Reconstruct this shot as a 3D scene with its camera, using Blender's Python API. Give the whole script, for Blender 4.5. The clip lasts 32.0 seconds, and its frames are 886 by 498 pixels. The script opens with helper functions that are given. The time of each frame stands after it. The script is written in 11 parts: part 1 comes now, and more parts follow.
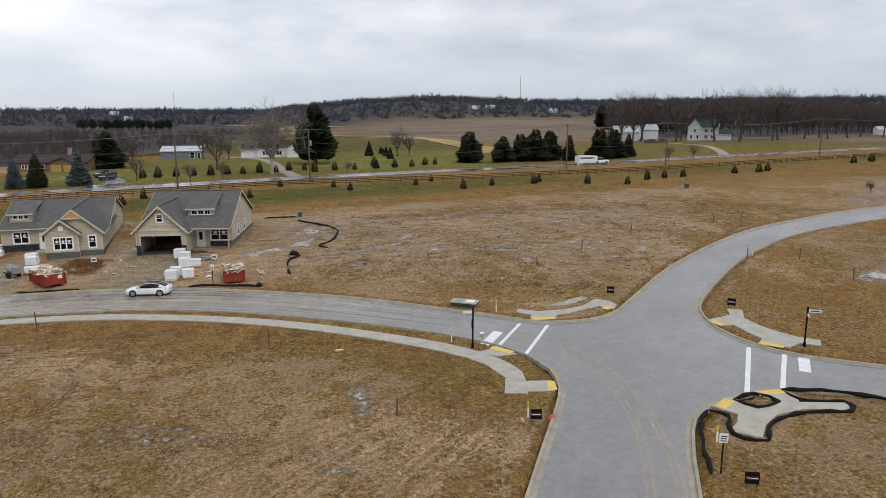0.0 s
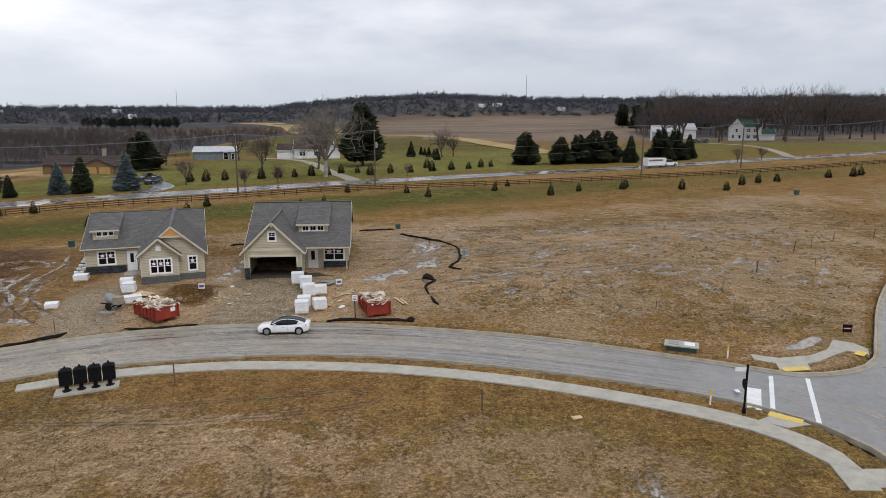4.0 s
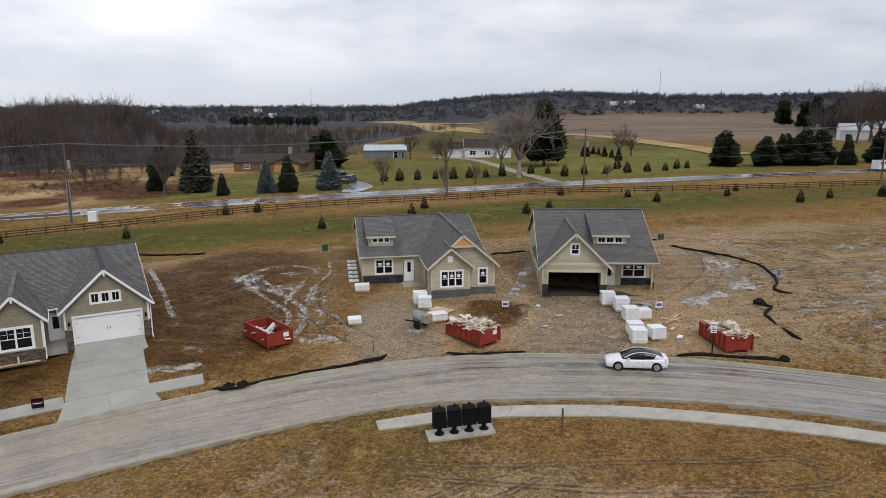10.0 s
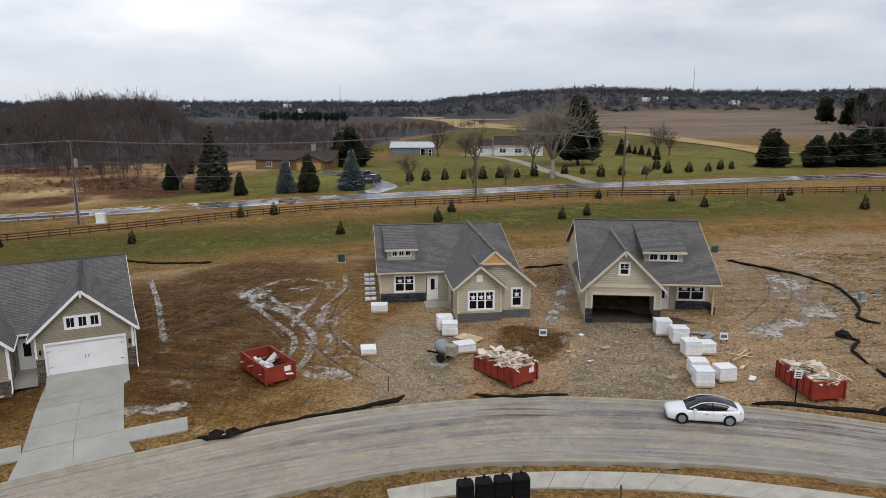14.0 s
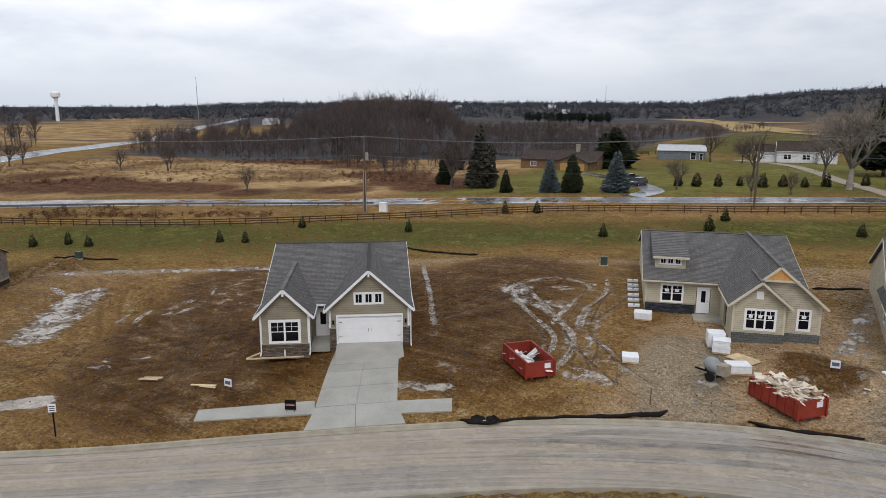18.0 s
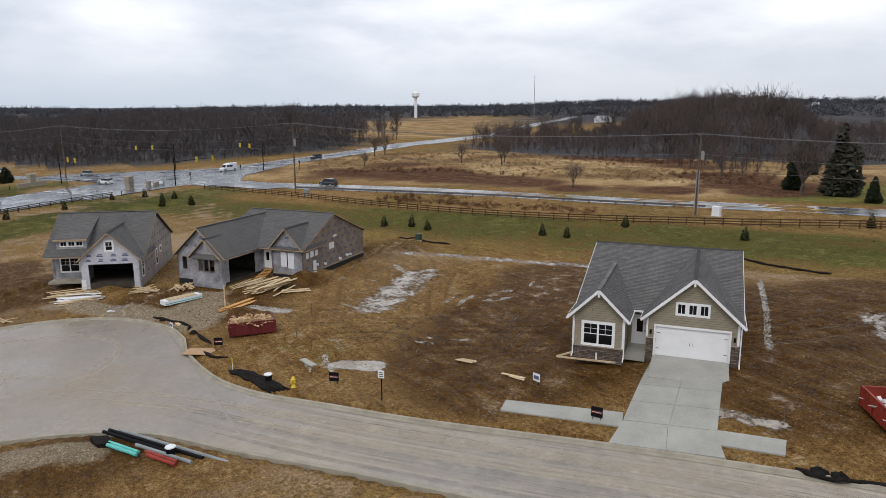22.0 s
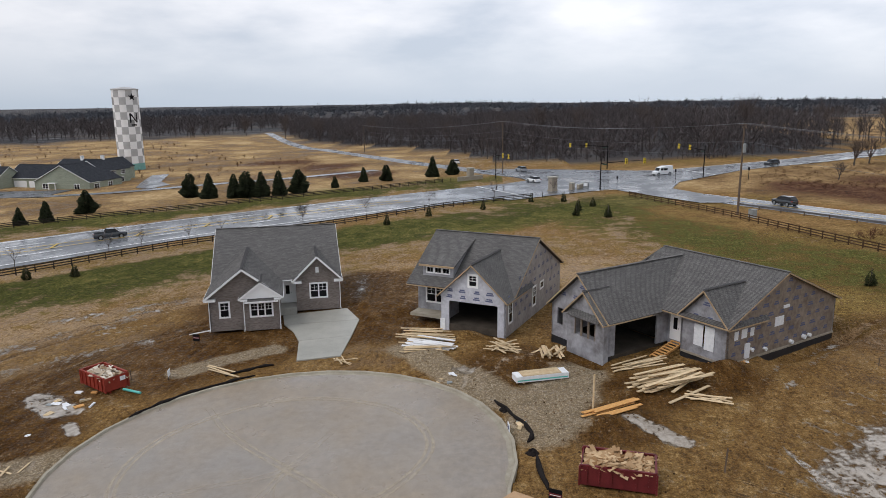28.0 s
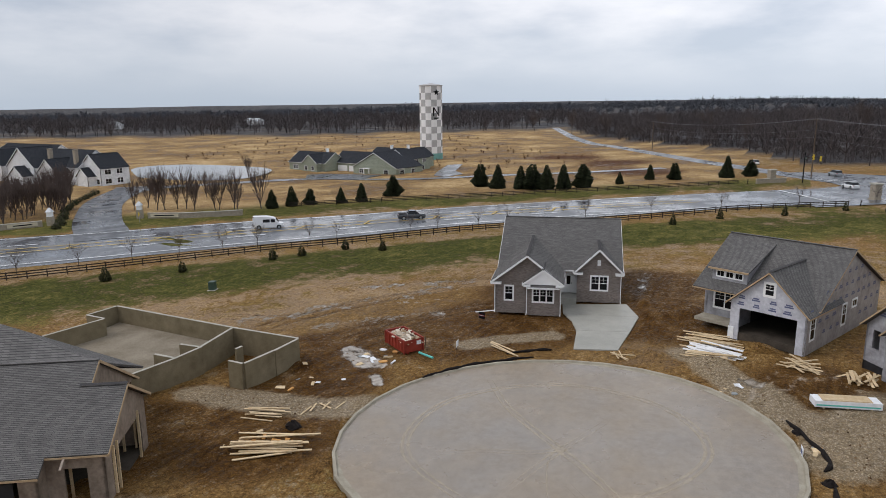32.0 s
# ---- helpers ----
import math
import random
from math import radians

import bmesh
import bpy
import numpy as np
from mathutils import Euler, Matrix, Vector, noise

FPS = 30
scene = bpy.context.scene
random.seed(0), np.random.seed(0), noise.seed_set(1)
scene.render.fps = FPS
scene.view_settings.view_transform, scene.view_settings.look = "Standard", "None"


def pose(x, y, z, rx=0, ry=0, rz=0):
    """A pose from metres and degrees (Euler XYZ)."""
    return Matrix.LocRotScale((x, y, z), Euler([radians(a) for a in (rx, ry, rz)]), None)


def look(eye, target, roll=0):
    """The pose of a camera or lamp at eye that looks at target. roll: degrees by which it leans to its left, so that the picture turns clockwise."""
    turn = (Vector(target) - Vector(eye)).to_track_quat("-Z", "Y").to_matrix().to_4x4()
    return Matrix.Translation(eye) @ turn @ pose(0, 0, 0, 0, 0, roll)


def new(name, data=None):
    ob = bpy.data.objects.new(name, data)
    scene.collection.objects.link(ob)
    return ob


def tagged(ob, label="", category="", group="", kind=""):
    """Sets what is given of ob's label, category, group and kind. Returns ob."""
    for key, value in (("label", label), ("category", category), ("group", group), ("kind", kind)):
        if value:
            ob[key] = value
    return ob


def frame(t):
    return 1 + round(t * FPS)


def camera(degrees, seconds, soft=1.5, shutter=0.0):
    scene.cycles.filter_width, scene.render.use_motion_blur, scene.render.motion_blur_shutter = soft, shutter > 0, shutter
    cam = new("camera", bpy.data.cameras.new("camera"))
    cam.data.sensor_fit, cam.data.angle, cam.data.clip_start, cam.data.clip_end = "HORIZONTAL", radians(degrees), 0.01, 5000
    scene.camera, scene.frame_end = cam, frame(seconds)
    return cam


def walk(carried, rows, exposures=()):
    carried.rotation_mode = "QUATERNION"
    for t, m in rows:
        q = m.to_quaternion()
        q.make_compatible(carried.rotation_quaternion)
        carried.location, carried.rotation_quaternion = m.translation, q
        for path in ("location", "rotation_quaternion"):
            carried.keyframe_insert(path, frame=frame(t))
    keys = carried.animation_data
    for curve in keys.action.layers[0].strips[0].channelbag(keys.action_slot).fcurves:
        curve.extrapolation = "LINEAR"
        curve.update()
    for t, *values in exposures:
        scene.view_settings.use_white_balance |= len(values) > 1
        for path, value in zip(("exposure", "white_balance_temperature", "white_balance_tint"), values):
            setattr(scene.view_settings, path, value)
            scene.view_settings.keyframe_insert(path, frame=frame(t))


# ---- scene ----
cam = camera(65.1, 32.0, 0.75)
METRES, EYE, TILT, LEAN, TURN = 92.0, 20.65, 2.0, -0.6, 0.0
ROWS = [
    (0.0, 0.0, 0.0, 0.0, -0.16, -13.2, 0.7),
    (0.5, -0.0065, 0.0381, -0.0007, -0.22, -13.21, 0.67),
    (1.0, -0.0182, 0.0698, -0.0009, -0.27, -13.23, 0.63),
    (1.5, -0.0369, 0.094, -0.0015, -0.32, -13.25, 0.62),
    (2.0, -0.06, 0.1107, -0.0009, -0.33, -13.28, 0.58),
    (2.5, -0.0889, 0.1231, -0.0003, -0.33, -13.32, 0.53),
    (3.0, -0.1219, 0.1302, -0.0004, -0.34, -13.32, 0.56),
    (3.5, -0.1583, 0.1345, 0.0003, -0.36, -13.33, 0.58),
    (5.5, -0.2257, 0.1246, 0.0012, -0.15, -13.44, 0.74),
    (6.0, -0.2439, 0.1216, 0.0009, -0.14, -13.44, 0.74),
    (6.5, -0.2697, 0.1175, 0.0005, -0.12, -13.43, 0.75),
    (7.0, -0.298, 0.1154, 0.0009, -0.11, -13.43, 0.77),
    (7.5, -0.3222, 0.1196, 0.001, -0.03, -13.42, 0.78),
    (8.0, -0.3449, 0.1311, 0.0004, 5.7, -13.28, 1.09),
    (8.5, -0.361, 0.1484, -0.0004, 9.07, -13.21, 1.22),
    (9.0, -0.3748, 0.1695, -0.0006, 9.14, -13.23, 1.24),
    (9.5, -0.3863, 0.1925, -0.0016, 9.17, -13.26, 1.25),
    (10.0, -0.3974, 0.2195, -0.0029, 9.2, -13.33, 1.2),
    (10.5, -0.4058, 0.2487, -0.004, 9.23, -13.38, 1.21),
    (11.0, -0.4077, 0.2801, -0.0054, 9.28, -13.42, 1.24),
    (11.5, -0.4057, 0.3034, -0.0044, 9.32, -13.45, 1.18),
    (12.0, -0.4055, 0.3104, -0.0051, 9.33, -13.46, 1.15),
    (12.5, -0.4059, 0.3117, -0.0049, 9.45, -13.54, 1.14),
    (13.0, -0.4066, 0.3116, -0.0049, 10.26, -13.6, 1.14),
    (13.5, -0.4089, 0.3107, -0.0049, 10.81, -13.63, 1.12),
    (15.5, -0.4236, 0.3055, -0.0049, 16.89, -13.44, 1.17),
    (16.0, -0.4234, 0.3049, -0.0049, 19.83, -13.35, 1.19),
    (16.5, -0.4232, 0.3055, -0.0053, 22.87, -13.29, 1.27),
    (17.0, -0.4234, 0.3063, -0.0057, 25.93, -13.21, 1.39),
    (17.5, -0.4237, 0.3067, -0.0062, 29.31, -13.14, 1.44),
    (18.0, -0.4252, 0.3072, -0.0059, 32.65, -13.06, 1.52),
    (18.5, -0.4283, 0.3071, -0.0055, 36.0, -13.0, 1.66),
    (19.0, -0.4297, 0.3066, -0.0059, 39.14, -12.9, 1.72),
    (19.5, -0.429, 0.3058, -0.006, 42.5, -12.81, 1.79),
    (20.0, -0.4282, 0.3063, -0.0066, 45.83, -12.71, 1.87),
    (20.5, -0.4277, 0.3074, -0.0072, 48.99, -12.63, 1.98),
    (21.0, -0.428, 0.3082, -0.0082, 52.37, -12.56, 2.05),
    (21.5, -0.4331, 0.3135, -0.0093, 55.74, -12.45, 2.16),
    (22.0, -0.4434, 0.3236, -0.0107, 59.09, -12.33, 2.24),
    (22.5, -0.4575, 0.3353, -0.0125, 62.21, -12.22, 2.3),
    (23.0, -0.4764, 0.3487, -0.0138, 65.52, -12.12, 2.3),
    (23.5, -0.4991, 0.3625, -0.0153, 68.85, -12.01, 2.27),
    (24.0, -0.5251, 0.3752, -0.0157, 72.18, -11.95, 2.23),
    (24.5, -0.5524, 0.3862, -0.0161, 75.42, -11.86, 2.23),
    (25.0, -0.5844, 0.3967, -0.016, 78.91, -11.74, 2.29),
    (25.5, -0.6193, 0.4073, -0.0156, 82.03, -11.66, 2.38),
    (26.0, -0.6559, 0.4175, -0.0141, 85.13, -11.59, 2.41),
    (26.5, -0.6949, 0.4264, -0.0103, 88.64, -11.47, 2.45),
    (28.5, -0.7209, 0.426, -0.009, 95.09, -11.3, 2.43),
    (29.0, -0.7109, 0.4259, -0.0093, 95.15, -11.32, 2.39),
    (29.5, -0.7065, 0.424, -0.0093, 99.65, -11.13, 2.34),
    (30.0, -0.7052, 0.4235, -0.0095, 103.76, -11.01, 2.27),
    (30.5, -0.7049, 0.4218, -0.0095, 105.95, -10.98, 2.18),
    (31.0, -0.705, 0.4202, -0.0109, 109.02, -10.91, 2.07),
    (31.5, -0.7056, 0.4197, -0.0112, 113.21, -10.84, 2.01),
    (32.0, -0.7064, 0.4197, -0.0107, 117.58, -10.74, 1.97),
]
walk(cam, [(t, pose(0, 0, EYE, TILT, LEAN, TURN) @ pose(METRES * x, METRES * y, METRES * z, 90 + pitch, roll, yaw)) for t, x, y, z, yaw, pitch, roll in ROWS], [(0.0, 0.0, 6500, 14), (32.0, 0.0, 6500, 14)])

# ---------------------------------------------------------------- world and light
world = bpy.data.worlds.new("sky")
scene.world = world
world.use_nodes = True
wn, wl = world.node_tree.nodes, world.node_tree.links
wn.clear()
w_out = wn.new("ShaderNodeOutputWorld")
w_bg = wn.new("ShaderNodeBackground")
w_sky = wn.new("ShaderNodeTexSky")
w_sky.sky_type, w_sky.sun_disc = "NISHITA", False
w_sky.sun_elevation, w_sky.sun_rotation = radians(32), radians(-40)
w_dim = wn.new("ShaderNodeMixRGB")
w_dim.blend_type, w_dim.inputs[0].default_value = "MULTIPLY", 1.0
w_dim.inputs[2].default_value = (0.09, 0.09, 0.09, 1)
wl.new(w_sky.outputs[0], w_dim.inputs[1])
w_co = wn.new("ShaderNodeTexCoord")
w_map = wn.new("ShaderNodeMapping")
w_map.inputs["Scale"].default_value = (1.0, 1.0, 3.4)
w_map.inputs["Location"].default_value = (0.35, 0.1, 0.2)
wl.new(w_co.outputs["Generated"], w_map.inputs[0])
w_noise = wn.new("ShaderNodeTexNoise")
w_noise.inputs["Scale"].default_value, w_noise.inputs["Detail"].default_value = 3.4, 8.0
w_noise.inputs["Roughness"].default_value = 0.52
wl.new(w_map.outputs[0], w_noise.inputs[0])
w_ramp = wn.new("ShaderNodeValToRGB")
w_ramp.color_ramp.elements[0].position, w_ramp.color_ramp.elements[0].color = 0.36, (0.57, 0.65, 0.745, 1)
w_ramp.color_ramp.elements[1].position, w_ramp.color_ramp.elements[1].color = 0.62, (0.92, 0.96, 1.0, 1)
wl.new(w_noise.outputs[0], w_ramp.inputs[0])
# pale blue-grey band of haze low over the horizon, clouds above
w_sep = wn.new("ShaderNodeSeparateXYZ")
wl.new(w_co.outputs["Generated"], w_sep.inputs[0])
w_low = wn.new("ShaderNodeMapRange")
w_low.inputs["From Min"].default_value, w_low.inputs["From Max"].default_value = 0.0, 0.1
wl.new(w_sep.outputs["Z"], w_low.inputs[0])
w_haze = wn.new("ShaderNodeMixRGB")
w_haze.inputs[1].default_value = (0.55, 0.645, 0.74, 1)
wl.new(w_low.outputs[0], w_haze.inputs[0])
wl.new(w_ramp.outputs[0], w_haze.inputs[2])
w_mix = wn.new("ShaderNodeMixRGB")
w_mix.inputs[0].default_value = 0.94
wl.new(w_dim.outputs[0], w_mix.inputs[1])
wl.new(w_haze.outputs[0], w_mix.inputs[2])
w_dot = wn.new("ShaderNodeVectorMath")
w_dot.operation = "DOT_PRODUCT"
w_dot.inputs[1].default_value = (-0.84, 0.41, 0.36)
wl.new(w_co.outputs["Generated"], w_dot.inputs[0])
w_veil = wn.new("ShaderNodeMapRange")
w_veil.inputs["From Min"].default_value, w_veil.inputs["From Max"].default_value = 0.35, 0.98
w_veil.inputs["To Min"].default_value, w_veil.inputs["To Max"].default_value = 0.9, 1.1
wl.new(w_dot.outputs["Value"], w_veil.inputs[0])
w_glow = wn.new("ShaderNodeMixRGB")
w_glow.blend_type, w_glow.inputs[0].default_value = "MULTIPLY", 1.0
wl.new(w_mix.outputs[0], w_glow.inputs[1])
wl.new(w_veil.outputs[0], w_glow.inputs[2])
wl.new(w_glow.outputs[0], w_bg.inputs[0])
w_bg.inputs[1].default_value = 1.0
wl.new(w_bg.outputs[0], w_out.inputs[0])

sun = new("sun", bpy.data.lights.new("sun", "SUN"))
sun.data.energy, sun.data.angle, sun.data.color = 1.15, radians(30), (1.0, 0.965, 0.93)
sun.matrix_world = look((0, 0, 60), (-30, 38, 0))

# ---------------------------------------------------------------- mesh helpers
class Build:
    """Collects faces of one mesh."""

    def __init__(self):
        self.v, self.f = [], []

    def poly(self, pts):
        n = len(self.v)
        self.v += [tuple(p) for p in pts]
        self.f.append(tuple(range(n, n + len(pts))))
        return self

    def box(self, x0, x1, y0, y1, z0, z1, m=None):
        c = [(x, y, z) for z in (z0, z1) for x, y in ((x0, y0), (x1, y0), (x1, y1), (x0, y1))]
        if m is not None:
            c = [m @ Vector(p) for p in c]
        n = len(self.v)
        self.v += [tuple(p) for p in c]
        self.f += [tuple(n + i for i in q) for q in ((3, 2, 1, 0), (4, 5, 6, 7), (0, 1, 5, 4), (1, 2, 6, 5), (2, 3, 7, 6), (3, 0, 4, 7))]
        return self

    def bar(self, a, b, w, h, up=(0, 0, 1)):
        """A beam of section w by h from a to b."""
        a, b = Vector(a), Vector(b)
        d = (b - a).normalized()
        s = d.cross(Vector(up))
        s = s.normalized() if s.length > 1e-4 else Vector((1, 0, 0))
        t = s.cross(d)
        n = len(self.v)
        for p in (a, b):
            for i, j in ((-1, -1), (1, -1), (1, 1), (-1, 1)):
                self.v.append(tuple(p + s * (i * w / 2) + t * (j * h / 2)))
        self.f += [tuple(n + i for i in q) for q in ((3, 2, 1, 0), (4, 5, 6, 7), (0, 1, 5, 4), (1, 2, 6, 5), (2, 3, 7, 6), (3, 0, 4, 7))]
        return self

    def prism(self, pts, ext):
        """A polygon swept along ext."""
        pts, e, n, k = [Vector(p) for p in pts], Vector(ext), len(self.v), len(pts)
        self.v += [tuple(p) for p in pts] + [tuple(p + e) for p in pts]
        self.f += [tuple(n + i for i in reversed(range(k))), tuple(n + k + i for i in range(k))]
        self.f += [(n + i, n + (i + 1) % k, n + k + (i + 1) % k, n + k + i) for i in range(k)]
        return self

    def tube(self, pts, radii, n=6, caps=True):
        pts = [Vector(p) for p in pts]
        rings = []
        for i, p in enumerate(pts):
            d = (pts[min(i + 1, len(pts) - 1)] - pts[max(i - 1, 0)]).normalized()
            s = d.cross(Vector((0, 0, 1)))
            s = s.normalized() if s.length > 1e-3 else Vector((1, 0, 0))
            t = s.cross(d)
            r = radii[i] if isinstance(radii, (list, tuple)) else radii
            k = len(self.v)
            self.v += [tuple(p + (s * math.cos(a) + t * math.sin(a)) * r) for a in [2 * math.pi * j / n for j in range(n)]]
            rings.append(k)
        for a, b in zip(rings, rings[1:]):
            self.f += [(a + j, a + (j + 1) % n, b + (j + 1) % n, b + j) for j in range(n)]
        if caps:
            self.f += [tuple(rings[0] + j for j in reversed(range(n))), tuple(rings[-1] + j for j in range(n))]
        return self

    def lathe(self, prof, n=16, m=None):
        """A profile of (radius, z) turned about z."""
        k = len(self.v)
        pts = [(r * math.cos(2 * math.pi * j / n), r * math.sin(2 * math.pi * j / n), z) for r, z in prof for j in range(n)]
        self.v += [tuple(m @ Vector(p)) for p in pts] if m is not None else pts
        for i in range(len(prof) - 1):
            a, b = k + i * n, k + (i + 1) * n
            self.f += [(a + j, a + (j + 1) % n, b + (j + 1) % n, b + j) for j in range(n)]
        self.f += [tuple(k + j for j in reversed(range(n))), tuple(k + (len(prof) - 1) * n + j for j in range(n))]
        return self

    def mesh(self, name, mat, smooth=False):
        me = bpy.data.meshes.new(name)
        me.from_pydata(self.v, [], self.f)
        if mat is not None:
            me.materials.append(mat)
        if smooth:
            me.polygons.foreach_set("use_smooth", [True] * len(me.polygons))
        me.update()
        return me


def part(name, bm, mat, parent=None, label="", smooth=False):
    """Links a Build as one mesh object under a thing or a part."""
    ob = new(name, bm.mesh(name, mat, smooth))
    ob.parent = parent
    if label:
        ob["label"] = label
    return ob


def share(name, mesh, parent, m):
    """One more object on a mesh that exists."""
    ob = new(name, mesh)
    ob.parent = parent
    ob.matrix_basis = m
    return ob


def thing(name, label, category, m=None, group="", kind=""):
    ob = new(name)
    ob.empty_display_size = 0.3
    if m is not None:
        ob.matrix_basis = m
    return tagged(ob, label, category, group, kind)


def solid(name, bm, mat, label, category, m=None, group="", kind="", smooth=False):
    ob = part(name, bm, mat, None, "", smooth)
    if m is not None:
        ob.matrix_basis = m
    return tagged(ob, label, category, group, kind)


# ---------------------------------------------------------------- materials
def nodes_of(name, rough, metal=0.0, spec=0.5):
    if rough > 0.65 and not metal:
        spec = min(spec, 0.1)
    m = bpy.data.materials.new(name)
    m.use_nodes = True
    b = m.node_tree.nodes["Principled BSDF"]
    b.inputs["Roughness"].default_value, b.inputs["Metallic"].default_value = rough, metal
    b.inputs["Specular IOR Level"].default_value = spec
    return m, m.node_tree.nodes, m.node_tree.links, b


def noise_node(n, l, co, scale, detail=5.0, rough=0.6, stretch=None):
    t = n.new("ShaderNodeTexNoise")
    t.inputs["Scale"].default_value, t.inputs["Detail"].default_value, t.inputs["Roughness"].default_value = scale, detail, rough
    if stretch:
        mp = n.new("ShaderNodeMapping")
        mp.inputs["Scale"].default_value = stretch
        l.new(co, mp.inputs[0])
        co = mp.outputs[0]
    l.new(co, t.inputs["Vector"])
    return t.outputs[0]


def ramp_node(n, l, fac, stops):
    r = n.new("ShaderNodeValToRGB")
    e = r.color_ramp.elements
    while len(e) < len(stops):
        e.new(0.5)
    for k, (p, c) in zip(e, stops):
        k.position, k.color = p, (*c, 1) if len(c) == 3 else c
    l.new(fac, r.inputs[0])
    return r.outputs[0]


def mix_node(n, l, fac, a, b, mode="MIX"):
    x = n.new("ShaderNodeMixRGB")
    x.blend_type = mode
    for i, s in ((0, fac), (1, a), (2, b)):
        if isinstance(s, (int, float)):
            x.inputs[i].default_value = s
        elif isinstance(s, tuple):
            x.inputs[i].default_value = (*s, 1)
        else:
            l.new(s, x.inputs[i])
    return x.outputs[0]


def math_node(n, l, op, a, b=0.0, clamp=False):
    x = n.new("ShaderNodeMath")
    x.operation, x.use_clamp = op, clamp
    for i, s in ((0, a), (1, b)):
        if isinstance(s, (int, float)):
            x.inputs[i].default_value = s
        else:
            l.new(s, x.inputs[i])
    return x.outputs[0]


def bump_node(n, l, b, height, strength, dist=0.02):
    u = n.new("ShaderNodeBump")
    u.inputs["Strength"].default_value, u.inputs["Distance"].default_value = strength, dist
    l.new(height, u.inputs["Height"])
    l.new(u.outputs[0], b.inputs["Normal"])


def surf(name, dark, light, scale=3.0, rough=0.8, bump=0.25, metal=0.0, fine=14.0, spec=0.4, vary=0.0, stretch=None):
    """Two tones mixed by coarse and fine grain, with fine relief."""
    m, n, l, b = nodes_of(name, rough, metal, spec)
    co = n.new("ShaderNodeTexCoord").outputs["Object"]
    big, small = noise_node(n, l, co, scale, 4, 0.6, stretch), noise_node(n, l, co, scale * fine, 3, 0.6, stretch)
    f = math_node(n, l, "ADD", math_node(n, l, "MULTIPLY", big, 0.65), math_node(n, l, "MULTIPLY", small, 0.35))
    c = ramp_node(n, l, f, [(0.34, dark), (0.66, light)])
    if vary:
        rnd = n.new("ShaderNodeObjectInfo").outputs["Random"]
        k = math_node(n, l, "ADD", math_node(n, l, "MULTIPLY", rnd, 2 * vary), 1 - vary)
        hs = n.new("ShaderNodeHueSaturation")
        l.new(c, hs.inputs["Color"])
        l.new(k, hs.inputs["Value"])
        c = hs.outputs[0]
    l.new(c, b.inputs["Base Color"])
    if bump:
        bump_node(n, l, b, f, bump, 0.03)
    return m


def island(name, dark, light, rough=0.8, spread=0.3, spec=0.3):
    """For joined small pieces: each one its own tone."""
    m, n, l, b = nodes_of(name, rough, 0, spec)
    geo = n.new("ShaderNodeNewGeometry")
    c = ramp_node(n, l, geo.outputs["Random Per Island"], [(0.0, dark), (1.0, light)])
    l.new(c, b.inputs["Base Color"])
    return m


def courses(name, dark, light, step, rough=0.85, bump=0.5, along=(1.0, 1.0), joint=0.0, spec=0.3, mortar=None, offset=0.5, width=0.5):
    """Lapped courses or brickwork that follow the height of the surface."""
    m, n, l, b = nodes_of(name, rough, 0, spec)
    co = n.new("ShaderNodeTexCoord").outputs["Object"]
    sp = n.new("ShaderNodeSeparateXYZ")
    l.new(co, sp.inputs[0])
    cb = n.new("ShaderNodeCombineXYZ")
    l.new(math_node(n, l, "ADD", math_node(n, l, "MULTIPLY", sp.outputs[0], along[0]), math_node(n, l, "MULTIPLY", sp.outputs[1], along[1])), cb.inputs[0])
    l.new(sp.outputs[2], cb.inputs[1])
    k = n.new("ShaderNodeTexBrick")
    k.offset = offset
    k.inputs["Color1"].default_value, k.inputs["Color2"].default_value = (*dark, 1), (*light, 1)
    k.inputs["Mortar"].default_value = (*(mortar or tuple(c * 0.55 for c in dark)), 1)
    k.inputs["Scale"].default_value = 1.0
    k.inputs["Mortar Size"].default_value = joint or step * 0.07
    k.inputs["Mortar Smooth"].default_value = 0.2
    k.inputs["Brick Width"].default_value, k.inputs["Row Height"].default_value = width, step
    l.new(cb.outputs[0], k.inputs["Vector"])
    big = noise_node(n, l, co, 0.7, 5, 0.65)
    fine = noise_node(n, l, co, 30, 2, 0.6)
    tone = ramp_node(n, l, math_node(n, l, "ADD", math_node(n, l, "MULTIPLY", big, 0.7), math_node(n, l, "MULTIPLY", fine, 0.3)), [(0.3, (0.8, 0.8, 0.8)), (0.7, (1.12, 1.12, 1.12))])
    l.new(mix_node(n, l, 1.0, k.outputs[0], tone, "MULTIPLY"), b.inputs["Base Color"])
    hgt = math_node(n, l, "ADD", math_node(n, l, "MULTIPLY", k.outputs[1], -1.0), math_node(n, l, "MULTIPLY", fine, 0.3))
    bump_node(n, l, b, hgt, bump, 0.012)
    return m


M_ASPHALT = None
M_CONC = surf("concrete", (0.34, 0.32, 0.27), (0.5, 0.475, 0.41), 1.2, 0.75, 0.15)
M_CONC_NEW = surf("new_concrete", (0.29, 0.285, 0.25), (0.41, 0.4, 0.355), 0.5, 0.45, 0.1)
M_KERB = surf("kerb_concrete", (0.27, 0.24, 0.185), (0.42, 0.385, 0.31), 1.0, 0.75, 0.2)
M_FOUND = surf("foundation_concrete", (0.15, 0.122, 0.074), (0.25, 0.208, 0.135), 0.9, 0.85, 0.2)
M_WHITE = surf("white_trim", (0.8, 0.81, 0.81), (0.88, 0.88, 0.88), 1.0, 0.45, 0.05)
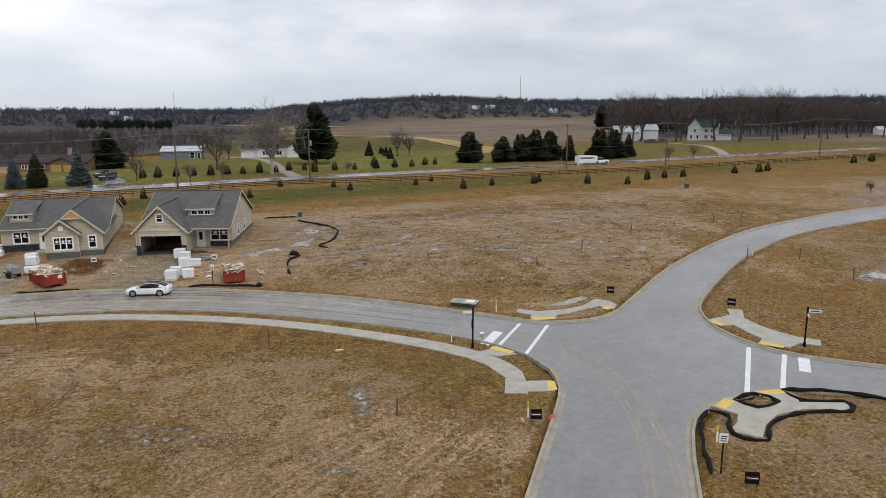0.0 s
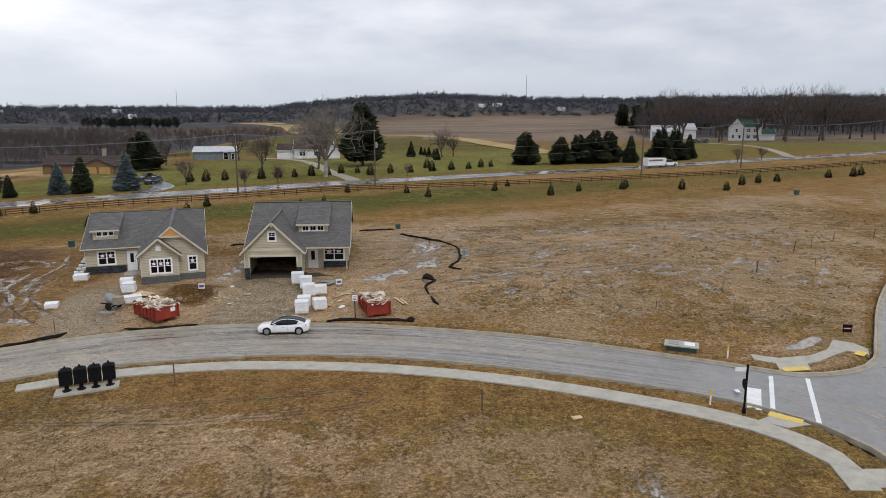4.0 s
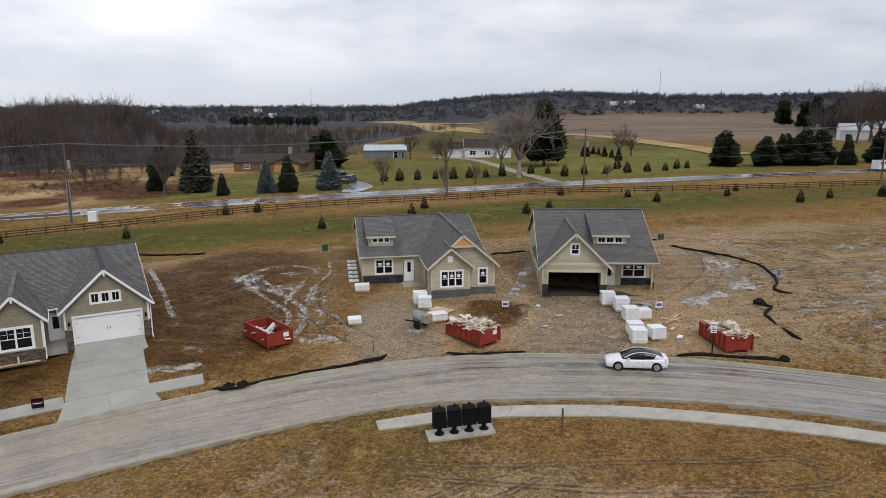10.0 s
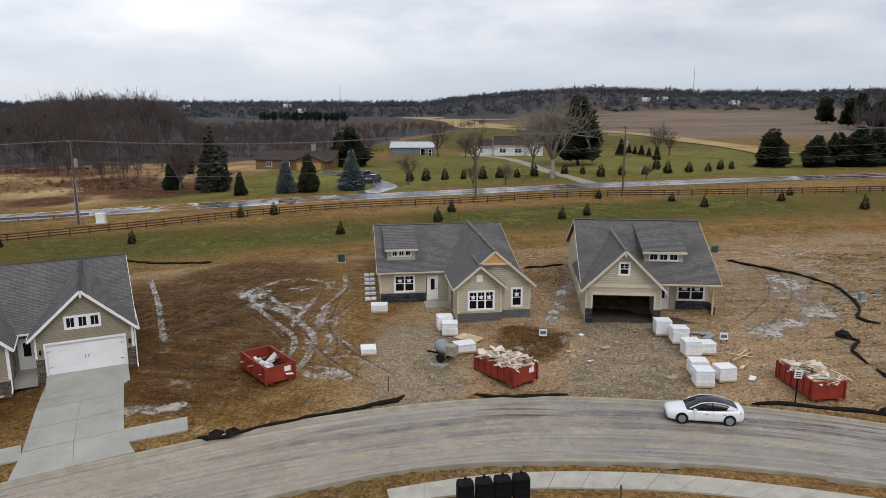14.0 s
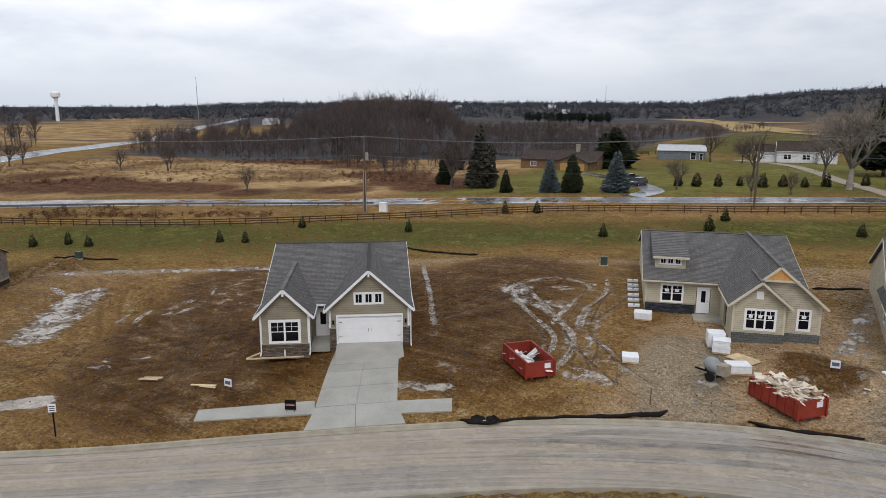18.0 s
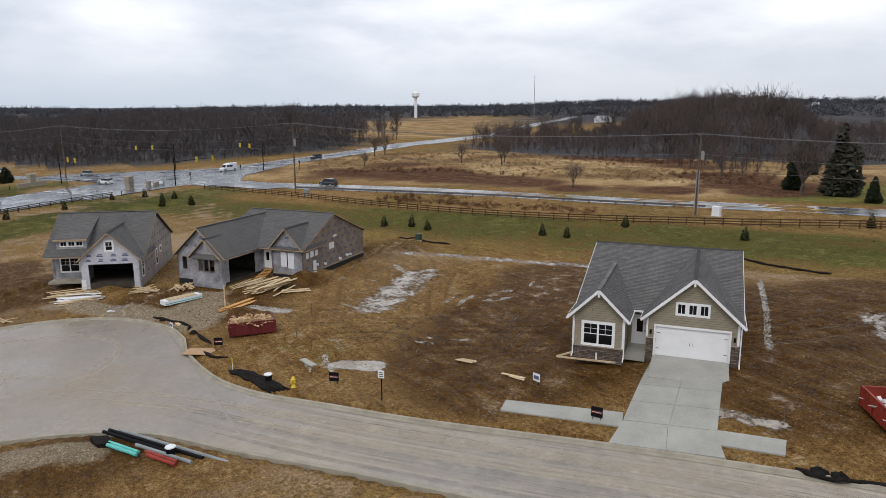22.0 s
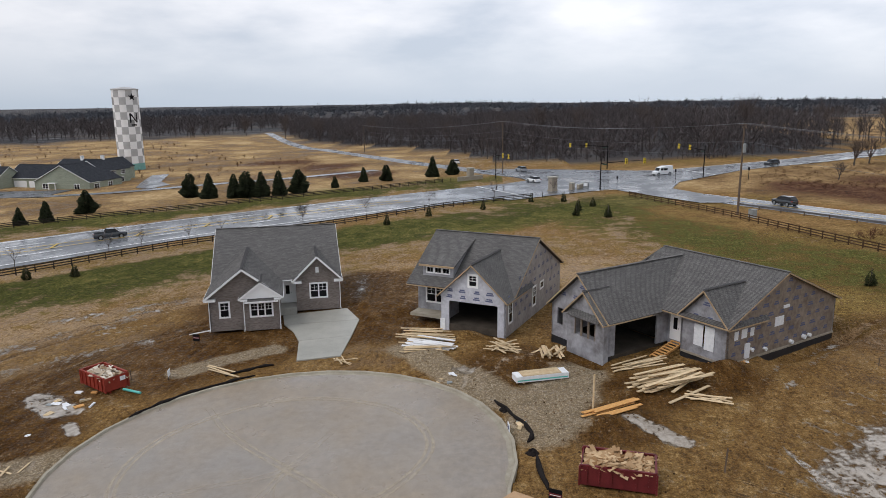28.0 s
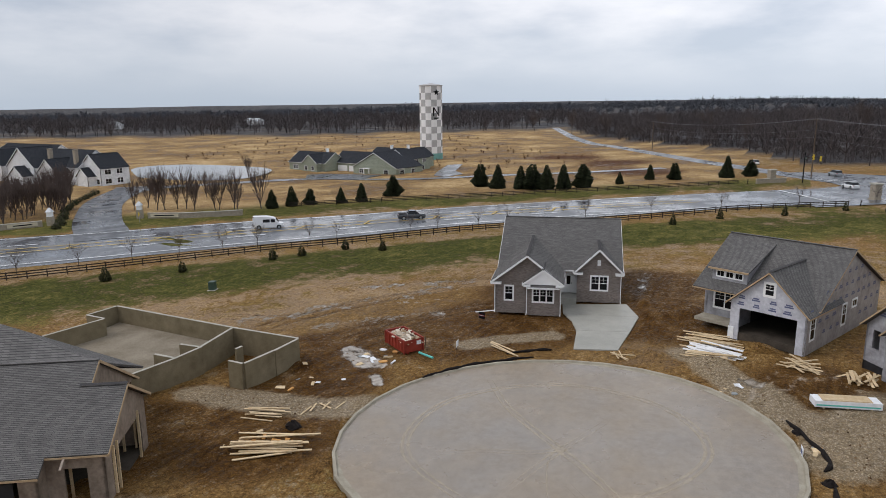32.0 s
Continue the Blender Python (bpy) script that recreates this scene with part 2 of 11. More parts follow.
M_CREAM = surf("cream_trim", (0.55, 0.5, 0.38), (0.64, 0.58, 0.45), 1.0, 0.55, 0.05)
M_SIDING = courses("lap_siding", (0.53, 0.48, 0.36), (0.58, 0.53, 0.4), 0.17, 0.7, 0.8, width=60.0)
M_SIDING_TAUPE = courses("taupe_siding", (0.32, 0.285, 0.21), (0.35, 0.31, 0.23), 0.17, 0.7, 0.8, width=60.0)
M_SHINGLE = courses("shingles", (0.132, 0.127, 0.122), (0.184, 0.177, 0.17), 0.062, 0.9, 0.9, width=0.4, joint=0.009, mortar=(0.062, 0.06, 0.061))
M_BRICK = courses("brickwork", (0.15, 0.122, 0.108), (0.29, 0.24, 0.215), 0.075, 0.9, 0.6, joint=0.011, width=0.22, mortar=(0.25, 0.23, 0.21))
M_BLOCK = courses("grey_block", (0.12, 0.125, 0.12), (0.15, 0.155, 0.15), 0.2, 0.9, 0.4, width=0.42)
M_STONE_DARK = courses("dark_ledgestone", (0.03, 0.035, 0.042), (0.085, 0.092, 0.1), 0.11, 0.85, 1.0, joint=0.012, width=0.35)
M_STONE = courses("brown_ledgestone", (0.09, 0.07, 0.055), (0.24, 0.19, 0.15), 0.12, 0.85, 1.0, joint=0.012, width=0.36)
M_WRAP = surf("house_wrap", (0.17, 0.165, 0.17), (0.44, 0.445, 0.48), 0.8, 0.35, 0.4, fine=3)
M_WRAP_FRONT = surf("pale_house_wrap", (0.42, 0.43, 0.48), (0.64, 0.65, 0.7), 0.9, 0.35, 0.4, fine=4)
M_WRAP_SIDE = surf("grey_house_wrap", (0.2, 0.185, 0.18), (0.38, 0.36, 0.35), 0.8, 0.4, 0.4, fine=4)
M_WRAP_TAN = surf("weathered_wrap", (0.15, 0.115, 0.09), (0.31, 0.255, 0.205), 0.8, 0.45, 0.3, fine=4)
M_PRINT = surf("wrap_print", (0.075, 0.085, 0.16), (0.13, 0.15, 0.26), 6, 0.6, 0)
M_OSB = surf("strand_board", (0.5, 0.24, 0.075), (0.74, 0.42, 0.16), 5, 0.75, 0.2)
M_LUMBER = surf("pine_lumber", (0.5, 0.36, 0.2), (0.74, 0.6, 0.4), 2.5, 0.75, 0.15, vary=0.18, stretch=(1, 1, 1))
M_BLACK_FND = surf("damp_proofing", (0.012, 0.013, 0.016), (0.03, 0.032, 0.038), 2, 0.5, 0.2)
# Floor colour darkened to hold the shade inside open garages.
M_GARAGE = surf("shade_darkened_floor", (0.045, 0.038, 0.03), (0.09, 0.075, 0.06), 1.0, 0.8, 0.2)
M_RAW = surf("raw_edge_board", (0.34, 0.24, 0.14), (0.52, 0.39, 0.25), 2.5, 0.8, 0.1)
M_WIRE = surf("grey_wire", (0.1, 0.1, 0.11), (0.16, 0.16, 0.17), 2, 0.6, 0)
# Near-black puts the shade of open garages into their walls and ceilings.
M_DARK = surf("shade_painted_interior", (0.02, 0.018, 0.016), (0.05, 0.045, 0.04), 2, 0.9, 0.1)
M_BLACK = surf("black_metal", (0.005, 0.005, 0.006), (0.013, 0.013, 0.015), 4, 0.66, 0.05)
M_SOCK = surf("silt_sock", (0.006, 0.005, 0.005), (0.025, 0.02, 0.018), 5, 0.8, 0.6)
M_RED = surf("red_steel", (0.2, 0.022, 0.012), (0.33, 0.045, 0.025), 1.3, 0.55, 0.25)
M_MAROON = surf("maroon_steel", (0.1, 0.012, 0.015), (0.17, 0.022, 0.025), 1.3, 0.5, 0.25)
M_PLASTIC = surf("white_wrap", (0.72, 0.74, 0.76), (0.9, 0.91, 0.92), 3.5, 0.35, 0.5)
M_YELLOW = surf("yellow_paint", (0.6, 0.42, 0.03), (0.78, 0.58, 0.06), 3, 0.6, 0.1)
M_TACTILE = surf("yellow_tactile", (0.62, 0.44, 0.1), (0.78, 0.58, 0.18), 4, 0.7, 0.3)
M_PAINT = surf("road_paint", (0.66, 0.67, 0.67), (0.86, 0.87, 0.86), 2.5, 0.6, 0.1)
M_PAINT_Y = surf("yellow_road_paint", (0.45, 0.3, 0.05), (0.62, 0.42, 0.08), 2.5, 0.6, 0.1)
M_FENCE = surf("stained_fence", (0.05, 0.03, 0.018), (0.105, 0.062, 0.035), 2, 0.85, 0.3, vary=0.15)
M_FENCE_DARK = surf("dark_fence", (0.022, 0.018, 0.016), (0.05, 0.04, 0.033), 2, 0.85, 0.3, vary=0.15)
M_POLE = surf("weathered_pole", (0.09, 0.065, 0.048), (0.19, 0.145, 0.11), 1.5, 0.9, 0.4, stretch=(3, 3, 0.3))
M_GALV = surf("galvanised", (0.3, 0.31, 0.33), (0.42, 0.43, 0.45), 2, 0.4, 0.05, metal=0.6)
M_GREY = surf("grey_plastic", (0.2, 0.22, 0.22), (0.32, 0.34, 0.34), 2, 0.5, 0.1)
M_GREEN_BOX = surf("green_cabinet", (0.03, 0.06, 0.045), (0.055, 0.09, 0.07), 2, 0.45, 0.1)
M_RUST = surf("rusty_earth", (0.1, 0.045, 0.02), (0.19, 0.085, 0.035), 2, 0.9, 0.5)
M_STONEY = surf("limestone", (0.26, 0.225, 0.175), (0.42, 0.37, 0.3), 2.5, 0.85, 0.5)
M_TYRE = surf("tyre_rubber", (0.01, 0.01, 0.01), (0.025, 0.025, 0.025), 8, 0.8, 0.2)
M_TIN = surf("tin_roof", (0.42, 0.44, 0.46), (0.6, 0.62, 0.64), 0.8, 0.4, 0.1, metal=0.3)
M_BROWN_ROOF = courses("brown_shingles", (0.055, 0.042, 0.038), (0.09, 0.07, 0.062), 0.1, 0.9, 0.6, width=0.4)
M_DARK_ROOF = courses("dark_shingles", (0.028, 0.031, 0.037), (0.05, 0.054, 0.062), 0.1, 0.9, 0.6, width=0.4)
M_SAGE = courses("sage_siding", (0.3, 0.33, 0.26), (0.35, 0.38, 0.3), 0.17, 0.7, 0.6, width=60.0)
M_WHITE_SIDING = courses("white_siding", (0.76, 0.77, 0.78), (0.83, 0.84, 0.85), 0.17, 0.7, 0.6, width=60.0)
M_BLUE_TIN = courses("blue_grey_panels", (0.22, 0.27, 0.3), (0.26, 0.31, 0.34), 0.9, 0.6, 0.4, width=0.25)
M_GREEN_ROOF = courses("green_shingles", (0.045, 0.085, 0.068), (0.07, 0.12, 0.1), 0.1, 0.9, 0.5, width=0.4)
M_TAN_BRICK = courses("tan_brick", (0.19, 0.115, 0.068), (0.27, 0.175, 0.1), 0.09, 0.9, 0.5, width=0.25)


def glass(name, tint=(0.008, 0.009, 0.011), rough=0.05, spec=0.22):
    m, n, l, b = nodes_of(name, rough, 0, spec)
    b.inputs["Base Color"].default_value = (*tint, 1)
    co = n.new("ShaderNodeTexCoord").outputs["Object"]
    bump_node(n, l, b, noise_node(n, l, co, 1.4, 2), 0.02, 0.05)
    return m


M_GLASS = glass("window_glass")
M_CARGLASS = glass("car_glass", (0.008, 0.009, 0.012), 0.03, 0.4)


def carpaint(name, c, rough=0.18):
    m, n, l, b = nodes_of(name, rough, 0, 0.6)
    co = n.new("ShaderNodeTexCoord").outputs["Object"]
    l.new(ramp_node(n, l, noise_node(n, l, co, 1.6, 6, 0.7), [(0.3, tuple(x * 0.94 for x in c)), (0.7, c)]), b.inputs["Base Color"])
    b.inputs["Coat Weight"].default_value = 0.6
    return m


M_CARWHITE = carpaint("white_car_paint", (0.82, 0.83, 0.84))
M_CARDARK = carpaint("dark_car_paint", (0.03, 0.035, 0.042))
M_CARGREY = carpaint("grey_car_paint", (0.3, 0.32, 0.34))
M_CARRED = carpaint("red_car_paint", (0.25, 0.02, 0.02))

# ---------------------------------------------------------------- lie of the land
def smooth(v, a, b):
    t = np.clip((np.asarray(v, float) - a) / (b - a), 0, 1)
    return t * t * (3 - 2 * t)


KERB_X, KERB_Y = [-130, -85, -60, -40, -20, 0, 30], [38, 42, 58, 69, 73.5, 70, 66]
LIE_Y = [-120, 0, 60, 110, 150, 185, 230, 300, 700, 1400]
HILL_A = [-60, -30, -15, -9, 1, 6, 9, 12, 14, 30, 47, 56, 70, 84, 91, 100, 117, 126, 141, 160]
HILL_Z = [43, 43, 41, 40, 53, 45, 37, 27, 17, 19, 17, 4, 7, 0, 7, -1, -7, -13, -18, -19]
LIE_Z = [-4.2, 0, 2.09, 3.9, 4.8, 5.0, 3.6, 2.2, 1.5, 1.5]


def land(x, y):
    """Height of the ground, before small relief; works on arrays."""
    x, y = np.asarray(x, float), np.asarray(y, float)
    f, k = np.interp(y, LIE_Y, LIE_Z), smooth(x, 20, 90)
    east = np.where(y < 185, f, np.maximum(f, 5.0 - 0.4 * smooth(y, 250, 600)))
    b = 0.0105 * np.clip(x, -350, 220) + f * (1 - k) + k * east
    b = b - 0.65 * smooth(-x, 62, 108) * smooth(y, -200, -20) * (1 - smooth(y, 70, 110))
    b = b + smooth(x, -160, -115) * (1 - k) * np.interp(y, [185, 215, 240, 300, 500, 1000], [0, 0.6, 1.5, 2.3, 2.5, 1.5])
    d = y - np.interp(x, KERB_X, KERB_Y)
    b = b + 0.7 * smooth(d, 1.5, 14) * smooth(x, -84, -72) * (1 - smooth(x, 0, 20) * 0.7) * (1 - smooth(y, 95, 120))
    # far hills
    r = np.hypot(x, y)
    a = np.degrees(np.arctan2(-x, y))
    crest = np.interp(a, HILL_A, HILL_Z)
    rise = (crest - b) * smooth(r, 1000, 1900)
    rise = rise + 14 * smooth(a, 31.5, 36.5) * (1 - smooth(a, 40, 47)) * smooth(r, 330, 520) * (1 - smooth(r, 700, 1200))
    return b + rise


def H(x, y):
    return float(land(x, y))


def curve(pts, step=1.5):
    """A smooth line through points, as even small steps."""
    p = np.array(pts, float)
    q = np.vstack([2 * p[0] - p[1], p, 2 * p[-1] - p[-2]])
    out = []
    for i in range(1, len(q) - 2):
        a, b, c, d = q[i - 1], q[i], q[i + 1], q[i + 2]
        n = max(1, int(np.linalg.norm(c - b) / step))
        for t in np.arange(n) / n:
            out.append(0.5 * (2 * b + (c - a) * t + (2 * a - 5 * b + 4 * c - d) * t * t + (3 * b - a - 3 * c + d) * t ** 3))
    out.append(p[-1])
    return np.array(out)


def aside(line, d):
    """The line moved d metres to its left."""
    g = np.gradient(line, axis=0)
    g /= np.linalg.norm(g, axis=1)[:, None]
    return line + d * np.stack([-g[:, 1], g[:, 0]], 1)


def inside(poly, x, y):
    x, y, c = np.asarray(x), np.asarray(y), np.zeros(np.shape(x), bool)
    j = len(poly) - 1
    for i in range(len(poly)):
        (xi, yi), (xj, yj) = poly[i], poly[j]
        if yi != yj:
            c ^= ((yi > y) != (yj > y)) & (x < (xj - xi) * (y - yi) / (yj - yi) + xi)
        j = i
    return c


def near(line, x, y):
    """Distance of points from a line."""
    x, y = np.asarray(x, float), np.asarray(y, float)
    best = np.full(x.shape, 1e9)
    for (ax, ay), (bx, by) in zip(line[:-1], line[1:]):
        dx, dy = bx - ax, by - ay
        t = np.clip(((x - ax) * dx + (y - ay) * dy) / max(dx * dx + dy * dy, 1e-9), 0, 1)
        best = np.minimum(best, np.hypot(x - ax - t * dx, y - ay - t * dy))
    return best


# the estate's street: outer kerb line from the north-east arm round the turning circle to the south arm
CUL = (-104.5, 26.1, 14.2)
west_arc = [(CUL[0] + CUL[2] * math.cos(radians(a)), CUL[1] + CUL[2] * math.sin(radians(a))) for a in range(75, 325, 12)]
KERB_A = curve([(118, 132), (92, 124), (68.5, 113.5), (53, 104), (44.6, 98), (35.2, 88.6), (25.5, 76.7), (19.1, 66.9), (16.2, 62.4), (13.2, 60.3), (9, 59.8),
                (5, 61.7), (-7.3, 67.3), (-17, 70.1), (-27, 71.8), (-38, 71.5), (-44.5, 70), (-51, 67.3), (-57, 63.9), (-62, 60.4), (-67.3, 56.5), (-76.2, 49.6), (-82.8, 45.2), (-87, 42.4), (-91.5, 40.6), (-96.5, 39.9)]
               + west_arc + [(-91.2, 21.5), (-89.6, 27), (-87.7, 31.2), (-84.8, 34.9), (-79.3, 38.6), (-73, 43.2), (-66.7, 47.6), (-60, 52.7), (-53.5, 57.5), (-48.3, 60.7), (-44.5, 62.3), (-40, 63.4), (-30.5, 64.6), (-21.5, 64), (-13, 62), (-5, 59.3), (1.2, 56.4), (4.7, 54.1), (6.9, 51.7), (8.1, 49.2), (8.3, 45.9), (7.5, 42.6), (5.9, 37.5), (4.2, 32), (-2, 12), (-12, -20), (-22, -55)])
KERB_B = curve([(-13, -58), (-3, -23), (7, 9), (13.2, 32.3), (14.7, 37.6), (16.0, 40.9), (17.8, 42.9), (20.3, 44.3), (23.3, 45), (26.8, 44.7), (30.5, 43), (44, 36.5), (75, 22), (120, 0)])
KERB_C = curve([(124, 8), (78, 30), (46, 43.5), (33, 48.9), (28, 51.2), (25.4, 53.8), (23.9, 57.6), (24.2, 62.6), (26.6, 67.6), (32.4, 76.3), (39.5, 85.1), (50.1, 94.9), (68.2, 105), (92, 115.5), (118, 123)])
STREET = np.vstack([KERB_A, KERB_B, KERB_C])
COUNTY_S = curve([(-720, -185), (-504, -92), (-447, -58), (-334, 8), (-290, 33), (-232, 69), (-176, 97), (-130, 119), (-95, 138), (-59, 156), (-38, 167), (-16, 176), (31, 197), (54, 208), (96, 228), (125, 241), (166, 261), (260, 305), (420, 385), (700, 520)], 8)
COUNTY_N = aside(COUNTY_S, 7.4)
HWY_S = curve([(-20, -170), (-95, -95), (-123, -68), (-148, -47), (-164, -32.5), (-180, -19), (-200, 5), (-217, 27), (-229, 47), (-240, 66), (-256, 90), (-268, 112), (-300, 158), (-390, 255), (-455, 330), (-669, 545), (-900, 800)], 6)
HWY_N = curve([(-50, -196), (-128, -112), (-152, -86), (-175, -64), (-188, -49), (-204, -33), (-220, -13), (-238, 12), (-254, 36), (-264, 56), (-275, 84), (-283, 108), (-312, 150), (-402, 246), (-466, 321), (-680, 536), (-911, 790)], 6)
DRIVE_W = curve([(-147.5, -75.5), (-153.7, -84.5), (-162.4, -97.5), (-175.2, -114.3), (-184.9, -125.9), (-197, -137), (-211, -148), (-216, -153)], 3)
DRIVE_N = curve([(-204, -142.5), (-221, -142.5), (-240, -132), (-257, -122), (-264, -108), (-263, -95), (-268, -77), (-279, -62), (-287, -50), (-300, -28), (-318, -6)], 4)


def ribbon(a, b, lift, cuts=1):
    """A strip of ground between two lines of as many points."""
    bl = Build()
    n = min(len(a), len(b))
    ia, ib = np.linspace(0, len(a) - 1, n * cuts), np.linspace(0, len(b) - 1, n * cuts)
    pa = np.stack([np.interp(ia, range(len(a)), a[:, k]) for k in (0, 1)], 1)
    pb = np.stack([np.interp(ib, range(len(b)), b[:, k]) for k in (0, 1)], 1)
    rows = 4
    for p, q in zip(pa, pb):
        for k in range(rows + 1):
            x, y = p + (q - p) * k / rows
            bl.v.append((x, y, H(x, y) + lift))
    for i in range(len(pa) - 1):
        for k in range(rows):
            s = i * (rows + 1) + k
            bl.f.append((s, s + 1, s + rows + 2, s + rows + 1))
    return bl


def asphalt(name, dark, light, wet=0.5, dust=None, dry=0.62):
    """Worn asphalt with drag streaks, dust and wet patches."""
    m, n, l, b = nodes_of(name, 0.6, 0, 0.5)
    co = n.new("ShaderNodeNewGeometry").outputs["Position"]
    big, mid, fine = noise_node(n, l, co, 0.06, 5, 0.6), noise_node(n, l, co, 0.55, 8, 0.72), noise_node(n, l, co, 22, 3, 0.7)
    f = math_node(n, l, "ADD", math_node(n, l, "MULTIPLY", big, 0.35), math_node(n, l, "ADD", math_node(n, l, "MULTIPLY", mid, 0.4), math_node(n, l, "MULTIPLY", fine, 0.25)))
    c = ramp_node(n, l, f, [(0.4, dark), (0.6, light)])
    if dust:
        # site traffic drags clay along the western half of the street
        sp = n.new("ShaderNodeSeparateXYZ")
        l.new(co, sp.inputs[0])
        west = n.new("ShaderNodeMapRange")
        west.inputs["From Min"].default_value, west.inputs["From Max"].default_value = 5.0, -55.0
        west.inputs["To Min"].default_value, west.inputs["To Max"].default_value = 0.12, 1.0
        l.new(sp.outputs[0], west.inputs[0])
        d = ramp_node(n, l, noise_node(n, l, co, 0.11, 9, 0.66), [(0.34, (0.45, 0.45, 0.45)), (0.64, (0.95, 0.95, 0.95))])
        ring_ = n.new("ShaderNodeMapRange")
        ring_.inputs["From Min"].default_value, ring_.inputs["From Max"].default_value = -62.0, -96.0
        l.new(sp.outputs[0], ring_.inputs[0])
        shade = mix_node(n, l, ring_.outputs[0], dust, tuple(v * w for v, w in zip(dust, (0.68, 0.63, 0.57))))
        c = mix_node(n, l, math_node(n, l, "MULTIPLY", math_node(n, l, "MULTIPLY", d, west.outputs[0]), 0.98), c, shade)
        grit = ramp_node(n, l, math_node(n, l, "ADD", math_node(n, l, "MULTIPLY", noise_node(n, l, co, 1.7, 8, 0.75), 0.6), math_node(n, l, "MULTIPLY", fine, 0.4)), [(0.38, (0.78, 0.77, 0.75)), (0.62, (1.14, 1.13, 1.1))])
        c = mix_node(n, l, 1.0, c, grit, "MULTIPLY")
    l.new(c, b.inputs["Base Color"])
    l.new(ramp_node(n, l, noise_node(n, l, co, 0.14, 6, 0.6), [(0.4, (dry, dry, dry)), (0.62, (wet, wet, wet))]), b.inputs["Roughness"])
    bump_node(n, l, b, fine, 0.12, 0.01)
    return m


M_ASPHALT = asphalt("estate_asphalt", (0.2, 0.2, 0.206), (0.275, 0.275, 0.28), 0.22, (0.42, 0.355, 0.275), 0.42)
M_HWY = asphalt("highway_asphalt", (0.085, 0.09, 0.1), (0.14, 0.147, 0.16), 0.1, None, 0.42)
M_WETDRIVE = asphalt("wet_drive_asphalt", (0.05, 0.054, 0.062), (0.1, 0.105, 0.115), 0.1)

# ---------------------------------------------------------------- ground
def spaced(a, b, step, far_lo, far_hi, grow=1.16):
    mid = list(np.arange(a, b, step))
    lo, hi, s = [a], [b], step
    while lo[-1] > far_lo:
        s *= grow
        lo.append(lo[-1] - s)
    s = step
    while hi[-1] < far_hi:
        s *= grow
        hi.append(hi[-1] + s)
    return np.array(sorted(set(lo[1:] + mid + hi)))


GX, GY = spaced(-146, 50, 0.42, -4600, 3200, 1.13), spaced(-14, 108, 0.42, -3600, 4700, 1.13)
gx, gy = [a.ravel() for a in np.meshgrid(GX, GY, indexing="ij")]
gz = land(gx, gy)
in_box = (gx > -160) & (gx < 140) & (gy > -70) & (gy < 150)
on_street = np.zeros(gx.shape, bool)
edge_d = np.full(gx.shape, 99.0)
ix = np.where(in_box)[0]
on_street[ix] = inside(STREET, gx[ix], gy[ix])
near_ix = ix
for line in (KERB_A, KERB_B, KERB_C):
    edge_d[near_ix] = np.minimum(edge_d[near_ix], near(line[::2], gx[near_ix], gy[near_ix]))
wob = np.array([noise.noise(Vector((x * 0.09, y * 0.09, 3))) + 0.5 * noise.noise(Vector((x * 0.35, y * 0.35, 7))) for x, y in zip(gx[ix], gy[ix])])
fine = np.array([noise.noise(Vector((x * 0.8, y * 0.8, 1))) for x, y in zip(gx[ix], gy[ix])])


def blob(x, y, r, soft=0.5):
    return 1 - smooth(np.hypot(gx - x, gy - y), r * (1 - soft), r * (1 + soft))


def strip(line, w, soft=0.6):
    out = np.zeros(gx.shape)
    lo, hi = np.min(line, 0) - 3 * w - 2, np.max(line, 0) + 3 * w + 2
    k = np.where((gx > lo[0]) & (gx < hi[0]) & (gy > lo[1]) & (gy < hi[1]))[0]
    out[k] = 1 - smooth(near(line, gx[k], gy[k]), w * (1 - soft), w * (1 + soft))
    return out


def pair(pts, gauge=1.75):
    """The two lines of a pair of wheels."""
    ln = curve(pts, 1.2)
    return [aside(ln, gauge / 2), aside(ln, -gauge / 2)]


relief = np.zeros(gx.shape)
relief[ix] = 0.10 * wob + 0.04 * fine
# heaps of dug earth
for x, y, r, hgt in ((-42.6, 80.0, 2.0, 0.5), (-38.6, 79.4, 1.6, 0.8), (-120.5, 40.5, 2.6, 0.5), (-113.2, 50.0, 2.0, 0.5), (-117.5, 56.3, 1.7, 0.9), (-108.6, 46.0, 1.6, 0.5),
                     (-97.5, -2.0, 4.0, 0.3), (-111.5, 0.0, 3.0, 0.45), (-128, 76, 2.0, 0.4), (-46, 58.6, 1.2, 0.25), (-39, 58.6, 1.0, 0.2), (-124.5, 37.6, 1.6, 0.3), (-85.0, 29.3, 2.6, 0.5),
                     (-132.5, 26.5, 2.2, 0.6), (-137, 24, 1.8, 0.5), (-117.5, 38.6, 1.8, 0.45), (-96.5, 66.6, 1.0, 0.35), (-95.5, 7.5, 2.4, 0.4), (-108.5, 3.0, 1.6, 0.4), (-121.0, 33.0, 2.0, 0.6), (-121.6, 27.3, 1.8, 0.8), (-126.7, 35.9, 1.6, 0.5), (-135.5, 29, 2.4, 0.7)):
    relief += hgt * np.exp(-((gx - x) ** 2 + (gy - y) ** 2) / (r * r)) * (1 + 0.25 * np.sin(2.1 * gx + 1.3 * gy))
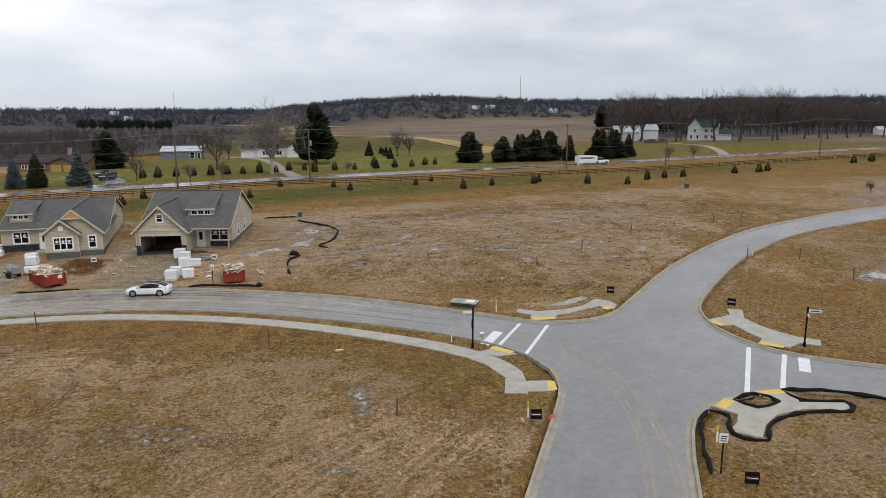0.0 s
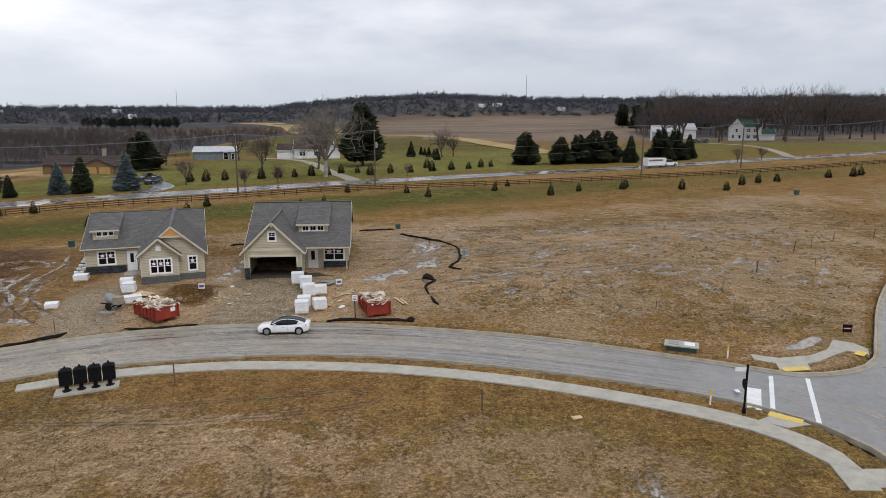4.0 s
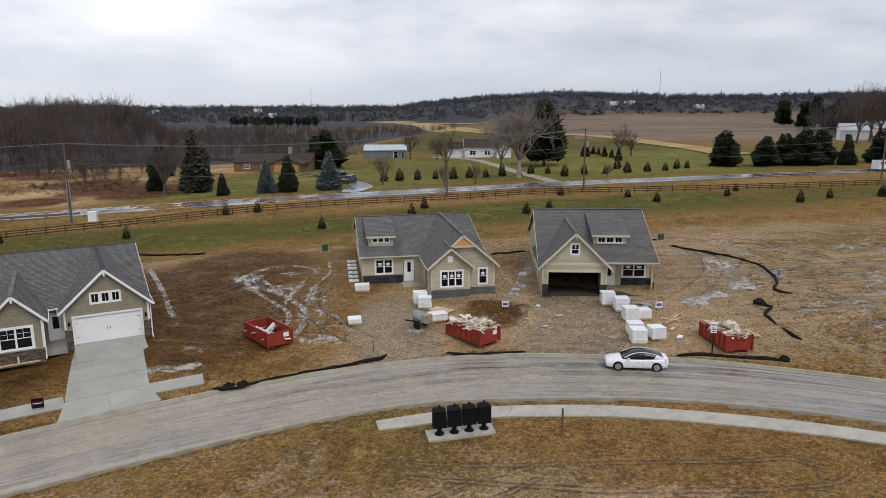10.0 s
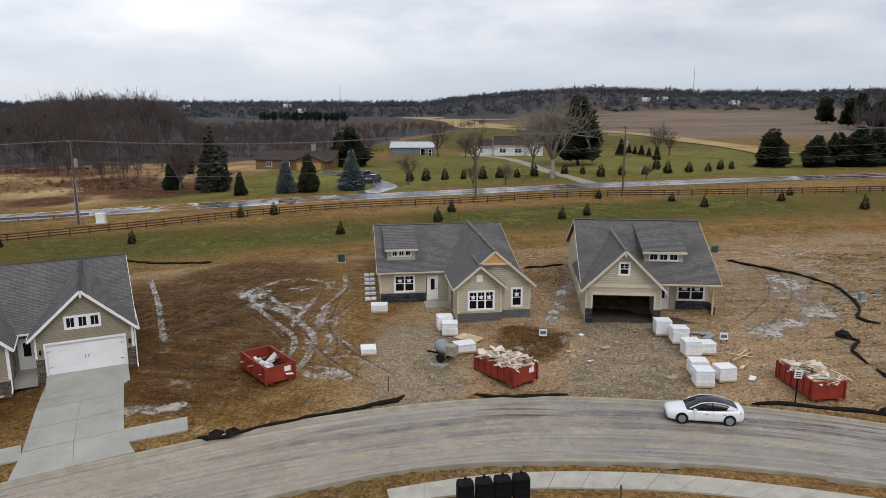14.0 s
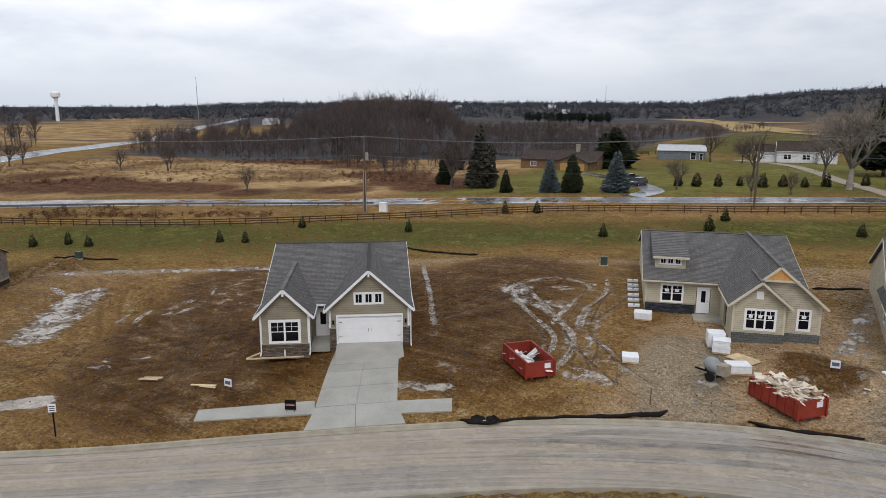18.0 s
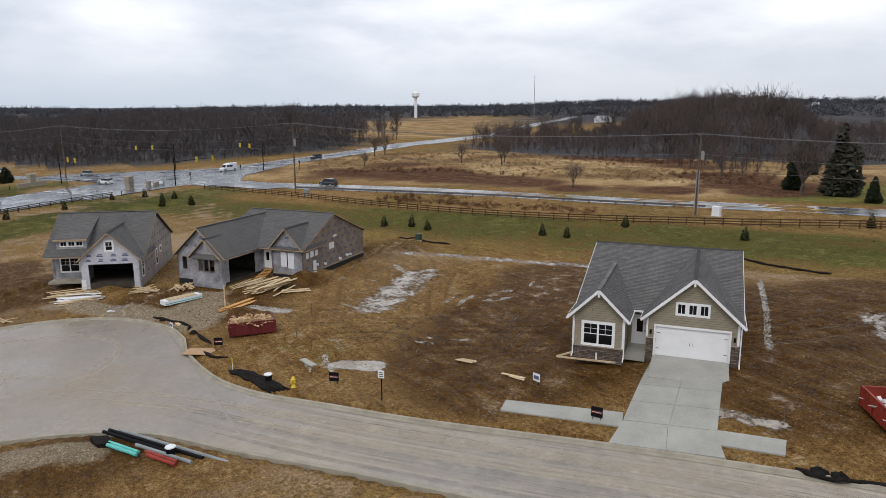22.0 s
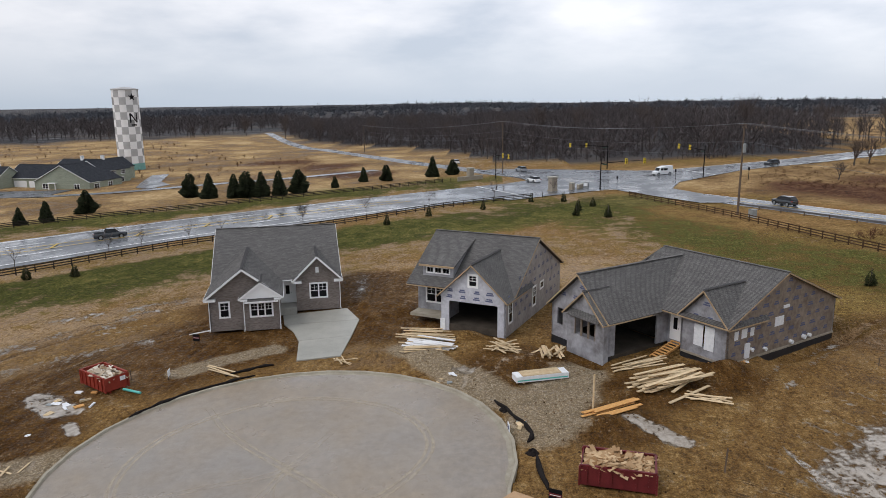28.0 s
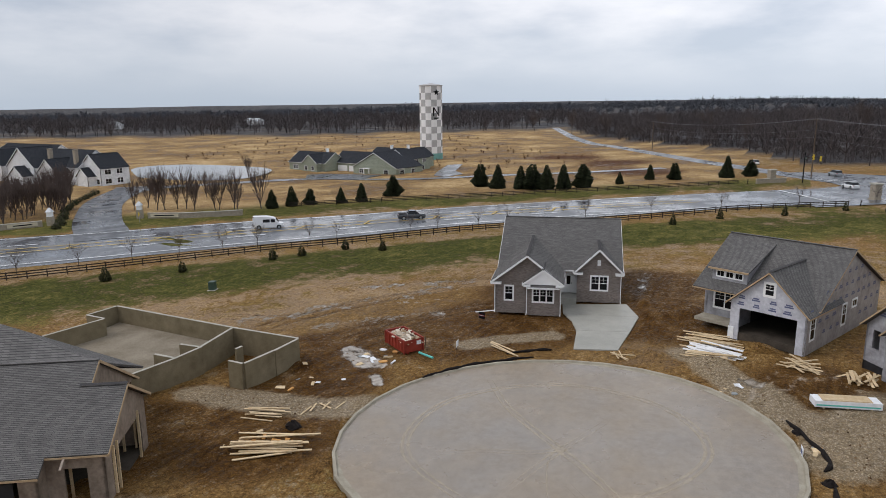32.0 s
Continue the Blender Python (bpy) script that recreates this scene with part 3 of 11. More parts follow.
# wheel tracks: wet ones hold silt, dry ones cut dark ruts
WET = [pair(p) for p in ([(-56.7, 70.7), (-57.6, 75.5), (-58.3, 79), (-59.2, 83), (-59.3, 86.1), (-60.2, 89.5), (-62.9, 92)], [(-58.6, 73.2), (-59.6, 76.4), (-61.9, 80.6), (-65.6, 83.8), (-68.7, 86.8), (-69.5, 89.4)],
                         [(-58.8, 78.9), (-61.9, 82.7), (-64.9, 84.7), (-68.5, 88.6)], [(-57.9, 77.8), (-55.3, 75.8), (-53.8, 72.9), (-54.4, 71.1)], [(-62.1, 93.1), (-60.3, 90.4), (-59.8, 94)],
                         [(-113.7, -8.9), (-122.2, -6.5), (-129.7, -1.5), (-131.5, 4.4)], [(-118.3, -3.5), (-121.1, -0.6), (-127.4, 5.2)], [(-22, 86), (-19, 96), (-20, 106)], [(-40.2, 82), (-39.4, 90), (-38.5, 99)],
                         [(-115, 59), (-122.6, 65.3), (-126.4, 70.4)])]
comb = []
for k in range(13):
    p = np.array((-103.2, 54.6)) + k * 1.12 * np.array((-0.66, 0.75))
    turn = 0.41 + 0.25 * math.sin(k * 2.3)
    d = np.array((math.cos(turn), math.sin(turn))) * (1.6 + 3.4 * abs(math.sin(k * 1.7)) + 0.16 * k)
    comb.append(np.array([p - d * 0.3, p + d]))
WET.append(comb[::2])
WET.append([np.array(p, float) for p in ([(-96.9, 64.8), (-99.2, 68.3)], [(-97.8, 64.4), (-100, 66.4)], [(-95.6, 64.5), (-94.1, 65), (-95.6, 68), (-95.9, 70.8)], [(-90, 57.7), (-89.3, 58.1), (-87.6, 60)], [(-116.5, 67.3), (-112.5, 65.6), (-110.2, 65.8)])])
DRY = [pair(p) for p in ([(-88, 56), (-80, 66), (-78, 76), (-80, 86)], [(-91, 60), (-84, 70), (-82, 80)], [(-86, 66), (-80, 74), (-74, 84)], [(-72, 76), (-69.5, 83), (-66.5, 92)], [(-73.5, 77), (-71.5, 84), (-70, 94)],
                         [(-96, 62), (-104, 67), (-110, 72)], [(-100, 52), (-108, 56), (-116, 60), (-124, 67), (-130, 76)], [(-101, 60), (-112, 70), (-119, 73), (-131, 76)], [(-132, 30), (-137, 32), (-147, 31), (-156, 34)], [(-132, 27), (-140, 24), (-152, 24)],
                         [(-112, -10), (-124, -6), (-138, 2), (-146, 12)], [(-117.6, -15), (-120.2, -8.2), (-128.3, -4.7), (-135.8, 0.8), (-141.4, 4)], [(-120.3, -21.9), (-127, -17.3), (-134.6, -11.9)], [(-116, 2), (-127, 6), (-136, 14)],
                         [(-48, 46), (-40, 47), (-34, 49.5), (-28, 50), (-24, 48)], [(-36, 52), (-28, 53), (-24, 51), (-25, 48.5)], [(-62, 44), (-54, 48), (-50, 53), (-51, 56)], [(-58, 42), (-50, 46), (-47, 52)], [(-12, 28), (-7, 35), (-3, 40)], [(-4, 29), (-1, 35), (2, 40)],
                         [(-19, 27), (-12, 35), (-6, 41)], [(-26, 96), (-8, 99), (12, 104)], [(-20, 80), (-6, 84), (10, 90)], [(-24, 88), (-6, 92), (16, 100)])]
# dug out along the walls of the unfinished house
for pts, w, dep in (([(-121.3, 61.9), (-127.0, 69.5)], 1.3, 1.0), ([(-121.5, 53.7), (-118.6, 55.9)], 0.8, 0.45), ([(-124.7, 42.9), (-119.1, 47.0)], 0.7, 0.4)):
    relief -= dep * strip(np.array(pts, float), w, 0.7)
relief[ix] += 0.1 * smooth(gx[ix], -50, -62) * np.array([abs(noise.noise(Vector((x * 0.55, y * 0.55, 9)))) + 0.5 * abs(noise.noise(Vector((x * 1.3, y * 1.3, 4)))) for x, y in zip(gx[ix], gy[ix])])
wet_line, rut = np.zeros(gx.shape), np.zeros(gx.shape)
for lines in WET:
    for ln in lines:
        wet_line = np.maximum(wet_line, strip(ln, 0.3, 0.8))
        relief -= 0.05 * strip(ln, 0.45, 0.6)
for lines in DRY:
    for ln in lines:
        rut = np.maximum(rut, strip(ln, 0.34, 0.8))
        relief += 0.05 * strip(ln, 0.75, 0.5) - 0.11 * strip(ln, 0.4, 0.6)
paved = np.full(gx.shape, 99.0)
paved[ix] = near(curve([(-47.0, 58.8), (-43.8, 60.2), (-40.7, 61.3), (-35.8, 62.1), (-30.5, 62.4), (-21.7, 61.7), (-13.3, 59.7), (-6, 56.8), (0.4, 53.5), (3.8, 50.7), (5.3, 48), (5.1, 44.9)])[::2], gx[ix], gy[ix]) - 0.9
for line, half in (([(-66, 58), (-72, 68.6)], 2.7), ([(-121.5, 23.8), (-127, 23), (-136, 20)], 3.6), ([(-75, 54.6), (-68.6, 59)], 0.9), ([(-64.3, 61.5), (-61, 63.7)], 0.9), ([(-44.5, 59), (-40.4, 60.2)], 1.0), ([(7.5, 62.6), (11, 61.6), (15.4, 64.6)], 1.8), ([(24.5, 59), (27, 60), (27.2, 55.5), (30.5, 53.6)], 1.8), ([(18, 40), (20.5, 42.4), (26.4, 42.3)], 2.2)):
    paved[ix] = np.minimum(paved[ix], near(np.array(line, float), gx[ix], gy[ix]) - half)
calm = smooth(edge_d, 0.5, 3.0) * smooth(paved, 0.1, 1.4)
gz = gz - 0.05 * (1 - smooth(paved, -0.2, 0.5))
gz = gz + relief * calm
gz = np.where(on_street | (edge_d < 0.32), gz - 0.4, gz)

# soils: fresh mud, green grass, pale wet silt, gravel / dead tall grass, tilled field, brush
lots = smooth(gy - np.interp(gx, KERB_X, KERB_Y), 0, 5)
nz = np.zeros(gx.shape)
nz[ix] = wob
behind = 118 + 0.42 * np.clip(gx + 75, -80, 140) * 0.55
mud = np.zeros(gx.shape)
for x, y, r, k in ((-74, 82, 13, 1.0), (-68, 76, 9, 1.0), (-72, 92, 9, 0.9), (-64, 70, 6, 0.9), (-82, 61, 10, 1.25), (-88, 67, 9, 1.2), (-93, 74, 9, 0.9), (-99, 79, 7, 0.9), (-79, 56, 6, 0.9), (-41.5, 79.5, 3.4, 0.8), (-118, 42, 7, 0.8), (-131.8, 27.5, 7, 0.95), (-127, 14, 9, 1.0), (-121, 10, 8, 0.95),
                   (-139, 12, 7, 0.8), (-147, 24, 8, 0.8), (-109, 46.5, 4, 0.9), (-116.5, 55.1, 4, 0.9), (-114, 50, 4, 0.9), (-107, 6, 5, 1.0), (-113, 1, 5, 0.95), (-96, 8, 6, 1.0), (-126, 20, 4, 0.9), (-134, 27, 9, 0.8), (-92, 0, 7, 0.9), (-110, 2, 7, 1.0), (-119, 5, 6, 0.9), (-100, 6, 6, 1.0), (-128, 16, 5, 0.9), (-84, 30, 5, 0.8), (-126, 72, 6, 0.6), (-131, 20, 8, 0.9), (-52, 82, 3, 0.4)):
    mud = np.maximum(mud, k * blob(x, y, r, 0.45))
mud *= ~on_street
silt = np.zeros(gx.shape)
for pts, w, k in (([(-66.5, 85), (-69, 88)], 1.5, 0.56), ([(-59.5, 84), (-58.4, 79)], 1.0, 0.5), ([(-102.0, 58.5), (-107, 64), (-110.5, 68.5)], 2.7, 0.66), ([(-89, 49.2), (-87, 51.2)], 1.0, 1.0), ([(-91.4, 47.2), (-88.9, 46.6)], 0.5, 0.6), ([(-82.9, 92.4), (-74.7, 81.7), (-68.5, 73)], 0.4, 0.5), ([(-66, 63.8), (-62.5, 65.3)], 0.7, 0.7), ([(-40.4, 84), (-38.6, 98)], 0.9, 0.6),
                  ([(-24, 84), (-18, 90), (-19, 102)], 1.6, 0.6), ([(-20, 94), (10, 100), (26, 108)], 4.0, 0.42), ([(-20, 104), (4, 110), (34, 118)], 3.4, 0.45), ([(-16, 84), (8, 88)], 3.4, 0.42), ([(-11, 80), (2, 78)], 2.0, 0.42), ([(8, 80), (22, 92)], 3.0, 0.38), ([(11, 64.6), (14, 66.5)], 0.6, 0.9),
                  ([(-118, -3), (-127, 5)], 1.4, 0.44), ([(-117, -12), (-128, -5), (-136, 1)], 2.0, 0.44), ([(-134, -8), (-142, 4)], 1.5, 0.45), ([(-113.4, 4), (-110.9, 7.5)], 1.3, 0.8), ([(-107.6, 10.5), (-109, 9.2)], 0.5, 0.8), ([(-109.5, 48), (-106, 50.5)], 0.8, 0.8), ([(-118.8, 36), (-118, 36.8)], 0.8, 0.7),
                  ([(-122.5, 72.2), (-116.4, 76), (-108.1, 80.4), (-99.4, 85.5)], 0.9, 0.6), ([(-48.5, 79), (-47.4, 71.8)], 1.0, 0.55), ([(-142, 23), (-152, 22)], 0.9, 0.5), ([(-5, 43), (-6, 47)], 1.4, 0.42), ([(-20, 40), (-14, 38)], 2.4, 0.42), ([(-9, 37), (-5, 36)], 1.8, 0.4), ([(-33, 36), (-26, 40)], 2.0, 0.4), ([(46, 72), (60, 80)], 2.2, 0.6), ([(76, 122), (100, 150)], 6.0, 0.5)):
    silt = np.maximum(silt, k * strip(np.array(pts, float), w))
silt = np.maximum(silt, 0.52 * wet_line)
silt *= ~on_street
gravel = np.zeros(gx.shape)
for pts, w in (([(-48.1, 69.8), (-49.5, 73.7), (-50.4, 79)], 3.2), ([(-34.8, 72.3), (-34.5, 77.3), (-33.5, 83.5)], 4.2), ([(-108, 42), (-112, 43), (-117, 45)], 2.6), ([(-111.4, 41), (-116, 37), (-123.4, 31)], 1.8), ([(-104.3, 12.6), (-101.8, 8.8), (-100.9, 2.9), (-100.2, -1.1)], 1.9),
               ([(-90.5, 18), (-87, 12), (-86, 8)], 2.0), ([(-86.5, 25), (-84.5, 31)], 1.6), ([(-118.5, 13), (-121, 15), (-124, 19)], 1.3)):
    gravel = np.maximum(gravel, strip(np.array(pts, float), w))
green = np.zeros(gx.shape)
road_gap = near(COUNTY_S[::2], gx, gy)
hwy_gap = np.minimum(near(HWY_S[::2], gx, gy), near(HWY_N[::2], gx, gy))
south_of = gy < np.interp(gx, COUNTY_S[:, 0], COUNTY_S[:, 1])
bank = smooth(road_gap, 13, 20) * (1 - smooth(road_gap, 30, 46)) * south_of * smooth(gx, -260, -205)
green = np.maximum(green, bank * (0.7 - 0.2 * smooth(gx, -30, 60)))
west_of = gx < np.interp(gy, HWY_S[:, 1], HWY_S[:, 0])
# Denser green here puts the shade of the away-facing bank into its colour.
bank_w = smooth(hwy_gap, 9, 14) * (1 - smooth(hwy_gap, 26, 40)) * (~west_of) * (gx < -90) * (gy < 75)
green = np.maximum(green, bank_w * 1.0)
north_yard = (~south_of) * smooth(road_gap, 9, 15) * (1 - smooth(road_gap, 75, 130)) * smooth(gx, -128, -112) * (1 - 0.35 * smooth(gx, 0, 60))
green = np.maximum(green, north_yard * 0.95)
green = np.maximum(green, west_of * smooth(hwy_gap, 2, 6) * (1 - smooth(hwy_gap, 22, 30)) * (gy < 40) * 0.9)
tall = (~south_of) * smooth(road_gap, 9, 16) * (1 - smooth(gx, -128, -116)) * smooth(gx, -300, -262) * (1 - smooth(road_gap, 90, 150))
tall = np.maximum(tall, west_of * smooth(hwy_gap, 22, 34) * (gy < 20))
verge = (road_gap < 22) * (1 - smooth(road_gap, 9, 20)) * 0.9
tall = np.maximum(tall, verge * 0.2 * south_of)
far = np.hypot(gx, gy - 50)
field = (1 - smooth(far, 1080, 1250)) * smooth(far, 280, 360) * smooth(gy, 100, 200) * smooth(gx, -160, -60) * (gy > 240)
wood = smooth(far, 640, 900) * (1 - field)
W1 = [(-330, 215), (-285, 190), (-215, 185), (-190, 228), (-158, 238), (-148, 270), (-150, 330), (-200, 460), (-330, 560), (-470, 480), (-390, 290)]
W2 = [(-150, 262), (-128, 340), (-150, 420), (-120, 640), (-420, 760), (-470, 480), (-200, 440)]
W3 = [(-338, 40), (-318, 75), (-306, 112), (-325, 150), (-380, 190), (-440, 200), (-560, 190), (-640, 220), (-760, 300), (-900, 150), (-900, -200), (-700, -165), (-632, -135), (-497, -55), (-422, 8)]
W4 = [(-650, -195), (-520, -340), (-420, -500), (-300, -640), (-450, -900), (-900, -700), (-1200, -300), (-900, -180)]
W5 = [(95, 385), (240, 410), (340, 440), (520, 600), (420, 820), (230, 720), (190, 560), (110, 480)]
for poly in (W1, W2, W3, W4, W5):
    wood = np.maximum(wood, inside(poly, gx, gy) * 1.0)
# open field beyond the junction, green wheat before the farm fields, red-stemmed brush on the meadow
FIELD_NW = [(-395, 205), (-440, 208), (-560, 198), (-640, 228), (-760, 308), (-1050, 620), (-1050, 800), (-480, 345)]
open_nw = inside(FIELD_NW, gx, gy) * 1.0
wood, tall = wood * (1 - open_nw), np.maximum(tall, 0.9 * open_nw)
wheat = smooth(gy, 262, 300) * (gx < np.interp(gy, [268, 340, 407, 482, 540], [18, 6, -8, -50, -90])) * (gx > -130) * (gy < 540)
green, field = np.maximum(green, 0.75 * wheat), field * (1 - 0.9 * wheat)
plant = np.zeros(gx.shape)
for x, y, r in ((-224, 106, 9), (-212, 113, 11), (-200, 117, 12), (-188, 121, 12), (-177, 126, 10), (-206, 126, 10), (-166, 128, 8), (-152, 128, 6), (-146, 170, 12), (-133, 158, 10), (-122, 152, 9), (-136, 140, 7), (-190, 196, 14), (-212, 190, 12), (-170, 190, 12), (-124, 165, 8), (-232, 128, 10), (-300, -10, 14), (-340, -30, 16), (-380, -60, 18)):
    plant = np.maximum(plant, blob(x, y, r, 0.6))
site = smooth(gy - np.interp(gx, KERB_X, KERB_Y), -1, 3) * (1 - smooth(gy - np.interp(gx, [-140, -121, -106, -83, -68, -43, -14], [60, 70, 80, 94, 99, 108, 121]), -2, 5)) * smooth(gx, -150, -130) * (1 - 0.55 * smooth(gx, -22, 4))
site = np.maximum(site, (1 - smooth(np.hypot(gx + 106, gy - 22), 30, 44)) * 0.9)
# how thick the winter turf stands: dense along paths, thin on the open lots
dense = 1 - smooth(near(curve([(-47, 59), (-40, 61), (-30, 62.5), (-21.7, 61.6), (-13.2, 59.6), (-5.7, 56.7), (3, 51), (5, 45)])[::2], gx, gy), 3, 9) * (1 - 0)
thick = np.where(in_box, 0.5 + 0.36 * dense, 0.62)
thick = np.where(in_box & (gx > 22) & (gy < 105), 0.64, thick)
thick = np.where((gx > -26) & (gx < 40) & (gy > np.interp(gx, KERB_X, KERB_Y) + 3) & (gy < 116), 0.4, thick)
thick = np.maximum(thick, 1.1 * smooth(gy - np.interp(gx, [-140, -121, -106, -83, -68, -43, -14, 40, 80], [60, 71, 81, 95, 100, 109, 122, 140, 160]), -1, 5))
thick = np.maximum(thick, in_box * 0.9 * (1 - smooth(edge_d, 0.4, 1.6)))
worn_lots = (1 - smooth(np.hypot((gx + 42) / 1.6, gy - 78), 11, 19))
thick -= 0.34 * worn_lots
thick[ix] += 0.30 * wob
thick -= 0.5 * np.clip(rut, 0, 1)
site *= 1 - 0.8 * smooth(gx, -58, -48)
gverts = np.stack([gx, gy, gz], 1)
nx, ny = len(GX), len(GY)
idx = np.arange(nx * ny).reshape(nx, ny)
gfaces = np.stack([idx[:-1, :-1], idx[1:, :-1], idx[1:, 1:], idx[:-1, 1:]], -1).reshape(-1, 4)
gme = bpy.data.meshes.new("ground")
gme.from_pydata(gverts.tolist(), [], gfaces.tolist())
gme.polygons.foreach_set("use_smooth", [True] * len(gme.polygons))
lawn = north_yard * (1 - np.clip(plant, 0, 1))
lot_e = smooth(gx, -56, -40) * (1 - smooth(gx, 34, 60)) * smooth(gy - np.interp(gx, [*KERB_X, 60], [*KERB_Y, 112]), 0.5, 3) * (1 - smooth(gy - np.interp(gx, [-60, 0, 60], [104, 124, 146]), -6, 4))
lot_e = np.maximum(lot_e, 0.3 * site)
for nm, chans in (("damp", (lawn, lot_e, bank)), ("soil", (mud, green, silt)), ("cover", (gravel, tall, field)), ("wild", (wood, rut, site)), ("grow", (thick, plant, thick))):
    at = gme.color_attributes.new(nm, "FLOAT_COLOR", "POINT")
    at.data.foreach_set("color", np.stack([*[np.asarray(c, float) for c in chans], np.ones(gx.shape)], 1).ravel().astype(np.float32))


def ground_material():
    m, n, l, b = nodes_of("ground", 0.6, 0, 0.4)
    co = n.new("ShaderNodeNewGeometry").outputs["Position"]

    def chan(name):
        a = n.new("ShaderNodeAttribute")
        a.attribute_name = name
        s = n.new("ShaderNodeSeparateColor")
        l.new(a.outputs["Color"], s.inputs[0])
        return s.outputs

    def add(*terms):
        """Weighted sum of (socket, weight)."""
        out = None
        for s_, w_ in terms:
            t_ = math_node(n, l, "MULTIPLY", s_, w_)
            out = t_ if out is None else math_node(n, l, "ADD", out, t_)
        return out

    def less(s_, v=0.5):
        return math_node(n, l, "SUBTRACT", s_, v)

    def gate(mask, terms, lo, hi):
        """A soft-edged area broken up by grain."""
        return ramp_node(n, l, math_node(n, l, "ADD", mask, less(add(*terms), 0.5 * sum(w for _, w in terms))), [(lo, (0, 0, 0)), (hi, (1, 1, 1))])

    soil, cover, wild, grow, damp = chan("soil"), chan("cover"), chan("wild"), chan("grow"), chan("damp")
    n1, n2, n3, n4 = noise_node(n, l, co, 0.045, 6, 0.6), noise_node(n, l, co, 0.42, 8, 0.7), noise_node(n, l, co, 2.2, 5, 0.7), noise_node(n, l, co, 11, 4, 0.75)
    streak = noise_node(n, l, co, 0.6, 7, 0.68, (0.28, 2.6, 1))
    lump = noise_node(n, l, co, 3.6, 3, 0.62)
    # smooth clay, paler where it dried
    clay = ramp_node(n, l, add((n1, 0.25), (n2, 0.35), (n4, 0.4)), [(0.42, (0.21, 0.13, 0.062)), (0.5, (0.375, 0.255, 0.142)), (0.58, (0.54, 0.405, 0.262))])
    # churned brown earth of the lots
    churn = ramp_node(n, l, add((n2, 0.3), (n3, 0.26), (n4, 0.32), (streak, 0.12)), [(0.42, (0.065, 0.032, 0.009)), (0.47, (0.165, 0.09, 0.028)), (0.53, (0.255, 0.152, 0.056)), (0.59, (0.41, 0.285, 0.14))])
    lot = gate(wild[2], ((n1, 1.2), (n2, 1.6)), 0.4, 0.75)
    c = mix_node(n, l, lot, clay, churn)
    # tufts of winter turf standing on the clay
    tuft = gate(grow[0], ((lump, 1.5), (n4, 1.3), (n2, 2.4), (n1, 1.6)), 0.42, 0.62)
    tuft = math_node(n, l, "MULTIPLY", tuft, math_node(n, l, "SUBTRACT", 1.0, math_node(n, l, "MULTIPLY", lot, 0.85)))
    turf = ramp_node(n, l, add((n2, 0.22), (n3, 0.33), (n4, 0.45)), [(0.42, (0.05, 0.027, 0.008)), (0.465, (0.13, 0.07, 0.019)), (0.53, (0.235, 0.133, 0.04)), (0.6, (0.41, 0.262, 0.1))])
    hue = ramp_node(n, l, n1, [(0.4, (0.86, 1.0, 0.82)), (0.6, (1.1, 1.0, 0.95))])
    c = mix_node(n, l, math_node(n, l, "MULTIPLY", tuft, 0.86), c, mix_node(n, l, 1.0, turf, hue, "MULTIPLY"))
    # green grass
    gf = gate(soil[1], ((n1, 2.6), (n2, 1.9), (n3, 1.3)), 0.3, 0.75)
    gcol = ramp_node(n, l, add((n1, 0.2), (n2, 0.25), (n3, 0.28), (n4, 0.27)), [(0.42, (0.014, 0.017, 0.004)), (0.47, (0.05, 0.057, 0.013)), (0.53, (0.105, 0.105, 0.027)), (0.59, (0.24, 0.175, 0.062))])
    lcol = ramp_node(n, l, add((n1, 0.25), (n2, 0.3), (n3, 0.25), (n4, 0.2)), [(0.4, (0.06, 0.062, 0.014)), (0.48, (0.125, 0.122, 0.03)), (0.54, (0.19, 0.172, 0.05)), (0.6, (0.3, 0.235, 0.09))])
    c = mix_node(n, l, gf, c, mix_node(n, l, damp[0], gcol, lcol))
    # tall dead grass and brush
    tcol = ramp_node(n, l, add((n1, 0.5), (n2, 0.25), (n3, 0.25)), [(0.38, (0.09, 0.05, 0.026)), (0.46, (0.2, 0.122, 0.056)), (0.52, (0.34, 0.225, 0.105)), (0.6, (0.5, 0.36, 0.19))])
    c = mix_node(n, l, cover[1], c, tcol)
    rcol = ramp_node(n, l, add((n2, 0.4), (n3, 0.6)), [(0.4, (0.035, 0.016, 0.01)), (0.5, (0.095, 0.043, 0.024)), (0.6, (0.2, 0.115, 0.06))])
    c = mix_node(n, l, gate(grow[1], ((n2, 1.6), (n3, 1.0)), 0.3, 0.7), c, rcol)
    # tilled fields; far woodland floor with haze of distance mixed into its colour
    fcol = ramp_node(n, l, noise_node(n, l, co, 0.006, 3, 0.5, (1, 2.6, 1)), [(0.4, (0.15, 0.112, 0.084)), (0.5, (0.19, 0.142, 0.105)), (0.56, (0.23, 0.172, 0.125)), (0.62, (0.185, 0.14, 0.1))])
    c = mix_node(n, l, cover[2], c, fcol)
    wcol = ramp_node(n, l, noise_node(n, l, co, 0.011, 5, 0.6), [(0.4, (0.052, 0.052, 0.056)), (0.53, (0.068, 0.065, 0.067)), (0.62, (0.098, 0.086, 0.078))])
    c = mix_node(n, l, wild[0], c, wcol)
    # wet dark mud
    mf = gate(soil[0], ((n2, 1.7), (n3, 0.9)), 0.3, 0.75)
    mcol = ramp_node(n, l, add((n2, 0.3), (streak, 0.2), (n3, 0.2), (n4, 0.3)), [(0.42, (0.026, 0.011, 0.003)), (0.47, (0.072, 0.034, 0.009)), (0.53, (0.13, 0.067, 0.02)), (0.59, (0.24, 0.148, 0.064))])
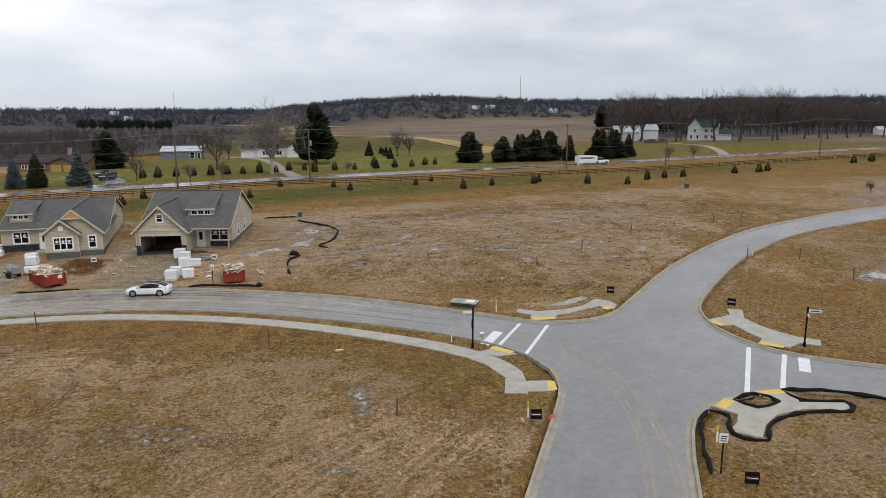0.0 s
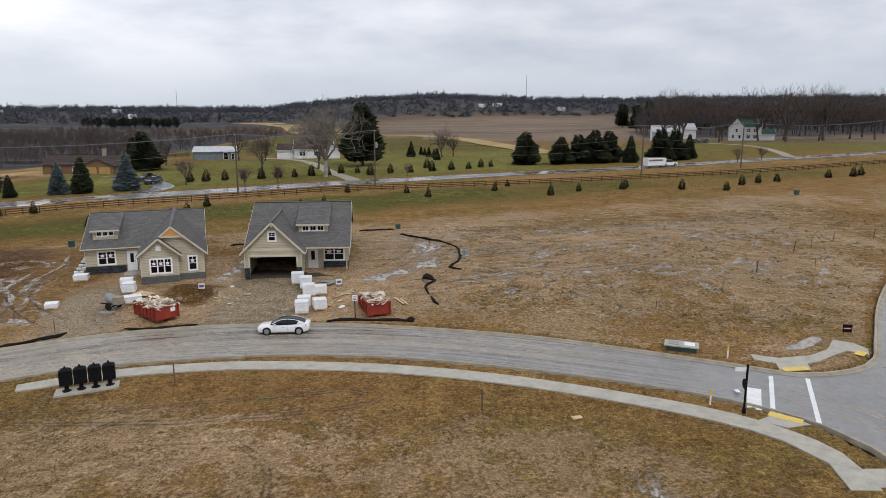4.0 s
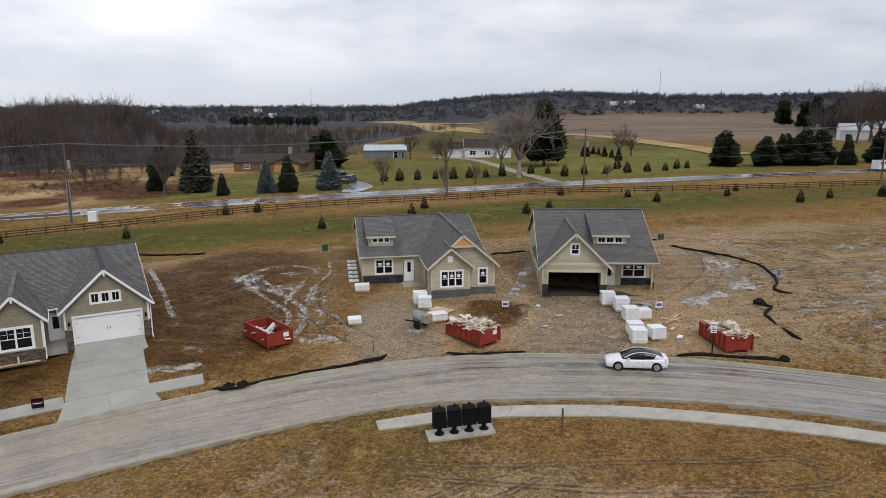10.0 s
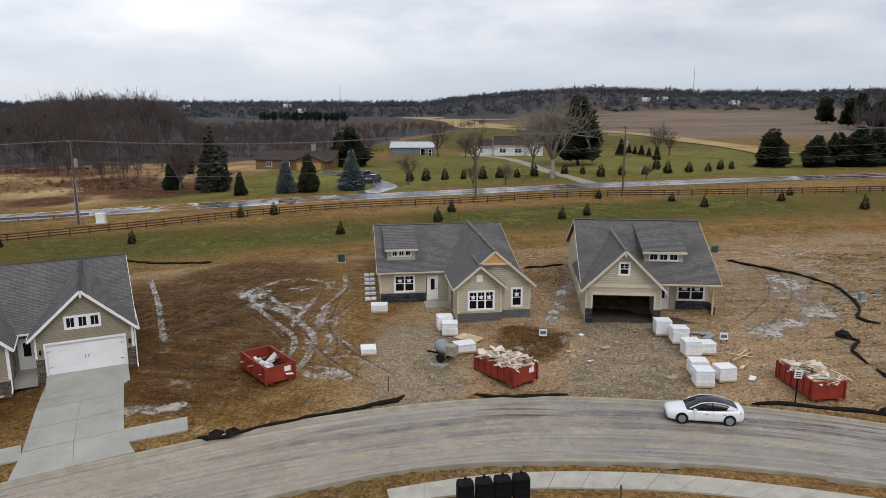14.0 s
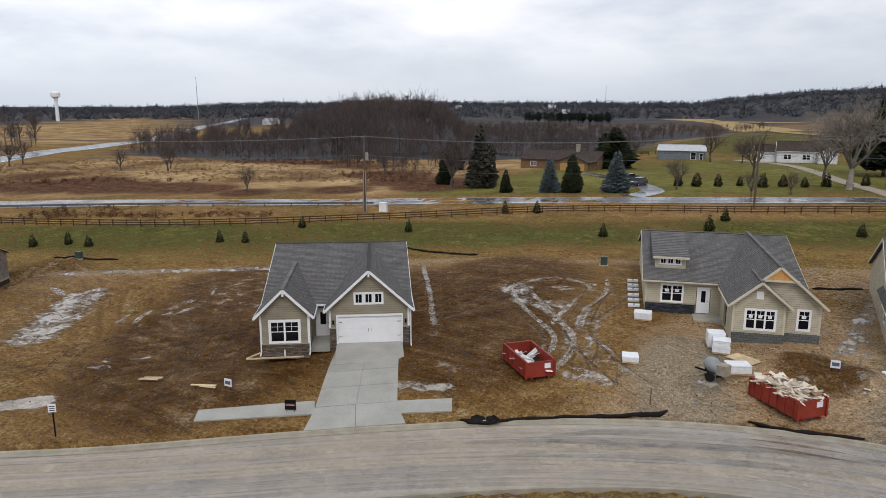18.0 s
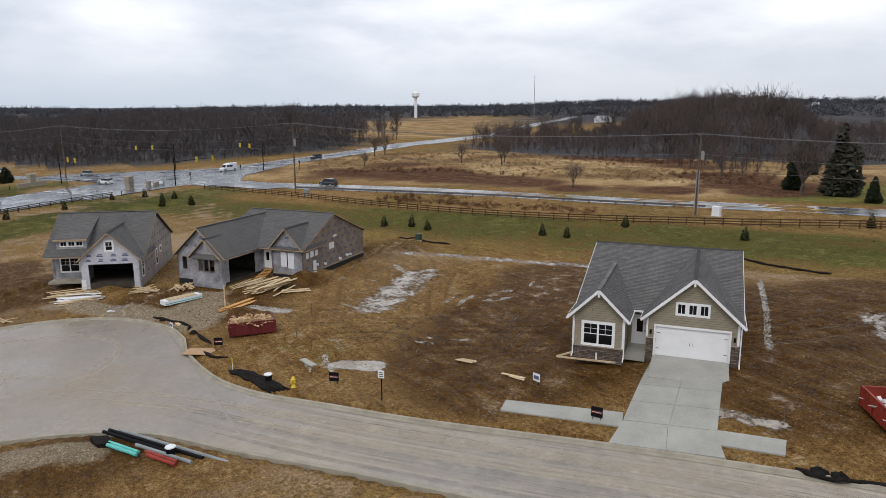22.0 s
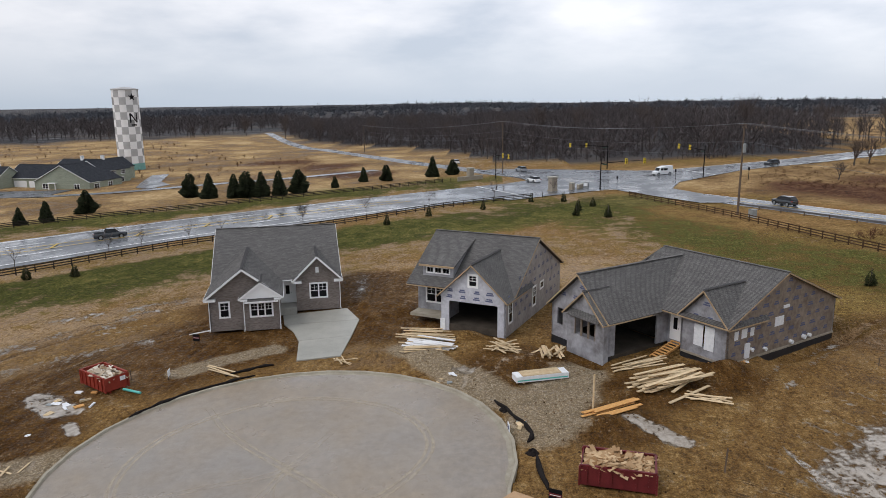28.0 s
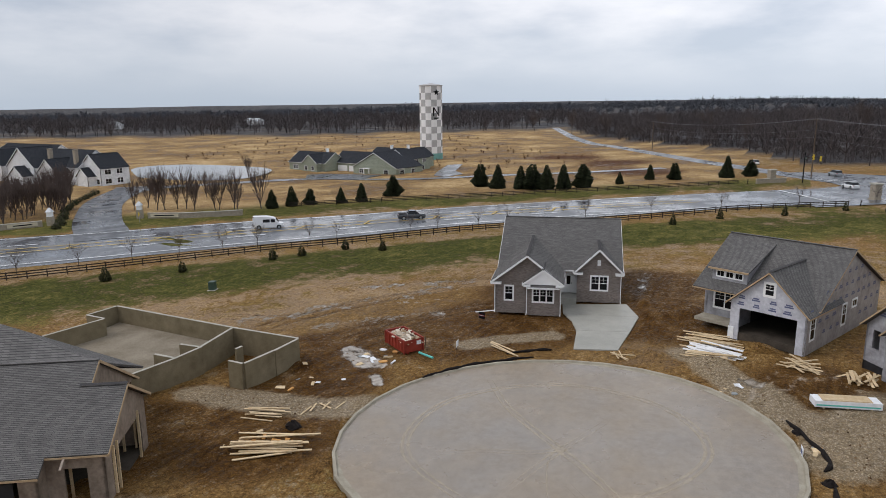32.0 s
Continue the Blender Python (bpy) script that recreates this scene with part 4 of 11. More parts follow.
    c = mix_node(n, l, mf, c, mcol)
    # ruts cut by wheels
    rf = gate(math_node(n, l, "MULTIPLY", wild[1], 0.66), ((n2, 1.5), (n3, 1.2)), 0.38, 0.7)
    c = mix_node(n, l, math_node(n, l, "MULTIPLY", rf, 0.7), c, mix_node(n, l, 1.0, c, (0.5, 0.42, 0.34), "MULTIPLY"))
    # gravel
    vor = n.new("ShaderNodeTexVoronoi")
    vor.inputs["Scale"].default_value = 9.0
    l.new(co, vor.inputs["Vector"])
    vcol = ramp_node(n, l, add((vor.outputs["Distance"], 0.6), (n3, 0.4)), [(0.15, (0.62, 0.54, 0.42)), (0.5, (0.25, 0.195, 0.125))])
    gvf = gate(cover[0], ((n2, 1.3), (n3, 1.0)), 0.35, 0.75)
    c = mix_node(n, l, math_node(n, l, "MULTIPLY", gvf, 0.85), c, vcol)
    # small wet hollows; the glint of sky in them is put into the colour
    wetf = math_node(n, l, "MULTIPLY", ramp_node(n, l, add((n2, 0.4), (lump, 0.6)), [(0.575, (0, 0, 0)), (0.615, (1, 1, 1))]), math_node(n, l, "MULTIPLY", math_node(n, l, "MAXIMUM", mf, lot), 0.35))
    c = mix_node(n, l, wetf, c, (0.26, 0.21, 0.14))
    # thin water lying in the tracks of the open lots, its sky sheen painted pale
    wav = n.new("ShaderNodeTexWave")
    wav.bands_direction = "Y"
    for k_, v_ in (("Scale", 0.12), ("Distortion", 22.0), ("Detail", 3.0), ("Detail Scale", 0.9), ("Detail Roughness", 0.6)):
        wav.inputs[k_].default_value = v_
    l.new(co, wav.inputs["Vector"])
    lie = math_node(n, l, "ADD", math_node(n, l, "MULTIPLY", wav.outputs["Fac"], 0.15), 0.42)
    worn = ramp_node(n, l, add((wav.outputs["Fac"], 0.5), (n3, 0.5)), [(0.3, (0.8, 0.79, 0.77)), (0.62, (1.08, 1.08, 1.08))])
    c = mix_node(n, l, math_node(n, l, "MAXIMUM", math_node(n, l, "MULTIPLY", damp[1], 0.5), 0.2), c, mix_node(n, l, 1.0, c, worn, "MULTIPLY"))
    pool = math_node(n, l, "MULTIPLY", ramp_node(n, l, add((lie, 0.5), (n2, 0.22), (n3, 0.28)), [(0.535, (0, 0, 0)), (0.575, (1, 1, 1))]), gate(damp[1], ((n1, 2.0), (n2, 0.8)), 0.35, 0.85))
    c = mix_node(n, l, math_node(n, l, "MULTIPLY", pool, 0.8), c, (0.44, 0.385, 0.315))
    wetf = math_node(n, l, "MAXIMUM", wetf, math_node(n, l, "MULTIPLY", pool, 0.9))
    # clods and crumbs
    grit = noise_node(n, l, co, 4.5, 9, 0.82)
    c = mix_node(n, l, 1.0, c, ramp_node(n, l, grit, [(0.38, (0.5, 0.48, 0.46)), (0.46, (0.86, 0.85, 0.84)), (0.54, (1.16, 1.16, 1.16)), (0.63, (1.75, 1.75, 1.75))]), "MULTIPLY")
    # wet silt and standing water; the pale tone is silt plus painted sky sheen
    sf = gate(soil[2], ((streak, 0.6), (n2, 1.5), (n3, 1.1)), 0.46, 0.64)
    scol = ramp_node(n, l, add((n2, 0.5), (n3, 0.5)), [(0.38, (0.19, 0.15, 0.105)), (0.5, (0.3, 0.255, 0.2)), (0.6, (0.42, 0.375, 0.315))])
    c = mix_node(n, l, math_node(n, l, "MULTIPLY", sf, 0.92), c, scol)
    sf = math_node(n, l, "MAXIMUM", sf, math_node(n, l, "MULTIPLY", wetf, 0.9))
    l.new(c, b.inputs["Base Color"])
    # roughness: pools mirror the sky, damp clay shines a little
    film_ = ramp_node(n, l, add((n1, 0.5), (n2, 0.5)), [(0.42, (0.42, 0.42, 0.42)), (0.56, (0.85, 0.85, 0.85))])
    r_ = mix_node(n, l, math_node(n, l, "MAXIMUM", tuft, gf), film_, (0.95, 0.95, 0.95))
    r_ = mix_node(n, l, mf, r_, ramp_node(n, l, n3, [(0.42, (0.4, 0.4, 0.4)), (0.56, (0.85, 0.85, 0.85))]))
    r_ = mix_node(n, l, sf, r_, ramp_node(n, l, n2, [(0.42, (0.35, 0.35, 0.35)), (0.56, (0.06, 0.06, 0.06))]))
    l.new(r_, b.inputs["Roughness"])
    l.new(math_node(n, l, "ADD", math_node(n, l, "MULTIPLY", sf, 0.45), 0.05), b.inputs["Specular IOR Level"])
    hgt = add((n3, 0.7), (n4, 0.35), (grit, 0.3), (streak, 0.3), (tuft, 0.16))
    hgt = math_node(n, l, "MULTIPLY", hgt, math_node(n, l, "SUBTRACT", 1.0, math_node(n, l, "MULTIPLY", sf, 0.9)))
    bump_node(n, l, b, hgt, 0.9, 0.24)
    return m


gme.materials.append(ground_material())
gme.update()
ground = tagged(new("ground", gme), "rough winter turf, mud and puddled clay of a building site", "ground", kind="structure")

GRID_Z = gz.reshape(nx, ny)


def GZ(x, y):
    """Height of the built ground."""
    i, j = int(np.clip(np.searchsorted(GX, x) - 1, 0, nx - 2)), int(np.clip(np.searchsorted(GY, y) - 1, 0, ny - 2))
    u, v = (x - GX[i]) / (GX[i + 1] - GX[i]), (y - GY[j]) / (GY[j + 1] - GY[j])
    g = GRID_Z
    return float((g[i, j] * (1 - u) + g[i + 1, j] * u) * (1 - v) + (g[i, j + 1] * (1 - u) + g[i + 1, j + 1] * u) * v)


# ---------------------------------------------------------------- streets
import mathutils

road_b = Build()
tri_pts = [Vector((x, y, H(x, y) - 0.13)) for x, y in STREET]
road_b.v = [tuple(p) for p in tri_pts]
road_b.f = [tuple(t) for t in mathutils.geometry.tessellate_polygon([[Vector((p.x, p.y, 0)) for p in tri_pts]])]
street = tagged(part("road", road_b, M_ASPHALT), "grey estate street with tyre-dusted damp asphalt and a turning circle", "road", kind="structure")
for nm, a, b, mat, lift, lab in (("road_county", COUNTY_S, COUNTY_N, M_HWY, 0.05, "wet two-lane country road beside a grass verge"), ("road_highway", HWY_S, HWY_N, M_HWY, 0.1, "wide wet multi-lane main road"),
                                 ("road_entrance", aside(DRIVE_W, -5.0), aside(DRIVE_W, 5.0), M_WETDRIVE, 0.16, "wet entrance drive between lawns and hedges"), ("road_court", aside(DRIVE_N, -2.8), aside(DRIVE_N, 2.8), M_HWY, 0.15, "wet drive past the pond to the condominiums")):
    tagged(part(nm, ribbon(a, b, lift), mat), lab, "road", kind="structure")

JUNCTION = [(-221, 41), (-244, 34), (-257, 42), (-263, 47), (-280, 42), (-300, 32), (-304, 38), (-296, 54), (-289, 66), (-279, 80), (-270, 98), (-264, 106), (-254, 95), (-244, 84), (-232, 79.5), (-214, 85), (-205, 85), (-207, 79), (-226, 70), (-236, 66)]
jb = Build()
jb.v = [(x, y, H(x, y) + 0.16) for x, y in JUNCTION] + [(-252, 66, H(-252, 66) + 0.16)]
jb.f = [(i, (i + 1) % len(JUNCTION), len(JUNCTION)) for i in range(len(JUNCTION))]
tagged(part("road_junction", jb, M_HWY), "wide wet asphalt junction of the two roads", "road", kind="structure")
M_STRAW = surf("straw_grass", (0.27, 0.19, 0.08), (0.47, 0.34, 0.16), 0.08, 0.95, 0.1)
for pts, w in (([(22, 268), (18, 309), (10, 340), (-3, 407), (-20, 452), (-42, 482), (-75, 500), (-110, 570)], 13), ([(-110, 570), (-150, 720), (-205, 925), (-300, 1150)], 40), ([(-330, 1120), (-230, 1040), (-120, 960)], 34)):
    ln = curve(pts, 12)
    tagged(part("grass_strip", ribbon(aside(ln, w / 2), aside(ln, -w / 2), 0.3), M_STRAW), "strip of golden dead grass across tilled fields", "grass", kind="structure")


def kerb(line, name):
    """Gutter, upstand and back of a concrete kerb along a line; the road lies on its left."""
    prof = [(0.42, -0.12), (0.12, -0.125), (0.06, 0.02), (-0.12, 0.03), (-0.16, -0.3)]
    sides = [aside(line, d) for d, _ in prof]
    bl = Build()
    for i in range(len(line)):
        z = H(*line[i])
        bl.v += [(s[i][0], s[i][1], z + p[1]) for s, p in zip(sides, prof)]
    k = len(prof)
    for i in range(len(line) - 1):
        bl.f += [(i * k + j, i * k + j + 1, (i + 1) * k + j + 1, (i + 1) * k + j) for j in range(k - 1)]
    return tagged(part(name, bl, M_KERB), "pale concrete kerb and gutter edging the street", "kerb", kind="structure")


for i, line in enumerate((KERB_A, KERB_B, KERB_C)):
    kerb(line, "kerb_%d" % (i + 1))


def slab(pts, top=0.05, thick=0.25):
    """A flat paved piece that follows the ground."""
    b = Build()
    p = [Vector((x, y, H(x, y) + top)) for x, y in pts]
    n = len(p)
    b.v = [tuple(q) for q in p] + [(q.x, q.y, q.z - thick) for q in p]
    tris = mathutils.geometry.tessellate_polygon([[Vector((q.x, q.y, 0)) for q in p]])
    b.f = [tuple(t) for t in tris] + [(i, (i + 1) % n, n + (i + 1) % n, n + i) for i in range(n)]
    return b


def between(a, b, n):
    """Quads cut along two matching lines."""
    ia, ib = np.linspace(0, len(a) - 1, n + 1), np.linspace(0, len(b) - 1, n + 1)
    pa = [np.array([np.interp(t, range(len(a)), a[:, k]) for k in (0, 1)]) for t in ia]
    pb = [np.array([np.interp(t, range(len(b)), b[:, k]) for k in (0, 1)]) for t in ib]
    for i in range(n):
        d = (pa[i + 1] - pa[i]) / np.linalg.norm(pa[i + 1] - pa[i]) * 0.012
        yield [pa[i] + d, pa[i + 1] - d, pb[i + 1] - d, pb[i] + d]


pave = thing("pavement", "pale concrete footpath of jointed slabs beside the street", "pavement", kind="structure")
walk_n = curve([(-47.3, 59.3), (-44, 60.9), (-40.9, 62.0), (-36, 62.9), (-30.6, 63.2), (-21.7, 62.4), (-13.2, 60.4), (-5.7, 57.5), (0.9, 54.2), (4.4, 51.2), (6.0, 48.4), (5.9, 44.8)])
walk_s = curve([(-46.8, 58.2), (-43.6, 59.5), (-40.5, 60.6), (-35.6, 61.4), (-30.4, 61.7), (-21.8, 60.9), (-13.5, 58.9), (-6.2, 56.0), (0.0, 52.8), (3.2, 50.2), (4.6, 47.6), (4.3, 44.9)])
for q in between(walk_n, walk_s, 34):
    part("slab", slab(q), M_CONC, pave)
ramps = {"a": [(4.3, 51.6), (5.9, 52.0), (4.7, 53.6), (2.9, 52.6)], "b": [(5.9, 46.9), (7.9, 46.9), (7.8, 45.2), (5.95, 45.1)]}
for q in ramps.values():
    part("ramp", slab(q, 0.045), M_CONC, pave)
for x0, y0, x1, y1, w in ((4.0, 53.5, 5.6, 52.3, 0.65), (7.75, 46.8, 7.7, 45.3, 0.6), (8.2, 60.35, 10.2, 60.55, 0.65), (15.3, 62.9, 16.0, 63.6, 0.7), (24.0, 59.2, 24.5, 58.0, 0.65), (25.9, 53.7, 27.3, 52.8, 0.65), (21.4, 44.3, 23.4, 44.7, 0.65), (18.1, 42.3, 19.2, 43.4, 0.7)):
    d = np.array((x1 - x0, y1 - y0))
    s = np.array((-d[1], d[0])) / np.linalg.norm(d) * w / 2
    p, q = np.array((x0, y0)), np.array((x1, y1))
    part("tactile_panel", slab([p - s, q - s, q + s, p + s], 0.062, 0.02), M_TACTILE, pave, "yellow tactile paving panel")
for pts in ([(7.2, 63.4), (9, 62.6), (11.6, 63.0), (13.6, 64.2), (15.2, 66.3), (16.4, 65.4), (16.8, 64.2), (16.2, 63.0), (15.0, 63.9), (13.4, 63.0), (11.8, 61.9), (10.6, 61.5), (10.3, 60.3), (8.0, 60.4), (8.3, 61.6), (7.0, 62.4)],
            [(23.7, 59.6), (25.2, 60.3), (26.3, 60.9), (26.7, 62.6), (28.0, 62.2), (27.2, 60.0), (27.6, 58.0), (28.6, 56.2), (29.6, 55.0), (31.0, 54.2), (30.4, 53.0), (29.0, 53.6), (27.7, 52.7), (25.6, 53.6), (26.5, 54.8), (25.9, 56.4), (25.5, 58.2), (24.4, 58.0)],
            [(17.6, 42.6), (19.3, 43.9), (20.6, 42.4), (22.4, 43.0), (21.2, 44.5), (23.4, 45.0), (24.0, 43.9), (23.6, 43.0), (26.7, 42.8), (26.3, 41.7), (23.4, 42.0), (21.3, 41.2), (20.0, 39.9), (19.1, 38.3), (17.5, 39.2), (18.4, 40.3), (18.9, 41.4)]):
    part("slab", slab(pts, 0.04), M_CONC, pave)
part("slab", slab([(-75.2, 55.1), (-74.3, 54.0), (-68.1, 58.4), (-69.2, 59.6)], 0.05), M_CONC_NEW, pave)
part("slab", slab([(-64.7, 62.1), (-63.8, 60.9), (-60.7, 63.0), (-61.5, 64.3)], 0.05), M_CONC_NEW, pave)

marks = thing("road_markings", "white crossing bars and stop line on grey asphalt", "road marking", kind="structure")


def mark(a, b, w, mat=M_PAINT, lift=-0.115, name="bar"):
    a, b = np.array(a, float), np.array(b, float)
    d = (b - a) / np.linalg.norm(b - a)
    s = np.array((-d[1], d[0])) * w / 2
    bl, n = Build(), max(1, int(np.linalg.norm(b - a) / 6))
    for i in range(n):
        p, q = a + (b - a) * i / n, a + (b - a) * (i + 1) / n
        bl.poly([(x, y, H(x, y) + lift) for x, y in (p - s, q - s, q + s, p + s)])
    return part(name, bl, mat, marks)


mark((3.5, 54.4), (4.9, 57.6), 0.9)
mark((4.5, 53.9), (7.0, 59.6), 0.3)
mark((6.6, 52.2), (9.4, 59.1), 0.3)
mark((24.7, 53.2), (21.0, 44.9), 0.35)
mark((26.8, 51.6), (23.7, 45.4), 0.35)
mark((28.0, 51.0), (26.7, 48.2), 0.8)


# ---------------------------------------------------------------- wheel tracks
def ragged(name, dark, light, rough, cut=0.5, scale=1.6, sharp=0.12, most=1.0):
    """A thin worn film: noise leaves holes in it."""
    m, n, l, b = nodes_of(name, rough, 0, 0.5)
    co = n.new("ShaderNodeNewGeometry").outputs["Position"]
    l.new(ramp_node(n, l, noise_node(n, l, co, 3.0, 5, 0.7), [(0.35, dark), (0.65, light)]), b.inputs["Base Color"])
    a = ramp_node(n, l, noise_node(n, l, co, scale, 8, 0.72), [(cut - sharp, (0, 0, 0)), (cut + sharp, (most, most, most))])
    l.new(a, b.inputs["Alpha"])
    return m


M_DUST = ragged("tyre_dust", (0.48, 0.41, 0.31), (0.6, 0.525, 0.41), 0.75, 0.5, 0.5, 0.2, 0.75)
M_DAMP = ragged("damp_streak", (0.11, 0.11, 0.112), (0.16, 0.158, 0.158), 0.3, 0.5, 0.4, 0.2, 0.32)
M_HAUL = ragged("dragged_dust", (0.4, 0.345, 0.265), (0.5, 0.435, 0.34), 0.7, 0.5, 0.35, 0.2, 0.34)
TRACKS = thing("wheel_tracks", "pale dusty and damp tyre streaks on the street", "wheel tracks", kind="structure")


ROAD_V, ROAD_F = np.array(road_b.v), np.array(road_b.f)
RA, RB, RC = ROAD_V[ROAD_F[:, 0]], ROAD_V[ROAD_F[:, 1]], ROAD_V[ROAD_F[:, 2]]
RDET = (RB[:, 0] - RA[:, 0]) * (RC[:, 1] - RA[:, 1]) - (RC[:, 0] - RA[:, 0]) * (RB[:, 1] - RA[:, 1])
RDET = np.where(np.abs(RDET) < 1e-9, 1e9, RDET)


def RZ(x, y):
    """Height of the street's surface."""
    u = ((x - RA[:, 0]) * (RC[:, 1] - RA[:, 1]) - (RC[:, 0] - RA[:, 0]) * (y - RA[:, 1])) / RDET
    v = ((RB[:, 0] - RA[:, 0]) * (y - RA[:, 1]) - (x - RA[:, 0]) * (RB[:, 1] - RA[:, 1])) / RDET
    k = np.where((u > -1e-6) & (v > -1e-6) & (u + v < 1 + 1e-6))[0]
    if not len(k):
        return H(x, y) - 0.13
    k = k[0]
    return float(RA[k, 2] + u[k] * (RB[k, 2] - RA[k, 2]) + v[k] * (RC[k, 2] - RA[k, 2]))


def film(line, w, mat, lift):
    n_ = len(line)
    bl = Build()
    ends = [min(1.0, (min(i, n_ - 1 - i) + 0.3) / 9) for i in range(n_)]
    for p, q, c, e in zip(aside(line, w / 2), aside(line, -w / 2), line, ends):
        for x, y in (c + (p - c) * e, c + (q - c) * e):
            bl.v.append((x, y, RZ(x, y) + lift))
    bl.f = [(2 * i, 2 * i + 1, 2 * i + 3, 2 * i + 2) for i in range(n_ - 1)]
    part("track", bl, mat, TRACKS)


def streaks(pts, mat, w, offs, lift=0.008):
    ln = curve(pts, 0.8)
    for o in offs:
        film(aside(ln, o), w, mat, lift)


# Pale tone carries part of the wet clay's sheen in its colour.
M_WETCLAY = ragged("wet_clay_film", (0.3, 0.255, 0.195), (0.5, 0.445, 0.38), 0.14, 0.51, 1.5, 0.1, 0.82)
M_RUTMARK = ragged("dark_rut", (0.05, 0.026, 0.009), (0.11, 0.062, 0.026), 0.6, 0.5, 0.8, 0.12, 0.6)
M_LIPMARK = ragged("dried_rut_lip", (0.32, 0.235, 0.14), (0.48, 0.375, 0.25), 0.7, 0.53, 0.8, 0.14, 0.4)
LOT_TRACKS = thing("wheel_tracks", "wet clay wheel tracks and dark ruts across bare building lots", "wheel tracks", kind="structure")


def rut_line(line, w, mat, lift=0.03):
    """A wheel mark draped over the rough ground."""
    ln = curve([tuple(p) for p in line], 0.35) if len(line) > 2 else np.array([np.array(line[0]) + (np.array(line[-1]) - np.array(line[0])) * k / 12 for k in range(13)])
    n_, bl = len(ln), Build()
    for k, c in enumerate(ln):
        e = min(1.0, (min(k, n_ - 1 - k) + 0.4) / 3)
        a, b_ = aside(ln, w / 2)[k], aside(ln, -w / 2)[k]
        for q in (c + (a - c) * e, c, c + (b_ - c) * e):
            bl.v.append((q[0], q[1], GZ(q[0], q[1]) + lift))
    for k in range(n_ - 1):
        bl.f += [(3 * k, 3 * k + 1, 3 * k + 4, 3 * k + 3), (3 * k + 1, 3 * k + 2, 3 * k + 5, 3 * k + 4)]
    part("track", bl, mat, LOT_TRACKS)


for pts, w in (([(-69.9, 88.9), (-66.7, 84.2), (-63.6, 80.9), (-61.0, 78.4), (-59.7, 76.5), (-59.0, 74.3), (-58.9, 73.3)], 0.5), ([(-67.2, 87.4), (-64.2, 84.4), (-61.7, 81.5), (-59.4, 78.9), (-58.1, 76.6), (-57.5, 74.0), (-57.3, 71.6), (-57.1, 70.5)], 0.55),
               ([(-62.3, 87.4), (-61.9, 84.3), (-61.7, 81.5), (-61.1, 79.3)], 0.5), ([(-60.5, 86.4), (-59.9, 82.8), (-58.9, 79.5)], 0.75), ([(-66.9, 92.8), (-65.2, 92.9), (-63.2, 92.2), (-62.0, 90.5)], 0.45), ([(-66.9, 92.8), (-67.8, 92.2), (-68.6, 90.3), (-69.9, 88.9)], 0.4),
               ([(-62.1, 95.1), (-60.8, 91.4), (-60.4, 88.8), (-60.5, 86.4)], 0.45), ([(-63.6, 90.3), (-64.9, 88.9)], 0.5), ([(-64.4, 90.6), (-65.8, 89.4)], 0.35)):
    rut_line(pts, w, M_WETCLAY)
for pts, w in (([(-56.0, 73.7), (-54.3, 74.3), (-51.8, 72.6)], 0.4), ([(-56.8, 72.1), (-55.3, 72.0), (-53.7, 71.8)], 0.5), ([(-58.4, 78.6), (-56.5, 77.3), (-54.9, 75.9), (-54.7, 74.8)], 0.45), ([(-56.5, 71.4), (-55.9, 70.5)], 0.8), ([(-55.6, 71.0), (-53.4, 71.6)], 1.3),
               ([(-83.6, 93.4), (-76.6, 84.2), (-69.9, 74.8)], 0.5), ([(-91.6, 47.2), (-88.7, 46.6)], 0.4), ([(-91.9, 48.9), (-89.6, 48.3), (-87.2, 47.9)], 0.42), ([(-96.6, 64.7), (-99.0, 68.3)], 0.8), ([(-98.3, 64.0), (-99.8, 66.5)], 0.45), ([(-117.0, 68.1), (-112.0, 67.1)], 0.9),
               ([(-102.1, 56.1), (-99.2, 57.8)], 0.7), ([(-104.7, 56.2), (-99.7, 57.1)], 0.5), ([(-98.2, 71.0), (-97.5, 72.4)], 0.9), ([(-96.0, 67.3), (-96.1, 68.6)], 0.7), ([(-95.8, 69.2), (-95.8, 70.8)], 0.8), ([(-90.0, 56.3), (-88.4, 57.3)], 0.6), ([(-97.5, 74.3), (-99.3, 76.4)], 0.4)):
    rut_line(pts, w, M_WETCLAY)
for pts in ([(-80.5, 58.2), (-84.3, 63.2), (-88.4, 69.8)], [(-82.2, 56.5), (-87.2, 63.1), (-92.0, 68.2)], [(-80.9, 56.9), (-85.8, 63.0), (-90.6, 68.5)], [(-91.4, 54.3), (-94.5, 58.0), (-95.4, 61.7)], [(-97.1, 51.7), (-94.9, 55.6), (-91.1, 57.3), (-86.0, 57.6)],
            [(-96.0, 50.9), (-93.6, 54.5), (-90.4, 56.0), (-85.6, 56.1)], [(-79.8, 60.3), (-82.3, 64.1), (-84.0, 67.6)], [(-101.6, 51.0), (-98.9, 54.8), (-94.7, 59.2), (-93.8, 62.1)]):
    ln = curve(pts, 0.8)
    for o in (-0.85, -0.6, 0.6, 0.85):
        rut_line(aside(ln, o), 0.14, M_RUTMARK)
